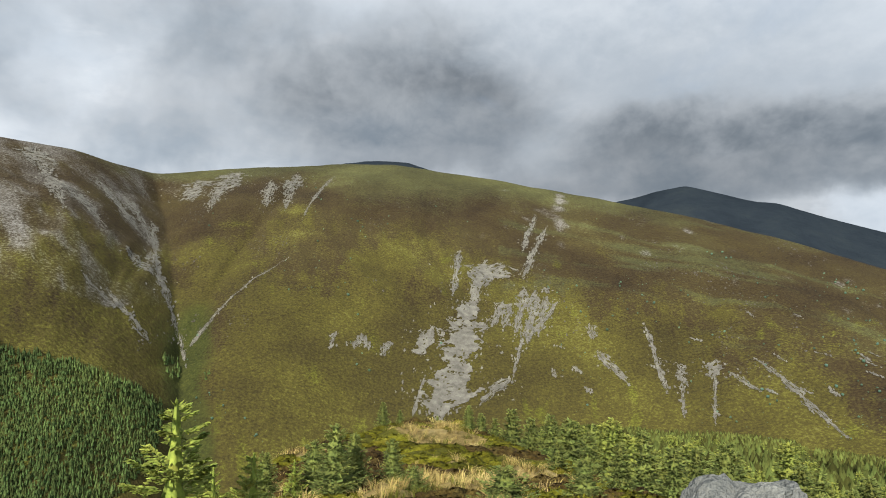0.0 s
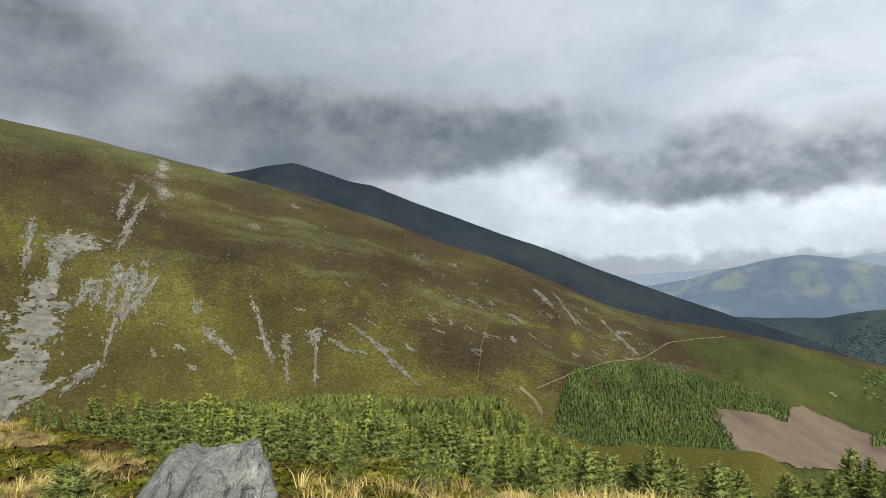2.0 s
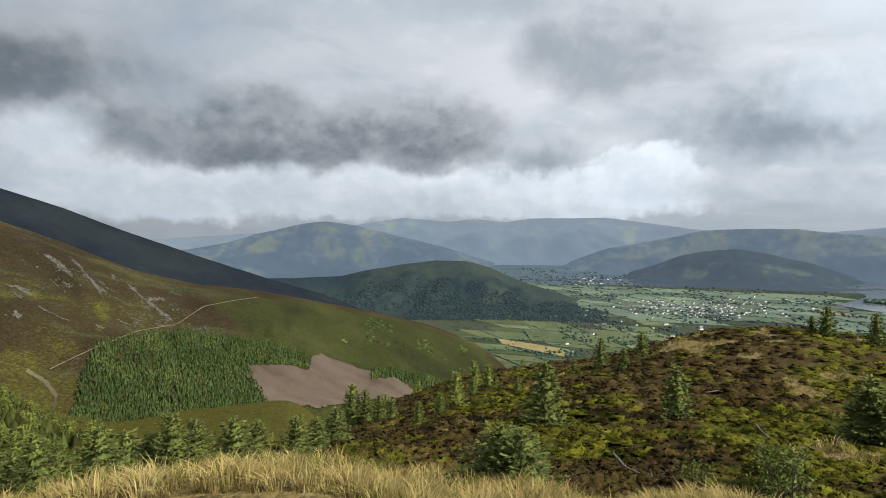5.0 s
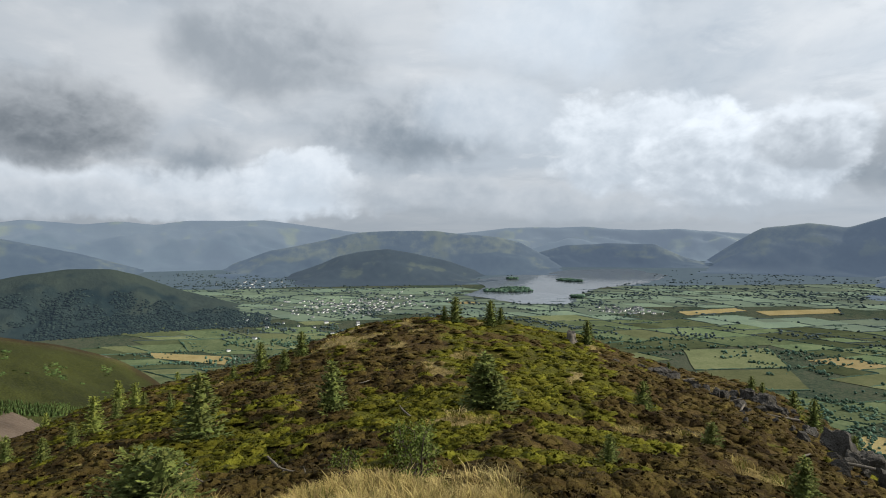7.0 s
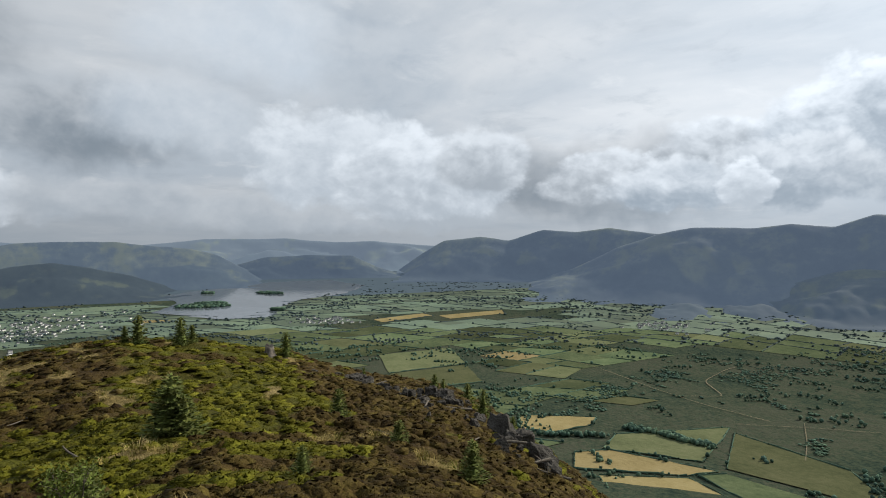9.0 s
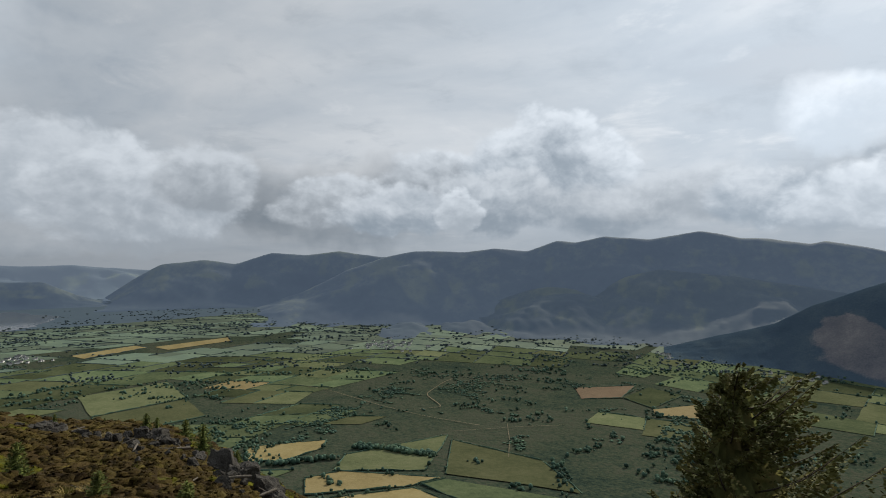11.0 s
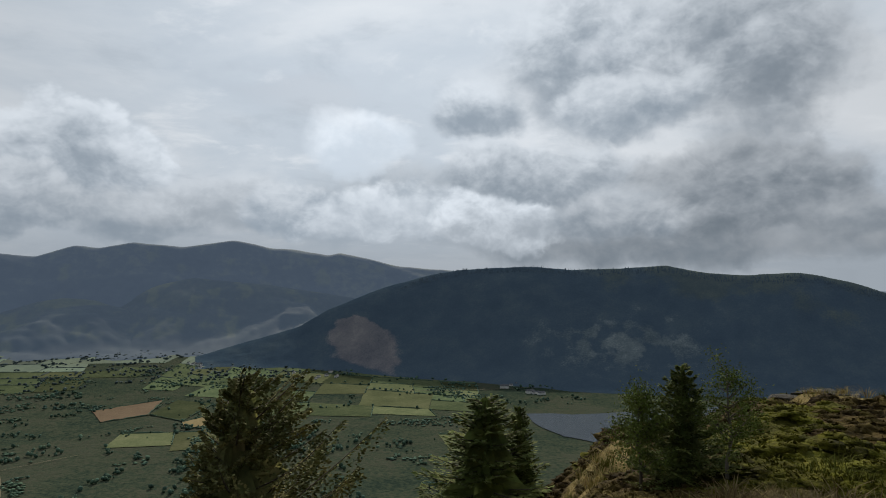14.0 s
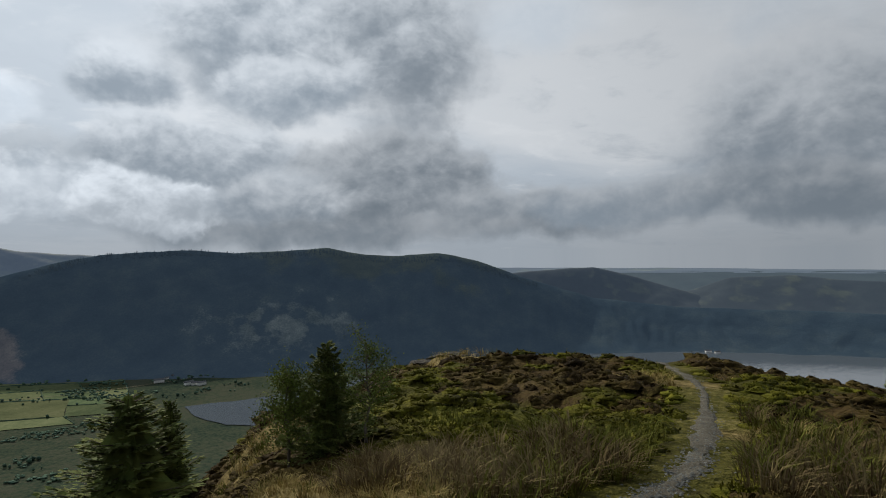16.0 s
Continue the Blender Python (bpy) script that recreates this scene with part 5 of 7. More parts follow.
def fields():
    rng = np.random.default_rng(12)
    split(np.array([sight(56, -3.4), sight(150, -3.6), polar(178, 4300), polar(84, 900)]), rng, 135)
    split(np.array([polar(178, 4300), polar(200, 2700), polar(204, 1150), polar(146, 950)]), rng, 125)
    owned = [("FIELD_GOLD", [(139.4, -15.4), (146.1, -15.3), (145.9, -15.9), (142.7, -16.7), (139.1, -16.6)]),
             ("FIELD_GOLD", [(144.2, -18.3), (147.3, -17.9), (156.2, -18.7), (153.7, -19.3), (144.2, -19.6)]),
             ("FIELD_GOLD", [(146.4, -20.0), (153.9, -19.5), (160, -21.6), (147.5, -21.8)]),
             ("FIELD_PALE", [(147.8, -16.6), (157.0, -15.2), (156.5, -16.1), (154.9, -18.1), (146.8, -17.8)]),
             ("FIELD_GREEN", [(154.6, -19.2), (156.8, -18.8), (168, -20.2), (166, -22), (160.5, -21.4)]),
             ("FIELD_PALE", [(157.4, -15.6), (165.5, -17.2), (169, -19.6), (156.8, -18.4)]),
             ]
    owned += [("FIELD_GOLD", [(175.0, -12.5), (178.5, -11.9), (179.2, -13.0), (175.3, -13.0)]),
             ("FIELD_BROWN", [(168.4, -11.0), (173.6, -10.6), (172.4, -11.7), (169.0, -11.9)]),
             ("FIELD_GREEN", [(172.6, -11.7), (174.6, -10.7), (177.5, -11.2), (175.0, -12.4)]),
             ("FIELD_GOLD", [(80.2, -9.8), (87.2, -10.7), (86.2, -11.3), (80.6, -10.3)]),
             ("FIELD_GOLD", [(126.0, -7.0), (130.5, -6.5), (131.5, -6.7), (127, -7.3)]),
             ("FIELD_GOLD", [(132.0, -6.7), (137.8, -6.2), (138, -6.5), (133, -7.0)]),
             ("FIELD_PALE", [(126.5, -10.2), (133, -9.6), (134.5, -11.0), (127.5, -11.8)]),
             ("FIELD_PALE", [(127.5, -11.9), (134.5, -11.1), (136.0, -12.6), (128.5, -13.4)])]
    kinds = {"FIELD_GOLD": (FIELD_GOLD, "golden ripe hay field"), "FIELD_PALE": (FIELD_PALE, "pale green mown pasture"),
             "FIELD_GREEN": (FIELD_GREEN, "green pasture field"), "FIELD_BROWN": (FIELD_BROWN, "brown ploughed field")}
    holes = []
    for kind, poly in owned:
        c = np.array([sight(a, e) for a, e in poly])
        me = field_mesh(c, VALLEY + 0.5)
        me.materials.append(kinds[kind][0])
        part("field", me, ground, kinds[kind][1])
        holes.append(c)
        OWNED.append(c)
        EDGES.extend((c[i], c[(i + 1) % len(c)]) for i in range(len(c)))
    for c in CELLS:
        mid = c.mean(0)
        r, az = np.hypot(*mid), np.degrees(np.arctan2(mid[0], mid[1])) % 360
        px, py = np.array([mid[0]]), np.array([mid[1]])
        grip = np.concatenate([c, (c + np.roll(c, 1, 0)) / 2, (c + mid) / 2, mid[None]])
        if r < 1080 or r > 6800 or in_lake(px, py)[0] or any(inside(grip[:, 0], grip[:, 1], h).any() for h in holes):
            continue
        if not (76 < az < 214 or 60 < az and 1450 < r < 2700 or 60 < az < 76 and r > 4200):
            continue
        bog = fbm(mid[0] / 700 + 3, mid[1] / 700, 2, 3) + (0.35 if 128 < az < 176 and 1350 < r < 2700 else 0) + (0.55 if az > 178 and r < 1900 else 0)
        if bog > 0.34:
            continue
        EDGES.extend((c[i], c[(i + 1) % 4]) for i in range(2))
        u = rng.random()
        mat, label = (FIELD_PALE, "pale green mown pasture") if u < 0.3 else (FIELD_GOLD, "golden ripe hay field") if u < 0.31 and az < 150 else (FIELD_GREEN, "green pasture field")
        me = field_mesh(c)
        # distant fields take the haze-tinted copy
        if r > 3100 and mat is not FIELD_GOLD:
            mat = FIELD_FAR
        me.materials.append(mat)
        part("field", me, ground, label)


fields()


def blobs(x, y, z, w, h, seed, name, mat, label, category):
    """Low, lumpy tree crowns for hedges and woods seen from far off."""
    rng = np.random.default_rng(seed)
    g = (1 + 5 ** 0.5) / 2
    ico = np.array([(-1, g, 0), (1, g, 0), (-1, -g, 0), (1, -g, 0), (0, -1, g), (0, 1, g), (0, -1, -g), (0, 1, -g), (g, 0, -1), (g, 0, 1), (-g, 0, -1), (-g, 0, 1)]) / 1.9
    tri = np.array([(0, 11, 5), (0, 5, 1), (0, 1, 7), (0, 7, 10), (0, 10, 11), (1, 5, 9), (5, 11, 4), (11, 10, 2), (10, 7, 6), (7, 1, 8),
                    (3, 9, 4), (3, 4, 2), (3, 2, 6), (3, 6, 8), (3, 8, 9), (4, 9, 5), (2, 4, 11), (6, 2, 10), (8, 6, 7), (9, 8, 1)])
    n = len(x)
    co = ico[None] * rng.uniform(0.6, 1.35, (n, 12, 1)) * np.stack([w, w, h / 2], 1)[:, None] + np.stack([x, y, z + h / 2 - 0.3], 1)[:, None]
    a, b, c = squeeze(co[..., 0], co[..., 1], co[..., 2])
    f = tri[None] + 12 * np.arange(n)[:, None, None]
    return tagged(new(name, mesh_of(name, np.stack([a, b, c], -1).reshape(-1, 3), f.reshape(-1, 3), mat)), label, category, kind="stuff")


def clumps(rng, n, each, sector, reach, spread):
    """Bearings and distances of plants that stand together in small groves."""
    az = np.repeat(rng.uniform(*sector, n), each)
    r = np.repeat(np.exp(rng.uniform(math.log(reach[0]), math.log(reach[1]), n)), each)
    far_apart = np.repeat(spread * rng.uniform(0.4, 1.5, n), each)
    return az + np.degrees(far_apart) * rng.normal(0, 1.3, n * each), r * (1 + far_apart * rng.normal(0, 0.8, n * each))


def hedges():
    rng = np.random.default_rng(3)
    pts, vs, fs, base = [], [], [], 0
    for p, q in EDGES:
        d = np.linalg.norm(q - p)
        r = np.hypot(*((p + q) / 2))
        if rng.random() < (0.08 if r < 2000 else 0.3):
            continue
        # the clipped hedge itself, a low uneven bank of leaves
        k = max(3, int(d / 15))
        u = np.linspace(0, 1, k)
        line = p + (q - p) * u[:, None]
        n = np.array([q[1] - p[1], p[0] - q[0]]) / d
        hi = rng.uniform(1.2, 3.4, k) * (rng.random(k) > 0.16)
        wd = rng.uniform(0.6, 1.3, k) * min(2.2, max(1.0, r / 1700))
        rows = [np.concatenate([line + n * (wd * o)[:, None], (VALLEY + hi * t)[:, None]], 1) for o, t in ((-1, 0.0), (-0.6, 1.0), (0.6, 1.0), (1, 0.0))]
        v = np.stack(rows, 1).reshape(-1, 3)
        vs.append(v), fs.append(grid_faces(k, 4) + base)
        base += len(v)
        step = 14 if r < 1800 else 24 if r < 3200 else 40
        t = np.arange(0, 1, step / d) + rng.uniform(0, 0.01)
        t = t[rng.random(len(t)) < 0.85]
        pts.append(p + (q - p) * t[:, None] + rng.normal(0, 1.5, (len(t), 2)))
    v, f = np.concatenate(vs), np.concatenate(fs)
    # distant hedges take the haze-tinted leaves
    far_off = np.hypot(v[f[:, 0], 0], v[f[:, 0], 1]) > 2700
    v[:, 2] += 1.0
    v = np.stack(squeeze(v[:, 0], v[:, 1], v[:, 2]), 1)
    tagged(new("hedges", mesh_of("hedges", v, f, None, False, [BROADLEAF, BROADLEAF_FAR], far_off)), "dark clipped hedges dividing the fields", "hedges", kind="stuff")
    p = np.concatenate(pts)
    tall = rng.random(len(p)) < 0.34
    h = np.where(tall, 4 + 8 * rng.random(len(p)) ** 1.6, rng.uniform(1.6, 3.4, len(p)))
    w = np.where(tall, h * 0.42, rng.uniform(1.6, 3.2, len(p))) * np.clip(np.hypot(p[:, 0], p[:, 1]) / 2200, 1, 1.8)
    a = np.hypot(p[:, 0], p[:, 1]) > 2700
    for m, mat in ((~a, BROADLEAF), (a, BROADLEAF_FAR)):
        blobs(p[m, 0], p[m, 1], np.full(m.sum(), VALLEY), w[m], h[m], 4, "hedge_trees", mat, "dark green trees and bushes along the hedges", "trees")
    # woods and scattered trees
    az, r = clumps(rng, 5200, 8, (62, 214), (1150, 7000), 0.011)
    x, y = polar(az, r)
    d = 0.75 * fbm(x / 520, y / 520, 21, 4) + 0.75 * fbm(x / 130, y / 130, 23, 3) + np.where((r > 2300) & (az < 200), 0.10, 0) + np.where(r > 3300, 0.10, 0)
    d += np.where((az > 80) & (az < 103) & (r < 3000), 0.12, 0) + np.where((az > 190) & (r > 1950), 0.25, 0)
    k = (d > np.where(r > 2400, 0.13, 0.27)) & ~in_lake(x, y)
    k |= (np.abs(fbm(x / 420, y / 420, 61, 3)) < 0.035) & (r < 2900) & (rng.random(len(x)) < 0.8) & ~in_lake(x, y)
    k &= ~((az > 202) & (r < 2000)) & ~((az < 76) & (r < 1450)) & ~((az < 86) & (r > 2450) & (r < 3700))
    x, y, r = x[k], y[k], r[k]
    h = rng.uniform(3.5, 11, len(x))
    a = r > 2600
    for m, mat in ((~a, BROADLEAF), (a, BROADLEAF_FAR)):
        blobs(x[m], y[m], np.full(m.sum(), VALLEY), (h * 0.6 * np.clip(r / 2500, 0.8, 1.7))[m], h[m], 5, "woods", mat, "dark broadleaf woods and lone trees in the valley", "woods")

    # low scrub in strings and clumps over the rough land
    az, r = clumps(rng, 9000, 9, (84, 206), (1100, 3300), 0.010)
    x, y = polar(az, r)
    d = 0.8 * fbm(x / 340 + 5, y / 340, 71, 4) + 0.7 * fbm(x / 90, y / 90, 72, 3) + 0.25 * (np.abs(fbm(x / 260, y / 260 + 9, 73, 3)) < 0.05)
    k = (d > 0.44) & ~in_lake(x, y) & ~((az > 202) & (r < 2000))
    for h in OWNED:
        k &= ~inside(x, y, h)
    x, y, r = x[k], y[k], r[k]
    h = rng.uniform(1.8, 5.0, len(x))
    blobs(x, y, np.full(len(x), VALLEY + 0.6), rng.uniform(2.5, 5.5, len(x)), h, 7, "scrub", BROADLEAF, "low dark scrub and gorse on the rough valley floor", "scrub")

    # single bushes high on the fell
    az, v = rng.uniform(-22, 66, 1500), rng.uniform(0.2, 0.98, 1500)
    k = fbm(az / 6, v * 5, 81, 3) > 0.02
    r, z = BIG(az[k], v[k])
    x, y = polar(az[k], r)
    h = 0.8 + 2.8 * rng.random(len(x)) ** 3
    blobs(x, y, z, h * 0.5, h, 8, "fell_bushes", BROADLEAF, "lone dark bushes on the open fell", "bushes")


hedges()


def foot_woods(surface, a0, a1, v0, v1, n, seed, label, size, bare, mat):
    """Trees in clumps and strips over the lower slopes of a far fell."""
    rng = np.random.default_rng(seed)
    az, v = rng.uniform(a0, a1, n), rng.uniform(v0, v1, n)
    k = fbm(az / 1.6, v * 5, seed, 4) + 0.5 * fbm(az * 1.7, v * 16, seed + 5, 3) + 0.9 * (v - (v0 + v1) / 2) > bare
    r, z = surface(az[k], v[k])
    x, y = polar(az[k], r)
    h = rng.uniform(5, 11, len(x)) * size
    m = ~in_lake(x, y)
    blobs(x[m], y[m], np.maximum(z[m], VALLEY) - 1.5, (h * rng.uniform(0.6, 1.1, len(h)))[m], h[m], seed, "woods", mat, label, "woods")


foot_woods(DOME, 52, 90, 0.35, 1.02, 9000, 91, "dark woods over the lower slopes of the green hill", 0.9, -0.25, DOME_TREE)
foot_woods(BIG, 66, 83.2, 0.03, 0.5, 3000, 98, "trees and thickets down the end of the green slope", 0.4, 0.36, FOREST)


def shelterbelt(ends, n, label):
    """A short dense row of conifers between fields."""
    rng = np.random.default_rng(n)
    (ax, ay), (bx, by) = sight(*ends[0]), sight(*ends[1])
    t = rng.random(n)
    x, y = ax + (bx - ax) * t + rng.normal(0, 6, n), ay + (by - ay) * t + rng.normal(0, 6, n)
    h = rng.uniform(8, 13, n)
    blobs(x, y, np.full(n, VALLEY), h * 0.5, h, n, "woods", BROADLEAF, label, "trees")


shelterbelt([(151.6, -16.3), (155.6, -16.9)], 90, "dense dark row of trees beside the fields")
shelterbelt([(148.8, -16.0), (150.8, -16.2)], 60, "dense dark clump of trees beside the fields")
shelterbelt([(141.0, -17.0), (147.0, -16.8)], 50, "loose row of round trees along a field edge")


def valley_track(pts, width, label):
    """A pale farm track on the valley floor; its points are bearings and elevations."""
    ends = np.array([sight(a, e) for a, e in pts])
    t = np.linspace(0, len(ends) - 1, 12 * len(ends))
    line = np.stack([np.interp(t, np.arange(len(ends)), ends[:, c]) for c in range(2)], 1)
    for _ in range(8):
        line[1:-1] = (line[:-2] + 2 * line[1:-1] + line[2:]) / 4
    d = np.gradient(line, axis=0)
    n = np.stack([-d[:, 1], d[:, 0]], 1) / np.linalg.norm(d, axis=1)[:, None]
    w = width * (0.5 + 0.25 * fbm(t * 3, t * 0, 3, 3))[:, None]
    co = np.stack([line - n * w, line + n * w], 1).reshape(-1, 2)
    x, y, z = squeeze(co[:, 0], co[:, 1], np.full(len(co), VALLEY + 2.2))
    setting("path", mesh_of("path", np.stack([x, y, z], 1), grid_faces(len(line), 2), DIRT_PATH, True), label, "track")


valley_track([(154.0, -13.0), (156.6, -12.8), (155.0, -11.7), (156.6, -10.7), (157.4, -10.4)], 3, "pale winding farm track on rough land")
valley_track([(162.4, -14.2), (162.6, -15.6), (162.5, -17.0)], 1.6, "thin straight track across rough pasture")
valley_track([(157.5, -14.9), (163, -14.5), (167.5, -14.2)], 1.6, "thin pale track across rough pasture")
valley_track([(142.0, -10.2), (146.0, -11.0), (151.0, -12.6), (155.0, -13.6), (160, -14.4)], 2.4, "pale stony stream bank across the valley")
valley_track([(190, -10.6), (198, -10.8), (204, -10.5), (207, -10.3)], 3, "pale lane along the foot of the ridge")


def island(az, r, length, width, turn, label):
    """A wooded island in the far lake."""
    rng = np.random.default_rng(int(az * 10))
    n = 140
    a, q = rng.uniform(0, 6.28, n), np.sqrt(rng.random(n))
    u, v = q * np.cos(a) * length / 2, q * np.sin(a) * width / 2
    x0, y0 = polar(az, r)
    t = radians(turn)
    x, y = x0 + u * math.cos(t) - v * math.sin(t), y0 + u * math.sin(t) + v * math.cos(t)
    h = rng.uniform(12, 22, n)
    blobs(x, y, np.full(n, -419.0), h * 0.9, h, int(az), "island", BROADLEAF, label, "island")


island(111.4, 4380, 330, 170, 70, "dark wooded island near the lake shore")
island(112.0, 4560, 200, 90, 60, "dark wooded island near the lake shore")
island(116.9, 5330, 260, 130, 10, "small wooded island in the grey lake")
island(111.8, 5500, 110, 70, 10, "tiny wooded island in the grey lake")
island(117.6, 4020, 90, 60, 10, "wooded point at the lake shore")


def house(w, d, h, roof):
    """A small house with a pitched slate roof."""
    ob = tagged(new("house"), "small white house with a grey slate roof", "house", "houses in the valley")
    bm = bmesh.new()
    bmesh.ops.create_cube(bm, size=1, matrix=Matrix.Translation((0, 0, h / 2)) @ Matrix.Diagonal((w, d, h, 1)))
    me = bpy.data.meshes.new("wall")
    bm.to_mesh(me)
    me.materials.append(WHITEWASH)
    part("wall", me, ob)
    e = 0.6
    v = [(-w / 2 - e, -d / 2 - e, h), (w / 2 + e, -d / 2 - e, h), (w / 2 + e, d / 2 + e, h), (-w / 2 - e, d / 2 + e, h), (-w / 2 - e, 0, h + roof), (w / 2 + e, 0, h + roof)]
    me = bpy.data.meshes.new("roof")
    me.from_pydata(v, [], [(0, 1, 5, 4), (2, 3, 4, 5), (0, 4, 3), (1, 2, 5), (3, 2, 1, 0)])
    me.materials.append(SLATE_ROOF)
    part("roof", me, ob, "grey slate roof")
    c = bpy.data.meshes.new("chimney")
    bm.clear()
    bmesh.ops.create_cube(bm, size=1, matrix=Matrix.Translation((w * 0.4, 0, h + roof)) @ Matrix.Diagonal((1.1, 0.9, 2.4, 1)))
    bm.to_mesh(c)
    c.materials.append(STONE)
    part("chimney", c, ob)
    bm.free()
    return ob


def put_house(kind, az, r, turn, s=1.0, z=VALLEY):
    x, y = polar(az, r)
    x, y, zz = squeeze(x, y, z)
    k = math.hypot(x, y) / r
    m = pose(float(x), float(y), float(zz), 0, 0, turn)
    ob = copy_thing(kind, m)
    ob.scale = (k * s, k * s, k * s)
    return ob


def houses():
    rng = random.Random(8)
    kinds = [house(11, 8, 5.5, 3), house(16, 9, 6, 3.5), house(24, 11, 7, 4)]
    spots = []
    for _ in range(190):
        a = rng.gauss(97.5, 3.6)
        spots.append((a, rng.gauss(3650, 260) - (98 - a) * 30))
    for _ in range(18):
        spots.append((rng.gauss(88.5, 1.0), rng.uniform(4900, 5700)))
    for _ in range(46):
        spots.append((rng.gauss(122, 1.4), rng.uniform(3250, 3600)))
    for _ in range(54):
        spots.append((rng.gauss(152.6, 1.9), rng.gauss(3300, 130)))
    for _ in range(14):
        spots.append((rng.gauss(185.5, 1.6), rng.uniform(2480, 2680)))
    for _ in range(8):
        spots.append((rng.gauss(176.5, 1.2), rng.uniform(2900, 3100)))
    for _ in range(10):
        spots.append((rng.uniform(85, 98), rng.uniform(1900, 3000)))
    for a, r in spots:
        put_house(kinds[rng.choice((0, 0, 1))], a, r, rng.uniform(0, 180), rng.uniform(0.9, 1.3))
    for a, r, s in ((203.0, 2280, 1.3), (205.3, 2200, 1.2), (205.8, 2190, 1.0), (206.3, 2180, 1.1), (250.3, 2750, 1.0), (251, 2740, 0.9)):
        put_house(kinds[2], a, r, a * 7 % 180, s)
    x, y = polar(203.6, 2290)
    for k, ob in enumerate(kinds):
        x, y = polar(203.6 + 0.5 * k, 2330 + 30 * k)
        a, b, c = squeeze(x, y, VALLEY)
        ob.matrix_basis = pose(float(a), float(b), float(c), 0, 0, 30 * k)


houses()


# ---- plants on the hilltop ----
def diamonds(P, D, Ln, W, rng, cross=True, flat=False):
    """Narrow leaf shapes from P along D, each two crossed blades."""
    n = len(P)
    D = D / (np.linalg.norm(D, axis=1)[:, None] + 1e-9)
    S = np.cross(D, rng.normal(size=(n, 3)) * (0.45 if flat else 1.0) + ((0, 0, 1.0) if flat else (0, 0, 0)))
    S /= np.linalg.norm(S, axis=1)[:, None] + 1e-9
    T = np.cross(D, S)
    Ln, W = np.asarray(Ln)[:, None], np.asarray(W)[:, None]
    mid, tip = P + D * Ln * 0.45, P + D * Ln
    a = np.stack([P, mid + S * W, tip, mid - S * W], 1)
    if cross:
        a = np.concatenate([a, np.stack([P, mid + T * W, tip, mid - T * W], 1)], 1)
    k = a.shape[1]
    f = np.arange(n * k).reshape(-1, 4)
    return a.reshape(-1, 3), f


def tube(points, radii, sides=6):
    """A bent, tapered stem."""
    points, radii = np.asarray(points, float), np.asarray(radii, float)
    a = np.arange(sides) / sides * 2 * np.pi
    t = np.gradient(points, axis=0)
    t /= np.linalg.norm(t, axis=1)[:, None] + 1e-9
    ref = np.where(np.abs(t[:, 2:3]) > 0.9, np.array([[1.0, 0, 0]]), np.array([[0, 0, 1.0]]))
    u = np.cross(t, ref)
    u /= np.linalg.norm(u, axis=1)[:, None] + 1e-9
    v = np.cross(t, u)
    ring = points[:, None] + radii[:, None, None] * (np.cos(a)[None, :, None] * u[:, None] + np.sin(a)[None, :, None] * v[:, None])
    n = len(points)
    f = []
    for i in range(n - 1):
        for j in range(sides):
            f.append((i * sides + j, i * sides + (j + 1) % sides, (i + 1) * sides + (j + 1) % sides, (i + 1) * sides + j))
    return ring.reshape(-1, 3), np.array(f)


def join(pieces):
    vs, fs, b = [], [], 0
    for v, f in pieces:
        vs.append(v), fs.append(f + b)
        b += len(v)
    return np.concatenate(vs), np.concatenate(fs)


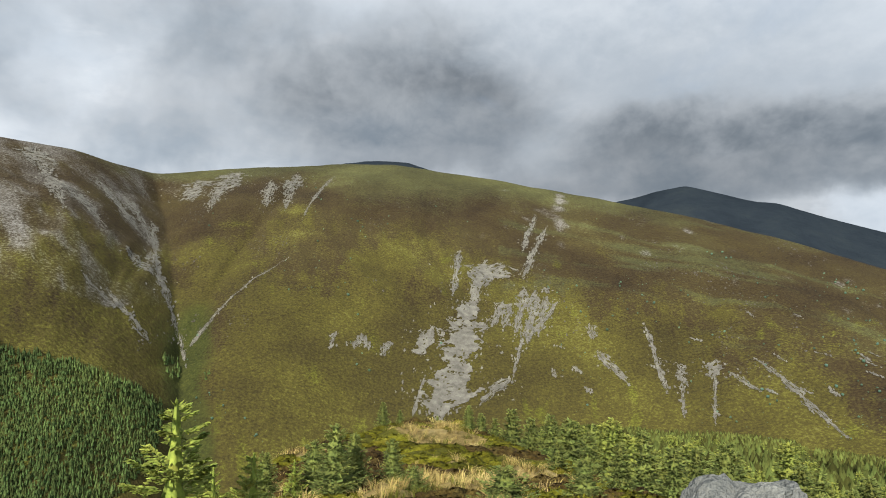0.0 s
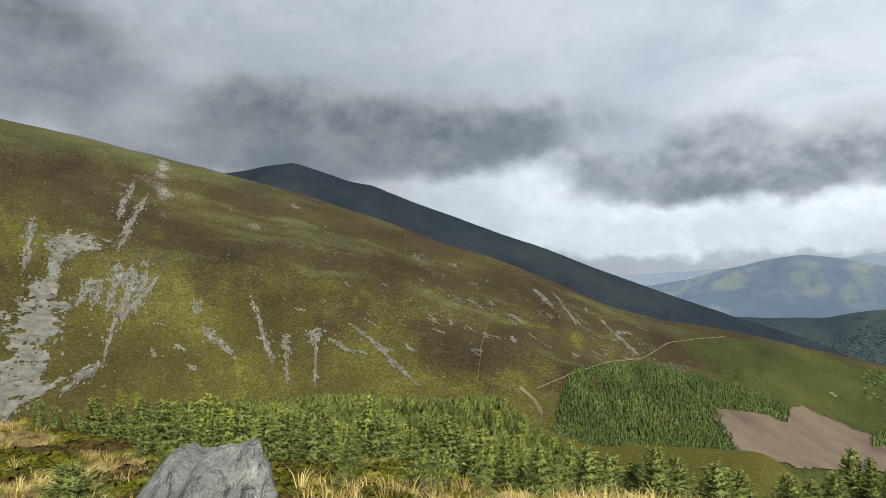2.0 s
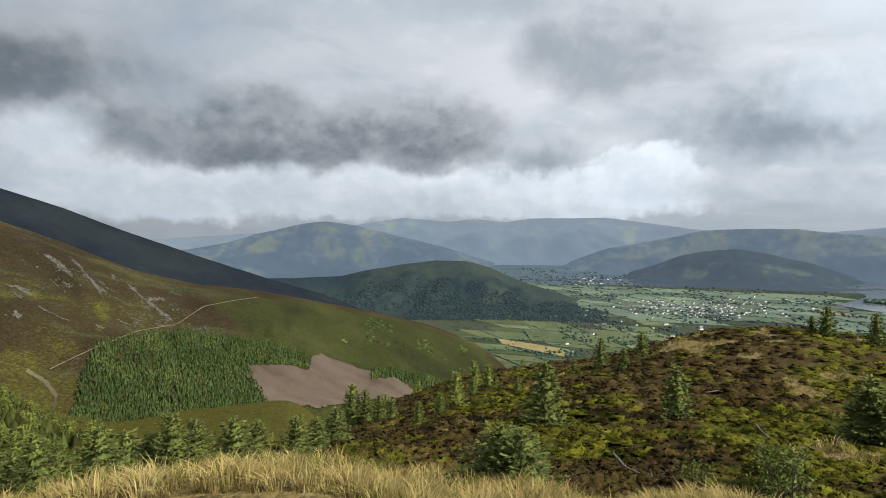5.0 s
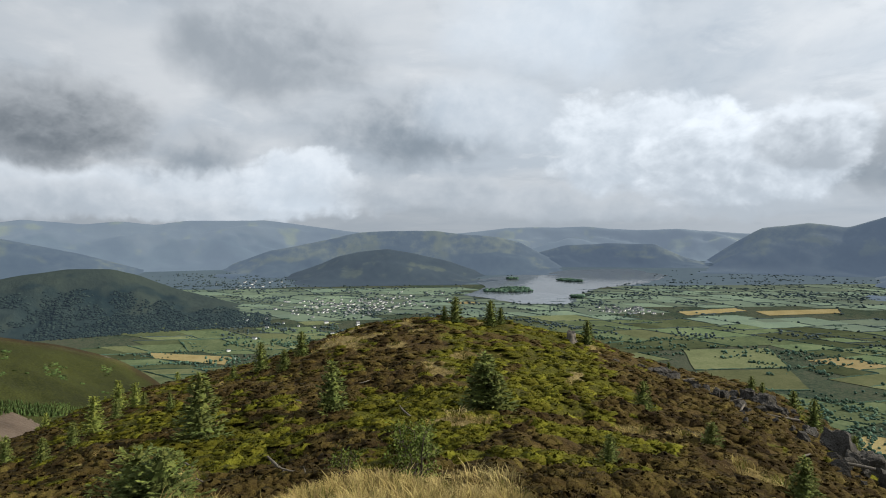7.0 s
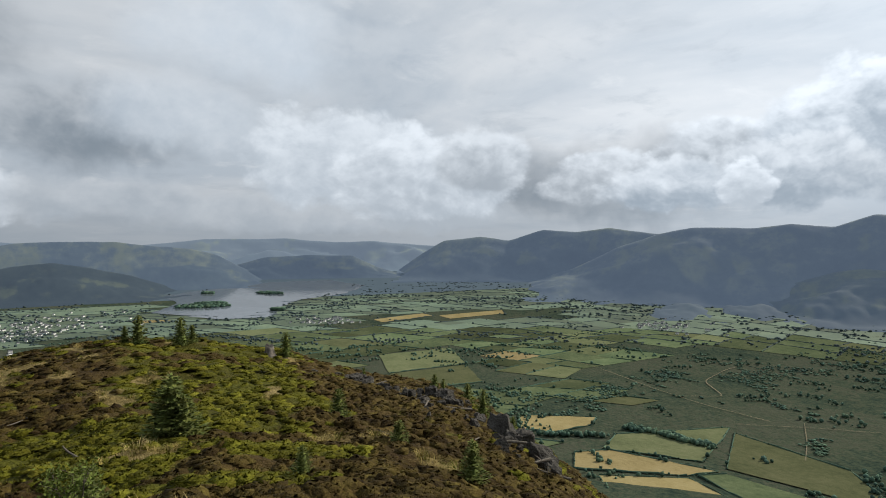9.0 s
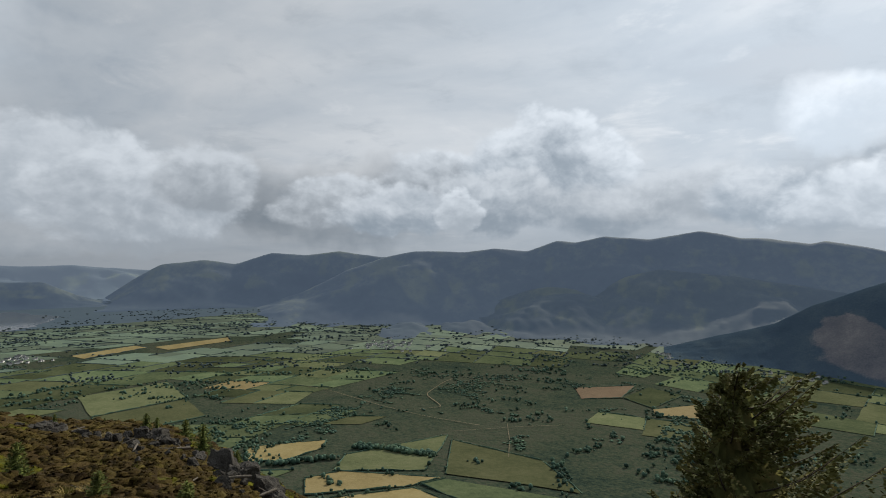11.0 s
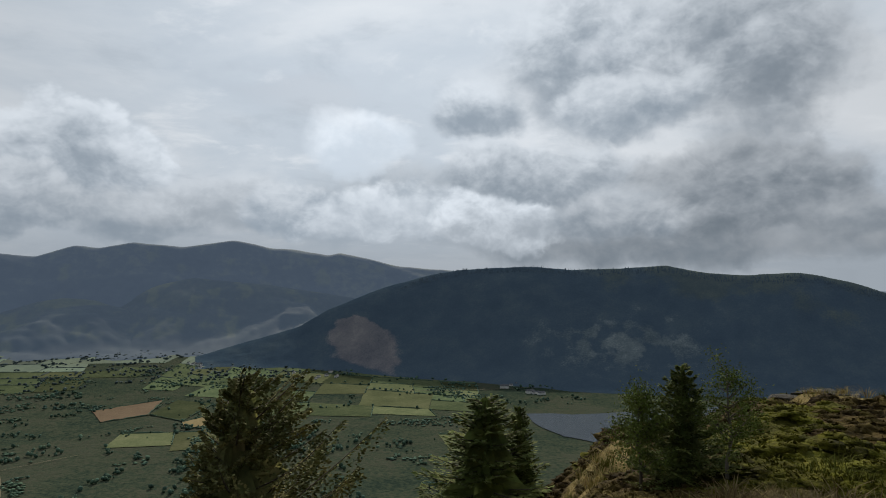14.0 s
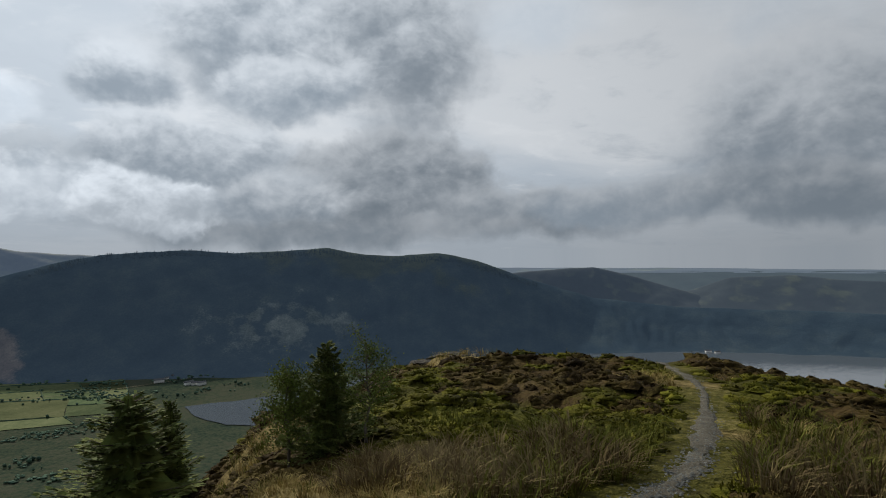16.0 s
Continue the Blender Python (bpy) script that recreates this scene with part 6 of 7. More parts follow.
def spruce(h, spread, seed, mat, whorls, arms, twigs, label, lean=0.0, gaps=0.0, thick=1.0, shape=0.85, twig=0.13, core=0.7, up=0.0, heavy=(0.0, 0.0)):
    """A spruce: a trunk, whorls of limbs that droop below and rise above, needled twigs along each limb and a dense inside."""
    rng = np.random.default_rng(seed)
    ob = tagged(new("spruce_tree"), label, "tree", "spruce trees on the hilltop")
    zs = np.linspace(-0.15, h, 7)
    bend = np.stack([lean * (zs / h) ** 2, 0.4 * lean * (zs / h), zs], 1)
    wood = [tube(bend, np.linspace(0.028 * h ** 0.9, 0.004, 7), 7)]
    P, D, Ln, W = [], [], [], []
    limbs = []
    for k in range(whorls):
        s = (k + rng.uniform(-0.3, 0.3) * (1 + 3 * gaps)) / whorls
        s = min(max(s, 0.02), 0.985)
        z = h * (0.03 + 0.97 * s)
        side = np.array([lean * (z / h) ** 2, 0.4 * lean * z / h, 0])
        reach = spread * ((1 - s) ** shape) * rng.uniform(0.85, 1.12) + 0.05 * h ** 0.5
        n = max(3, int(arms * (0.55 + 0.45 * (1 - s))))
        off = rng.uniform(0, 6.28)
        for i in range(n):
            if rng.random() < gaps:
                continue
            az = off + i * 6.283 / n + rng.normal(0, 0.16)
            L = reach * rng.uniform(0.68, 1.15) * (1 + heavy[0] * math.cos(az - heavy[1]))
            rise = up + 0.55 * s - 0.05 + rng.normal(0, 0.07 + 0.5 * gaps)
            t = np.linspace(0, 1, 5)
            out = np.array([math.cos(az), math.sin(az), 0])
            spine = side + np.array([0, 0, z]) + out * (L * t)[:, None] + np.array([0, 0, 1.0]) * (L * (rise * t + 0.20 * t * t))[:, None]
            if h > 3.2:
                limbs.append(tube(spine, np.linspace(0.009 * h ** 0.6, 0.002, 5), 3))
            m = max(5, int(twigs * (0.35 + 0.65 * L / spread)))
            u = rng.uniform(0.12, 1.0, m) ** 0.75
            base = np.stack([np.interp(u, t, spine[:, c]) for c in range(3)], 1)
            lat = np.cross(out, [0, 0, 1.0])
            sgn = rng.choice([-1, 1], m)[:, None]
            aside = (rng.uniform(0, 0.46, m) * L * (1.12 - u))[:, None]
            base = base + lat * sgn * aside + out * aside * 0.45 - np.array([0, 0, 1.0]) * aside * 0.15
            d = out * rng.uniform(0.5, 1.0, m)[:, None] + lat * sgn * rng.uniform(0.15, 0.9, m)[:, None] + np.array([0, 0, 1.0]) * rng.uniform(-0.15, 0.45, m)[:, None]
            P.append(base), D.append(d)
            Ln.append(twig * rng.uniform(0.7, 1.35, m)), W.append(twig * thick * rng.uniform(0.16, 0.30, m))
    lead = 10
    P.append(np.repeat([[lean, 0.4 * lean, h * 0.95]], lead, 0)), D.append(np.stack([rng.normal(0, 0.5, lead), rng.normal(0, 0.5, lead), np.full(lead, 1.0)], 1))
    Ln.append(rng.uniform(0.05, 0.1, lead) * h ** 0.7), W.append(np.full(lead, 0.012 * h ** 0.3))
    v, f = diamonds(np.concatenate(P), np.concatenate(D), np.concatenate(Ln), np.concatenate(W), rng, cross=False, flat=gaps < 0.2)
    inner, n = [(v, f)], 14
    for k in range(int(whorls * 0.75)):
        # ragged skirts of needles close to the trunk
        s = k / (whorls * 0.75)
        a = np.arange(n) / n * 6.2832 + rng.uniform(0, 6.28)
        q = core * (spread * (1 - s) ** shape + 0.03) * np.where(np.arange(n) % 2, 0.5, 1.0) * rng.uniform(0.7, 1.2, n) * (1 + heavy[0] * np.cos(a - heavy[1]))
        z = h * (0.05 + 0.95 * s)
        cx, cy = lean * (z / h) ** 2, 0.4 * lean * z / h
        low = np.stack([cx + q * np.cos(a), cy + q * np.sin(a), z + (up - 0.12 + 0.3 * s) * q + rng.normal(0, 0.012 * h, n)], 1)
        high = np.stack([cx + 0.25 * q * np.cos(a), cy + 0.25 * q * np.sin(a), np.full(n, min(z + 0.17 * h, h))], 1)
        inner.append((np.stack([low, high], 1).reshape(-1, 3), grid_faces(n, 2, True)))
    v, f = join(inner)
    part("crown", mesh_of("crown", v, f, mat), ob, "dense needled crown")
    v, f = join(wood + limbs)
    part("trunk", mesh_of("trunk", v, f, BARK), ob, "brown trunk and limbs")
    return ob


def stand(ob, az, r, top_el, h0, turn, sink=0.05, fat=1.0):
    """Set a copy of a tree on the ground at a bearing and distance, as high as it reaches up to an elevation."""
    x, y = polar(az, r)
    z = float(height(x, y))
    h = EYE + (r - ARM) * math.tan(radians(top_el)) - z
    h = max(0.35, h)
    c = copy_thing(ob, pose(x, y, z - sink, 0, 0, turn))
    c.scale = (h / h0 * fat, h / h0 * fat, h / h0)
    return c


def trees():
    rng = random.Random(4)
    fine = [spruce(2.0, 0.68, 161 + i, NEEDLE, 18, 8, 48, "young dark green spruce tree in the heather", twig=0.09) for i in range(2)]
    dark = [spruce(2.0, 0.62, 61 + i, NEEDLE, 15, 8, 22, "young dark green spruce tree in the heather", twig=0.15) for i in range(3)]
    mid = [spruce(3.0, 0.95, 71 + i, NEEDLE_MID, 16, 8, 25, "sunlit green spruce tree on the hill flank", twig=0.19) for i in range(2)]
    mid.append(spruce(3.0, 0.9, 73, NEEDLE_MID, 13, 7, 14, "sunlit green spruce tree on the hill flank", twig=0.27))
    light = spruce(3.0, 0.8, 81, NEEDLE_BRIGHT, 13, 6, 230, "young spruce with bright yellow-green shoots", gaps=0.08, thick=1.3, twig=0.08, core=0.3)
    thickset = spruce(3.4, 1.05, 87, NEEDLE, 28, 9, 100, "full dark spruce at the edge of the steep slope", gaps=0.1, twig=0.085)
    squat = spruce(1.2, 0.75, 84, NEEDLE, 12, 9, 60, "low bushy dark green spruce among the heather", twig=0.07)
    north_edge = [(-15, 13, -12.7, 0), (-9.2, 12, -10.7, 1), (-7.6, 13, -11.5, 2), (-11, 13, -12.0, 1), (-5.3, 37, -9.0, 0), (-3.8, 37, -9.7, 1), (2.3, 35, -9.3, 2), (3.4, 35, -10.0, 1), (6.1, 30, -9.6, 0), (9.4, 27, -10.0, 1), (7.7, 28, -10.3, 0), (-0.5, 38, -10.2, 2), (4.6, 33, -10.4, 0), (11.1, 24, -10.3, 2), (15.1, 18, -12, 0), (19.3, 18, -12.2, 1), (13, 30, -10.6, 2)]
    flank = [(17, 30, -11, 0), (12.6, 20, -11.6, 1), (17.2, 21, -12, 2), (21.2, 22, -12, 0), (24, 24, -12.2, 1), (9.9, 20, -12, 0), (22.7, 20, -12.4, 1), (28.6, 22, -12.6, 0), (35, 24, -12.9, 1), (26.5, 12.5, -13.8, 2), (31.7, 17, -13.9, 0), (34.6, 17, -15.8, 1), (37, 20, -14.5, 2), (40, 16, -15.2, 0), (42.9, 12, -15.2, 1), (44.4, 12.5, -16, 2), (41.5, 13, -16.2, 0)]
    east_edge = [(47, 15, -15.3, 1), (48.8, 17, -15.9, 2), (52.4, 12.5, -14.9, 0), (54.2, 13, -15.6, 2), (50.8, 13, -16.4, 1), (57.2, 14, -15.8, 1), (59, 17, -16.2, 0), (62.4, 13.5, -16.1, 2), (64, 18, -16.3, 0), (65.7, 24, -15.6, 1), (67.0, 42, -13.7, 2), (68.2, 42, -14.2, 0), (69.5, 40, -14.7, 1), (70.6, 38, -14.8, 2), (73, 30, -15.3, 0), (75, 34, -14.5, 1), (78, 42, -13.2, 2)]
    knoll = [(80, 46, -12.9, 0), (82, 40, -13.1, 1), (84.4, 25, -11.7, 0), (89.3, 50, -9.5, 1), (92.8, 53, -8.7, 2), (91.3, 46, -10.2, 0), (95.5, 27, -11.4, 1), (87, 50, -11.3, 2), (106.6, 56, -5.9, 0), (105.6, 56.5, -6.7, 1), (109.8, 56, -6.2, 2), (110.7, 57, -6.9, 0), (118.4, 56, -7.9, 1), (125.2, 57, -11.2, 2), (128.6, 58, -11.9, 0), (131.6, 55, -11.9, 1), (132.4, 54, -12.3, 2)]
    steep_side = [(134.6, 50, -12.7, 0), (136.0, 43, -13.2, 1), (138.7, 46, -15.5, 2), (128.4, 24, -15.8, 0), (120, 14, -17.4, 1), (135, 18, -17.5, 2), (140.5, 40, -17.4, 0), (142, 34, -18.0, 1), (234.4, 23, -8.8, 1), (262.3, 19, -9.3, 2), (123, 30, -12.9, 2), (109.2, 25, -10.9, 2), (108.7, 25.5, -12.0, 1), (110.2, 24.6, -12.6, 0)]
    spots = north_edge + flank + east_edge + knoll + steep_side
    for az, r, top, k in spots:
        fat = 1.12 if r < 26 and az < 130 else 0.95
        stand(fine[k % 2] if r < 17 else dark[k], az, r, top, 2.0, rng.uniform(0, 360), fat=fat * rng.uniform(0.9, 1.15))
    for az, r, top, fat in ((80.4, 9.5, -17.2, 1.2), (82.2, 9, -17.4, 1.0), (-2.5, 11, -14.3, 1.1), (5.3, 9.2, -14.2, 1.2), (103.5, 13, -17.2, 0.9), (26, 9.5, -17.4, 1.2), (37.8, 9.5, -17.8, 1.0)):
        stand(squat, az, r, top, 1.2, rng.uniform(0, 360), fat=fat)
    stand(thickset, 201.2, 20, -11.2, 3.4, 20, fat=1.7)
    stand(thickset, 204.2, 21, -11.9, 3.4, 140, fat=0.8)
    stand(light, -21.7, 9, -7.9, 3.0, 40, fat=1.35)
    stand(light, -15.8, 10.5, -12.6, 3.0, 140, fat=1.3)
    stand(light, -12.6, 12.5, -13.4, 3.0, 250, fat=1.3)
    # the flank towards the fell is thick with trees
    for i in range(150):
        az, r = rng.uniform(8, 46), math.exp(rng.uniform(math.log(24), math.log(140)))
        if az > 40 and r < 40 or az < 12 and r < 34:
            continue
        x, y = polar(az, r)
        s = rng.uniform(0.4, 0.8) + 0.5 * min(1.0, max(0.0, (r - 35) / 60))
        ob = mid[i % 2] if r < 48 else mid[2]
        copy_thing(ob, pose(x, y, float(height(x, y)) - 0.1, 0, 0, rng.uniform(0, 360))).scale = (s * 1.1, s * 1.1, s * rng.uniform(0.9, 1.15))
    for i in range(18):
        az, r = rng.uniform(44, 84), math.exp(rng.uniform(math.log(30), math.log(110)))
        x, y = polar(az, r)
        s = rng.uniform(0.35, 0.8)
        copy_thing(mid[2], pose(x, y, float(height(x, y)) - 0.1, 0, 0, rng.uniform(0, 360))).scale = (s, s, s)
    # the first of each kind stands among its copies
    for ob, az, r, s in ((fine[0], 23.2, 15, 0.8), (fine[1], -4.4, 14, 0.5), (dark[0], 33, 26, 1.1), (dark[1], 20.5, 27, 1.2), (dark[2], 30, 28, 1.0), (mid[0], 25, 46, 1), (mid[1], 14, 48, 1), (mid[2], 38, 44, 1), (thickset, 199.2, 23, 0.8), (light, -19, 11.5, 0.45), (squat, 12, 12, 0.6)):
        x, y = polar(az, r)
        ob.matrix_basis = pose(x, y, float(height(x, y)) - 0.05, 0, 0, az * 11) @ Matrix.Diagonal((s, s, s, 1))
    x, y = polar(179.6, 9.6)
    z = float(height(x, y))
    big = spruce(EYE + 9.2 * math.tan(radians(-9.6)) - z, 1.75, 91, NEEDLE_OLD, 40, 11, 290, "tall spruce with browned, ragged branches on the steep slope", lean=-0.15, gaps=0.34, thick=1.5, shape=0.62, twig=0.06, core=0.5, up=0.02, heavy=(0.42, 2.9))
    big.matrix_basis = pose(x, y, z, 0, 0, 15)
    x, y = polar(217.4, 9.6)
    z = float(height(x, y))
    slim = spruce(EYE + 9.2 * math.tan(radians(-7.7)) - z, 0.78, 95, NEEDLE, 24, 9, 210, "slim dark spruce beside two small birches", gaps=0.10, twig=0.05, shape=1.15, core=0.42)
    slim.matrix_basis = pose(x, y, z - 0.05)


trees()


def birch(h, spread, seed, leaves, label, name="birch_tree", stems=1, bark=BARK, size=0.035):
    """A slight broadleaf tree: thin stems, fine limbs and many small leaves."""
    rng = np.random.default_rng(seed)
    ob = tagged(new(name), label, "tree" if name == "birch_tree" else "bush")
    wood, P = [], []
    for s in range(stems):
        a0 = rng.uniform(0, 6.28)
        tilt = 0.0 if stems == 1 else rng.uniform(0.2, 0.6)
        top = np.array([math.cos(a0) * tilt * h * 0.6, math.sin(a0) * tilt * h * 0.6, h * rng.uniform(0.8, 1.0)])
        t = np.linspace(0, 1, 6)
        line = top[None] * t[:, None] + rng.normal(0, 0.015 * h, (6, 3)) * np.sin(np.pi * t)[:, None]
        line[0, 2] = -0.1
        wood.append(tube(line, np.linspace(0.016 * h, 0.004, 6), 6))
        for k in range(int(22 / stems) + 4):
            u = rng.uniform(0.22, 0.98)
            b = np.array([np.interp(u, t, line[:, c]) for c in range(3)])
            az = rng.uniform(0, 6.28)
            L = spread * (1.1 - 0.75 * u) * rng.uniform(0.6, 1.1)
            e = b + np.array([math.cos(az) * L, math.sin(az) * L, L * rng.uniform(0.3, 0.9)])
            wood.append(tube(np.stack([b, (b + e) / 2 + [0, 0, 0.06 * L], e]), [0.006 * h, 0.004 * h, 0.0015], 4))
            m = int(leaves / (22 + 4 * stems))
            w = rng.uniform(0.25, 1.05, m)
            P.append(b + (e - b) * w[:, None] + rng.normal(0, 0.16 * spread, (m, 3)) * 0.7)
    v, f = join(wood)
    part("stem", mesh_of("stem", v, f, bark, True), ob, "slender pale stem")
    P = np.concatenate(P)
    D = rng.normal(size=P.shape)
    v, f = diamonds(P, D, rng.uniform(1.2, 2.2, len(P)) * size, np.full(len(P), size * 0.55), rng, cross=False)
    part("leaves", mesh_of("leaves", v, f, LEAF), ob)
    return ob


def set_down(ob, az, r, turn=0, sink=0.03):
    x, y = polar(az, r)
    ob.matrix_basis = pose(x, y, float(height(x, y)) - sink, 0, 0, turn)
    return ob


set_down(birch(1.55, 0.62, 101, 6500, "small green birch beside a dark spruce", size=0.02), 214.0, 9.4)
set_down(birch(1.62, 0.6, 102, 4200, "thin pale birch beside a dark spruce", bark=DEADWOOD, size=0.018), 220.6, 9.2)
set_down(birch(1.05, 0.5, 103, 1500, "round grey-green willow bush in dry grass", "bush", 7, size=0.03), 103.2, 9.6)
set_down(birch(0.75, 0.4, 104, 700, "small grey-green willow bush in dry grass", "bush", 6, size=0.03), 96.5, 12)
set_down(birch(0.8, 0.45, 105, 900, "pale green bush beside a young spruce", "bush", 6, size=0.03), 33.0, 8.5)


# ---- low growth: heather, bilberry and grass ----
def sprig_template(kind, seed, near=False):
    rng = np.random.default_rng(seed)
    if kind != "grass":
        # a lumpy cushion, and leaves standing out of it
        heather = kind == "heather"
        m = 8 if near else 6
        a = np.arange(m) / m * 2 * np.pi
        shells = ((1.0, -0.25, 0), (0.9, 0.22, 0.35), (0.55, 0.55, 0), (0.2, 0.68, 0.3)) if near else ((1.0, -0.25, 0), (0.8, 0.35, 0.35), (0.25, 0.62, 0))
        V = np.concatenate([np.stack([q * np.cos(a + t), q * np.sin(a + t), np.full(m, z)], 1) for q, z, t in shells])
        V = V * rng.uniform(0.55, 1.4, (len(V), 1)) * (1, 1, 0.62 if heather else 0.5)
        F = np.array([(k * m + i, k * m + (i + 1) % m, k * m + m + (i + 1) % m, k * m + m + i) for k in range(len(shells) - 1) for i in range(m)])
        n = 18 if near else 6
        if near:
            V[:, 2] *= 0.7
        P = V[rng.integers(m, len(V), n)] * rng.uniform(0.85, 1.0, (n, 1))
        D = P * (1, 1, 0.6) + rng.normal(0, 0.35, (n, 3)) + (0, 0, 0.5)
        return join([(V, F), diamonds(P, D, rng.uniform(0.16, 0.42, n), rng.uniform(0.022, 0.045, n) if heather else rng.uniform(0.05, 0.085, n), rng, cross=False)])
    n = 22
    a, q = rng.uniform(0, 6.28, n), np.sqrt(rng.random(n)) * 0.4
    P = np.stack([q * np.cos(a), q * np.sin(a), 0 * q - 0.05], 1)
    out = np.stack([np.cos(a), np.sin(a)], 1) * rng.uniform(0.08, 0.62, n)[:, None] + np.array([[0.18, 0.05]])
    L, w = rng.uniform(0.6, 1.15, n), rng.uniform(0.012, 0.022, n)
    side = np.stack([-np.sin(a), np.cos(a), 0 * a], 1) * w[:, None]
    mid = P + np.concatenate([out * 0.5, np.full((n, 1), 0.52)], 1) * L[:, None]
    tip = P + np.concatenate([out * 1.6, np.full((n, 1), 0.72)], 1) * L[:, None]
    v = np.stack([P - side, P + side, mid + side * 0.8, mid - side * 0.8, tip], 1)
    b = 5 * np.arange(n)[:, None]
    f = np.concatenate([np.stack([b[:, 0], b[:, 0] + 1, b[:, 0] + 2, b[:, 0] + 3], 1), np.stack([b[:, 0] + 3, b[:, 0] + 2, b[:, 0] + 4, b[:, 0] + 4], 1)])
    return v.reshape(-1, 3), f


def strew(kind, az, r, size, high, seed, mat, name, label, category, near=False):
    """Many clumps of one plant over the ground, each turned and sized by chance."""
    rng = np.random.default_rng(seed)
    x, y = polar(az, r)
    z = height(x, y)
    vs, fs, base = [], [], 0
    pick = rng.integers(0, 4, len(az))
    for k in range(4):
        v, f = sprig_template(kind, seed * 10 + k, near)
        f = np.concatenate([f[:, [0, 1, 2]], f[:, [0, 2, 3]][f[:, 2] != f[:, 3]]])
        m = np.where(pick == k)[0]
        if not len(m):
            continue
        t = rng.uniform(0, 6.28, len(m)) if kind != "grass" else rng.normal(0.6, 1.6, len(m))
        c, s = np.cos(t)[:, None], np.sin(t)[:, None]
        co = np.stack([(v[:, 0] * c - v[:, 1] * s) * size[m][:, None], (v[:, 0] * s + v[:, 1] * c) * size[m][:, None], v[None, :, 2] * high[m][:, None]], -1)
        co += np.stack([x[m], y[m], z[m]], 1)[:, None]
        vs.append(co.reshape(-1, 3))
        fs.append((f[None] + len(v) * np.arange(len(m))[:, None, None]).reshape(-1, 3) + base)
        base += len(v) * len(m)
    return tagged(new(name, mesh_of(name, np.concatenate(vs), np.concatenate(fs), mat, kind != "grass")), label, category, kind="stuff")


def growth():
    rng = np.random.default_rng(77)
    sectors = [(-24, 8, 4.5, 40, 4200), (8, 46, 5.0, 60, 3600), (46, 66, 5.2, 70, 3000), (66, 124, 5.5, 70, 12500), (124, 150, 7, 66, 5000), (150, 208, 5, 30, 600), (204, 268, 4.2, 32, 6500)]
    A, Rr = [], []
    for a0, a1, r0, r1, n in sectors:
        A.append(rng.uniform(a0, a1, n)), Rr.append(np.exp(rng.uniform(math.log(r0), math.log(r1), n)))
    az, r = np.concatenate(A), np.concatenate(Rr)
    x, y = polar(az, r)
    lush, dry = cover(x, y)
    free = (to_trail(x, y) > 0.5) & ~((r < 5.7) & (az > 20) & (az < 66))
    pick = rng.uniform(0.38, 0.62, len(az))
    grass = free & (dry > pick)
    green = free & ~grass & (lush > pick)
    heath = free & ~grass & ~green
    for m, kind, mats, names in ((heath, "heather", HEATHER, ("heather", "dark brown heather clumps on the hilltop", "heather")),
                                 (green, "bilberry", BILBERRY, ("bilberry", "yellow-green bilberry and bracken on the hilltop", "bilberry"))):
        for near in (True, False):
            q = m & ((r < 11) == near)
            s = (0.11 + 0.0062 * r[q]) * rng.uniform(0.7, 1.4, q.sum())
            strew(kind, az[q], r[q], s, np.minimum(s, 0.36) * rng.uniform(0.6, 1.15, q.sum()), 3 if kind == "heather" else 5, mats, *names, near=near)
    pale = rng.random(len(az)) < 0.66
    for mm, seed, mat, label in ((grass & pale, 7, STRAW, "dry straw-coloured grass tussocks"), (grass & ~pale, 8, GREEN_GRASS, "green rush and grass tussocks")):
        s = rng.uniform(0.16, 0.34, mm.sum()) * np.clip(r[mm] / 12, 0.75, 1.6)
        strew("grass", az[mm], r[mm], s, np.minimum(s, 0.36) * rng.uniform(0.6, 1.1, mm.sum()), seed, mat, "grass", label, "grass")
    # extra tussocks close to the camera
    for a0, a1, r0, r1, n, seed, mat, label in ((22, 112, 5.7, 9.5, 1300, 17, STRAW, "tall dry grass at the edge of the hilltop"), (40, 84, 6.5, 12, 420, 27, GREEN_GRASS, "green grass between the dry tussocks"), (206, 244, 4.2, 8.2, 620, 18, RUSH_BROWN, "tall brown rushes beside the path"), (226, 246, 4.6, 10, 260, 28, GREEN_GRASS, "dark green rushes beside the path"), (252, 268, 5.0, 13, 420, 29, RUSH_BROWN, "brown rushes beyond the path"),
                                               (251, 268, 4.2, 13, 300, 19, GREEN_GRASS, "green rushes beside the path"), (-16, 10, 7, 19, 160, 20, STRAW, "pale dry grass in the heather")):
        aa, rr = rng.uniform(a0, a1, n), rng.uniform(r0, r1, n)
        xx, yy = polar(aa, rr)
        k = (to_trail(xx, yy) > 0.5) & (fbm(xx / 1.8, yy / 1.8, seed, 3) > (0.02 if a0 > 200 else -0.12))
        aa, rr = aa[k], rr[k]
        s = rng.uniform(0.14, 0.30, len(aa)) * (1.5 if a0 > 200 else 1.1)
        strew("grass", aa, rr, s, s * rng.uniform(0.8, 1.2, len(aa)), seed, mat, "grass", label, "grass")


growth()


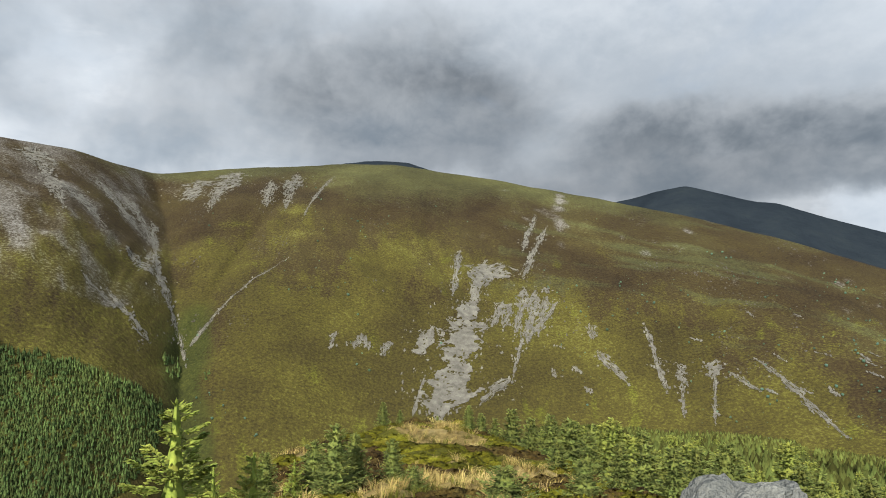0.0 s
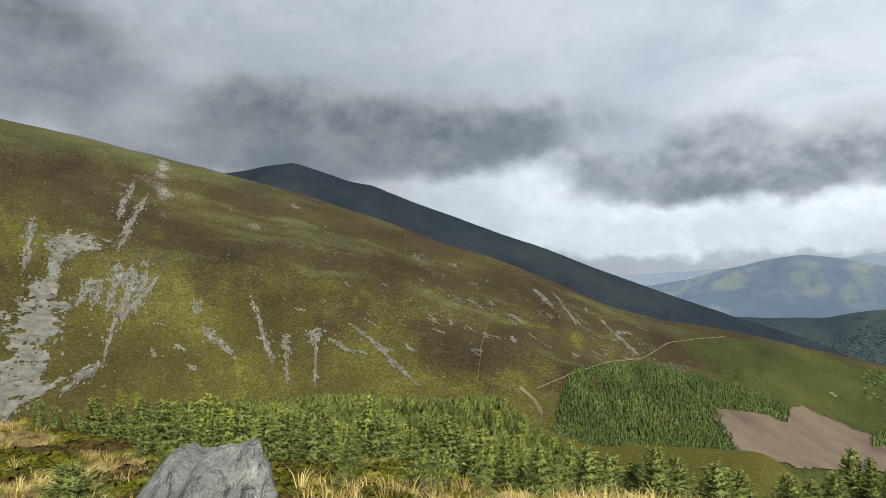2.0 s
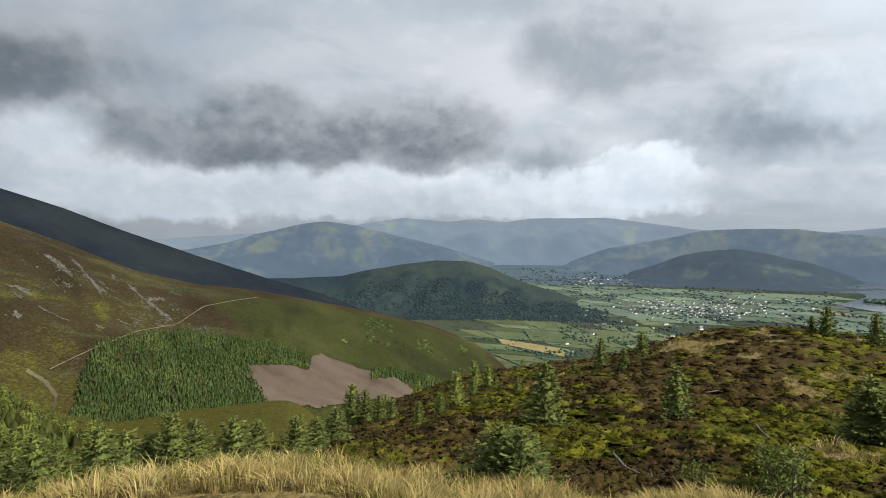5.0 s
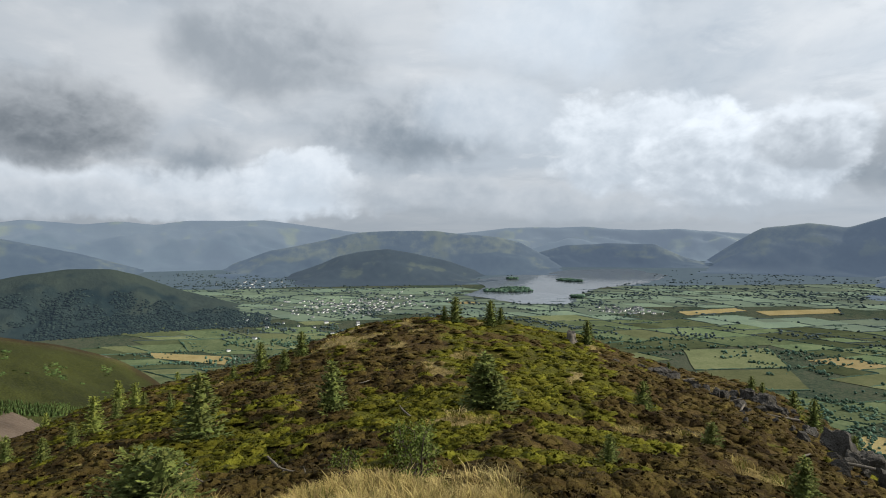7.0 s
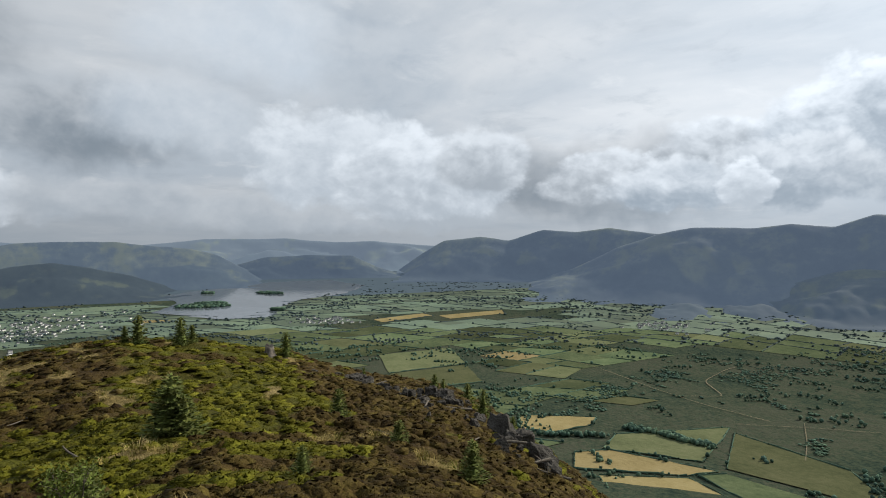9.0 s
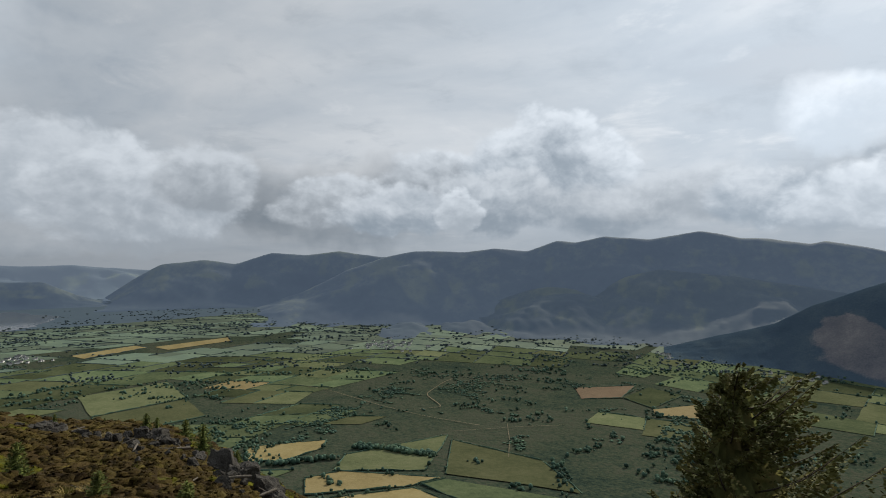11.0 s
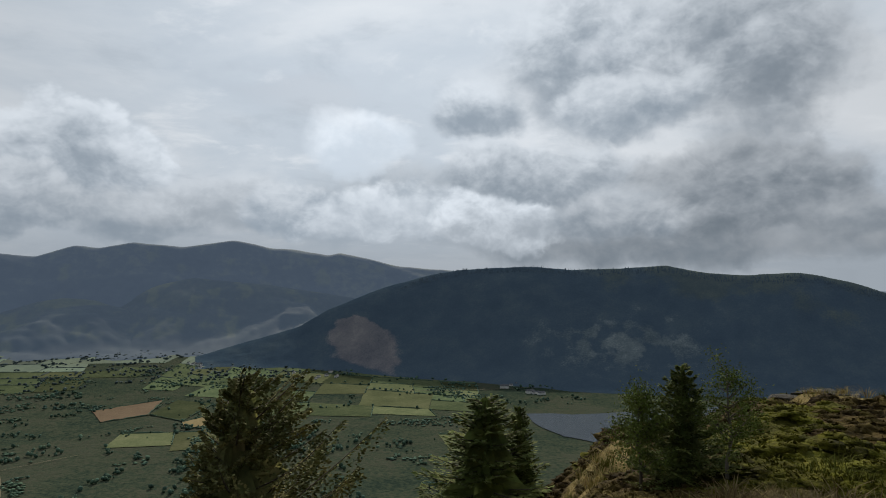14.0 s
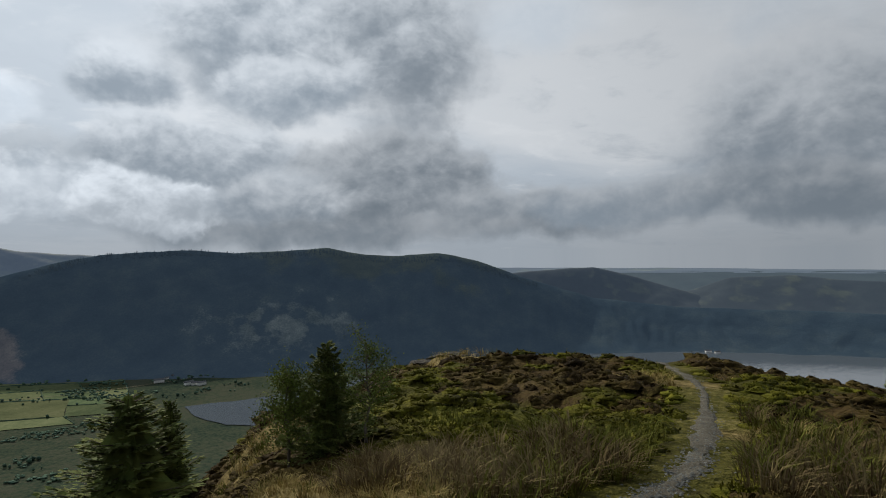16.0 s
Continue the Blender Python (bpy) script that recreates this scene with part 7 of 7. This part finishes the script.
# ---- the beaten path, the gravel and the stones ----
def trail():
    pts = np.array(TRAIL)
    t = np.linspace(0, len(pts) - 1, 150)
    line = np.stack([np.interp(t, np.arange(len(pts)), pts[:, c]) for c in range(2)], 1)
    for _ in range(12):
        line[1:-1] = (line[:-2] + 2 * line[1:-1] + line[2:]) / 4
    d = np.gradient(line, axis=0)
    n = np.stack([-d[:, 1], d[:, 0]], 1)
    n /= np.linalg.norm(n, axis=1)[:, None]
    c = np.linspace(-1, 1, 9)
    k = np.arange(150.0)
    w = np.clip(0.14 + 0.16 * fbm(k / 11.0, 0 * k, 5, 4), 0.035, 0.3)
    left, right = (w * np.clip(1 + 1.1 * fbm(k / 2.2, 0 * k + q, 5, 3), 0.3, 1.9) for q in (7, 19))
    p = line[:, None] + n[:, None] * (c[None] * np.where(c[None] < 0, left[:, None], right[:, None]))[..., None]
    z = height(p[..., 0], p[..., 1]) + 0.022 - 0.045 * np.abs(c[None]) ** 3 + 0.012 * fbm(p[..., 0] * 6, p[..., 1] * 6, 9, 3)
    co = np.concatenate([p, z[..., None]], -1).reshape(-1, 3)
    f = grid_faces(150, 9)
    setting("path", mesh_of("path", co, f, DIRT_TRAIL, True), "narrow trodden gravel path through the grass", "path")
    # loose pebbles on it and trodden out to its sides
    rng = np.random.default_rng(58)
    m = 2600
    at = rng.integers(0, 150, m)
    q = line[at] + rng.normal(0, 0.03, (m, 2)) + n[at] * (rng.normal(0, 0.6, m) * w[at])[:, None]
    s = rng.uniform(0.006, 0.020, m)
    ring = np.array([(1, 0, 0), (0.3, 0.9, 0.1), (-0.8, 0.6, 0), (-0.9, -0.5, 0.1), (0.4, -1, 0), (0.1, 0.1, 0.75)])
    turn = rng.uniform(0, 6.28, m)[:, None]
    cs, sn = np.cos(turn), np.sin(turn)
    co = np.stack([ring[:, 0] * cs - ring[:, 1] * sn, ring[:, 0] * sn + ring[:, 1] * cs, np.repeat(ring[None, :, 2], m, 0)], -1) * s[:, None, None] * rng.uniform(0.7, 1.3, (m, 6, 1))
    co += np.concatenate([q, (height(q[:, 0], q[:, 1]) + 0.016)[:, None]], 1)[:, None]
    f = np.array([(i, (i + 1) % 5, 5) for i in range(5)])
    f = (f[None] + 6 * np.arange(m)[:, None, None]).reshape(-1, 3)
    tagged(new("pebbles", mesh_of("pebbles", co.reshape(-1, 3), f, STONE)), "small grey pebbles scattered along the trodden path", "pebbles", kind="stuff")


trail()


def gravel():
    """Bare gravel on the top of the hill."""
    a, q = np.meshgrid(np.linspace(0, 2 * np.pi, 73)[:-1], np.linspace(0.02, 1, 26), indexing="ij")
    rim = 1 + 0.4 * fbm(np.cos(a) * 3 + 3, np.sin(a) * 3, 4, 5)
    x0, y0 = polar(45, 3.1)
    u, v = q * rim * np.cos(a) * 2.9, q * rim * np.sin(a) * 2.7
    t = radians(-44)
    x, y = x0 + u * math.cos(t) - v * math.sin(t), y0 + u * math.sin(t) + v * math.cos(t)
    z = height(x, y) + 0.025 - 0.05 * q ** 4 + 0.02 * fbm(x * 5, y * 5, 8, 4)
    setting("gravel", mesh_of("gravel", np.stack([x, y, z], -1).reshape(-1, 3), grid_faces(72, 26, True), TRACK, True), "grey bare gravel on the hilltop", "ground")


gravel()


def rock_mesh(name, size, seed, mat, cuts=5, rough=0.16, sub=3):
    """A broken stone: a rounded block, sliced by flat faces and roughened."""
    rng = np.random.default_rng(seed)
    bm = bmesh.new()
    bmesh.ops.create_cube(bm, size=1)
    bmesh.ops.subdivide_edges(bm, edges=bm.edges[:], cuts=2 ** sub - 1, use_grid_fill=True)
    planes = []
    for _ in range(cuts):
        n = rng.normal(size=3)
        n /= np.linalg.norm(n)
        planes.append((Vector(n), rng.uniform(0.34, 0.5)))
    off = Vector(rng.uniform(-9, 9, 3))
    for v in bm.verts:
        p = v.co.copy()
        p = p.lerp(p.normalized() * 0.62, 0.25)
        for n, d in planes:
            k = p.dot(n) - d
            if k > 0:
                p -= n * k
        s = noise.fractal(p * 2.6 + off, 0.9, 2.1, 4) * rough
        v.co = Vector((p.x * size[0], p.y * size[1], p.z * size[2])) * (1 + 0.35 * s) + Vector((s * 0.12 * size[0], 0, 0))
    me = bpy.data.meshes.new(name)
    bm.to_mesh(me)
    bm.free()
    me.materials.append(mat)
    return me


def summit_stone():
    """The tall slate block set upright on the top."""
    x, y = 0.474, 1.565
    bm = bmesh.new()
    bmesh.ops.create_cube(bm, size=1)
    bmesh.ops.subdivide_edges(bm, edges=bm.edges[:], cuts=23, use_grid_fill=True)
    z0 = float(height(x, y))
    planes = [((0.86, 0.1, 0.42), 0.185), ((-0.80, -0.1, 0.58), 0.125), ((0.1, -0.92, 0.18), 0.15), ((-0.2, 0.9, 0.35), 0.16), ((-0.45, -0.8, 0.25), 0.165), ((0.8, -0.5, 0.1), 0.20), ((-0.30, 0.05, 0.95), 0.205), ((0.5, -0.75, 0.42), 0.155)]
    for v in bm.verts:
        p = v.co.copy()
        h = p.z + 0.5
        w = 0.27 + 0.11 * (1 - h) + (0.05 if h < 0.9 else 0)
        q = Vector((p.x * w * 1.65, p.y * w * 1.4, (h - 0.86) * 1.42))
        for n, d in planes:
            n = Vector(n).normalized()
            k = q.dot(n) - d
            if k > 0 and q.z > -0.35:
                q -= n * k
        s = noise.fractal(q * 9 + Vector((3, 1, 7)), 0.8, 2.2, 5)
        step = noise.noise(Vector((q.x * 3, q.y * 3, q.z * 22)))
        q += Vector((0.5, 0.3, 1.0)) * 0.035 * noise.noise(q * 5.5) * (1 if q.z > -0.4 else 0)
        crown = min(1.0, max(0.0, (q.z - 0.02) / 0.1))
        q.z += crown * (0.10 * abs(noise.noise(Vector((q.x * 9 + 2, q.y * 9, 4.0)))) - 0.02)
        q.x += 0.05 * crown
        q += Vector((p.x, p.y, 0.35 * p.z)) * (0.04 * s + 0.026 * step)
        v.co = q
    top = max(v.co.z for v in bm.verts)
    me = bpy.data.meshes.new("summit_stone")
    bm.to_mesh(me)
    bm.free()
    me.materials.append(STONE)
    ob = tagged(new("summit_stone", me), "upright rough grey slate stone on the hilltop gravel", "stone")
    low = min(v.co.z for v in me.vertices)
    ob.matrix_basis = pose(x, y, 1.285 - top, 0, 0, -18)
    return ob


summit_stone()


def rocks():
    rng = random.Random(6)
    group = "rocks on the knoll"
    for az, r, s, flat in ((123.6, 52, 1.5, 1.0), (124.6, 50, 1.8, 1.2), (125.4, 48, 1.3, 0.9), (124.2, 47, 1.1, 0.8), (131.3, 47, 1.5, 1.3), (132.4, 45, 1.9, 1.5), (133.4, 43, 1.3, 1.1), (137.8, 37, 2.0, 1.7), (139.4, 35, 1.7, 1.6), (141.2, 33, 1.8, 1.4),
                          (120.8, 54, 0.7, 0.6), (121.8, 56, 0.6, 0.5), (122.9, 55, 0.8, 0.6), (127.0, 50, 0.6, 0.5), (126.2, 42, 0.5, 0.4), (92.5, 30, 0.4, 0.3), (128.5, 44, 0.7, 0.6)):
        me = rock_mesh("rock", (s * 0.8, s * 0.8 * rng.uniform(0.7, 1.1), s * flat * 0.7), rng.randint(0, 999), CRAG, 7, 0.55, 4)
        ob = tagged(new("rock", me), "grey lichened rock breaking out of the heather", "rock", group)
        x, y = polar(az, r)
        ob.matrix_basis = pose(x, y, float(height(x, y)) - 0.02 * s * flat, rng.uniform(-15, 15), rng.uniform(-15, 15), rng.uniform(0, 360))
    # broken crags down the steep side of the knoll
    for i in range(64):
        u = rng.random()
        az, r, s = 124.5 + 17 * u + rng.gauss(0, 1.6), 53 - 22 * u + rng.gauss(0, 3.5), rng.uniform(0.4, 1.4)
        me = rock_mesh("rock", (s * rng.uniform(0.5, 0.9), s * 0.5, s * rng.uniform(0.6, 1.2)), rng.randint(0, 999), CRAG, 7, 0.5, 3)
        ob = tagged(new("rock", me), "grey lichened rock breaking out of the heather", "rock", group)
        x, y = polar(az, r)
        ob.matrix_basis = pose(x, y, float(height(x, y)) - 0.10 * s, rng.uniform(-25, 25), rng.uniform(-25, 25), rng.uniform(0, 360))
    for az, r, s in ((226.0, 24.3, 0.9), (227.4, 24.6, 1.1), (228.6, 24.2, 0.8), (229.8, 24.5, 0.7), (225.2, 24.6, 0.7)):
        me = rock_mesh("rock", (s * 1.2, s * 0.7, s * 0.3), rng.randint(0, 999), CRAG, 5, 0.25, 3)
        ob = tagged(new("rock", me), "low weathered rock slab on the grassy rise", "rock", "slabs on the rise")
        x, y = polar(az, r)
        ob.matrix_basis = pose(x, y, float(height(x, y)) - 0.06, rng.uniform(-6, 6), rng.uniform(-6, 6), rng.uniform(0, 360))
    # gravel stones
    proto = [rock_mesh("pebble", (0.09, 0.07, 0.045), 300 + k, TRACK, 4, 0.3, 1) for k in range(4)]
    for i in range(130):
        az, r = rng.uniform(22, 64), rng.uniform(3.3, 5.2)
        x, y = polar(az, r)
        ob = tagged(new("pebble", proto[i % 4]), "loose grey slate pebble on gravel", "pebble", "pebbles on the gravel")
        s = rng.uniform(0.2, 0.8)
        ob.matrix_basis = pose(x, y, float(height(x, y)) + 0.04, rng.uniform(-20, 20), 0, rng.uniform(0, 360)) @ Matrix.Diagonal((s, s, s, 1))


rocks()


def log(length, radius, seed, branches=2):
    rng = np.random.default_rng(seed)
    t = np.linspace(0, 1, 8)
    line = np.stack([(t - 0.5) * length, 0.03 * length * np.sin(3 * t + seed), 0.02 * length * np.cos(4 * t)], 1)
    pieces = [tube(line, radius * (1 - 0.55 * t) * rng.uniform(0.85, 1.15, 8), 7)]
    for k in range(branches):
        b = line[2 + (k * 2) % 5]
        e = b + np.array([rng.uniform(0.05, 0.2), rng.choice([-1, 1]) * rng.uniform(0.08, 0.2), rng.uniform(0.05, 0.2)]) * length
        pieces.append(tube(np.stack([b, (b + e) / 2 + [0, 0, 0.02], e]), [radius * 0.4, radius * 0.3, radius * 0.08], 5))
    v, f = join(pieces)
    return mesh_of("log", v, f, DEADWOOD, True)


def deadwood():
    rng = random.Random(9)
    made = [log(2.2, 0.09, k, k % 3) for k in range(4)]
    for az, r, s, turn in ((91.0, 12.5, 0.55, 20), (92.6, 12.2, 0.35, 70), (85.5, 14, 0.4, 50), (80.6, 16, 0.45, 140), (83.6, 20, 0.5, 30), (76, 14, 0.4, 100), (124.4, 55, 1.1, 40), (125.8, 53, 1.0, 150), (126.6, 50, 0.9, 95),
                           (129.8, 40, 1.0, 60), (130.8, 38, 1.1, 130), (133.8, 40, 1.2, 75), (135.2, 30, 0.7, 110), (138.2, 33, 1.3, 50), (127.2, 27, 0.5, 20), (118.0, 12, 0.35, 150), (102.0, 24, 0.5, 10), (98.5, 33, 0.6, 120), (140.6, 30, 1.2, 80), (142.3, 28, 1.0, 20)):
        x, y = polar(az, r)
        ob = tagged(new("log", made[rng.randint(0, 3)]), "bleached dead branch lying in the heather", "log", "dead wood on the knoll")
        s *= 0.7 if r > 26 else 1.0
        ob.matrix_basis = pose(x, y, float(height(x, y)) + 0.14 * s + 0.003 * r, rng.uniform(-10, 10), rng.uniform(-14, 14), turn) @ Matrix.Diagonal((s, s, s, 1))
    # a cut stump on the knoll
    t = np.linspace(0, 2 * np.pi, 15)[:-1]
    rows = []
    for z, q in ((-0.3, 0.8), (0.0, 0.60), (0.2, 0.44), (0.5, 0.38), (0.8, 0.36), (0.74, 0.0)):
        rows.append(np.stack([q * np.cos(t) * (1 + 0.12 * np.sin(3 * t)), q * np.sin(t) * (1 + 0.1 * np.cos(5 * t)), np.full_like(t, z) + (0.14 * np.cos(t) + 0.09 * np.sin(5 * t + 1) if z == 0.8 else 0)], 1))
    v = np.stack(rows, 1).reshape(-1, 3)
    ob = tagged(new("tree_stump"), "grey weathered cut tree stump on the knoll", "stump")
    part("stump", mesh_of("stump", v, grid_faces(14, 6, True), DEADWOOD, True), ob)
    x, y = polar(117.0, 55.5)
    ob.matrix_basis = pose(x, y, float(height(x, y)))


deadwood()
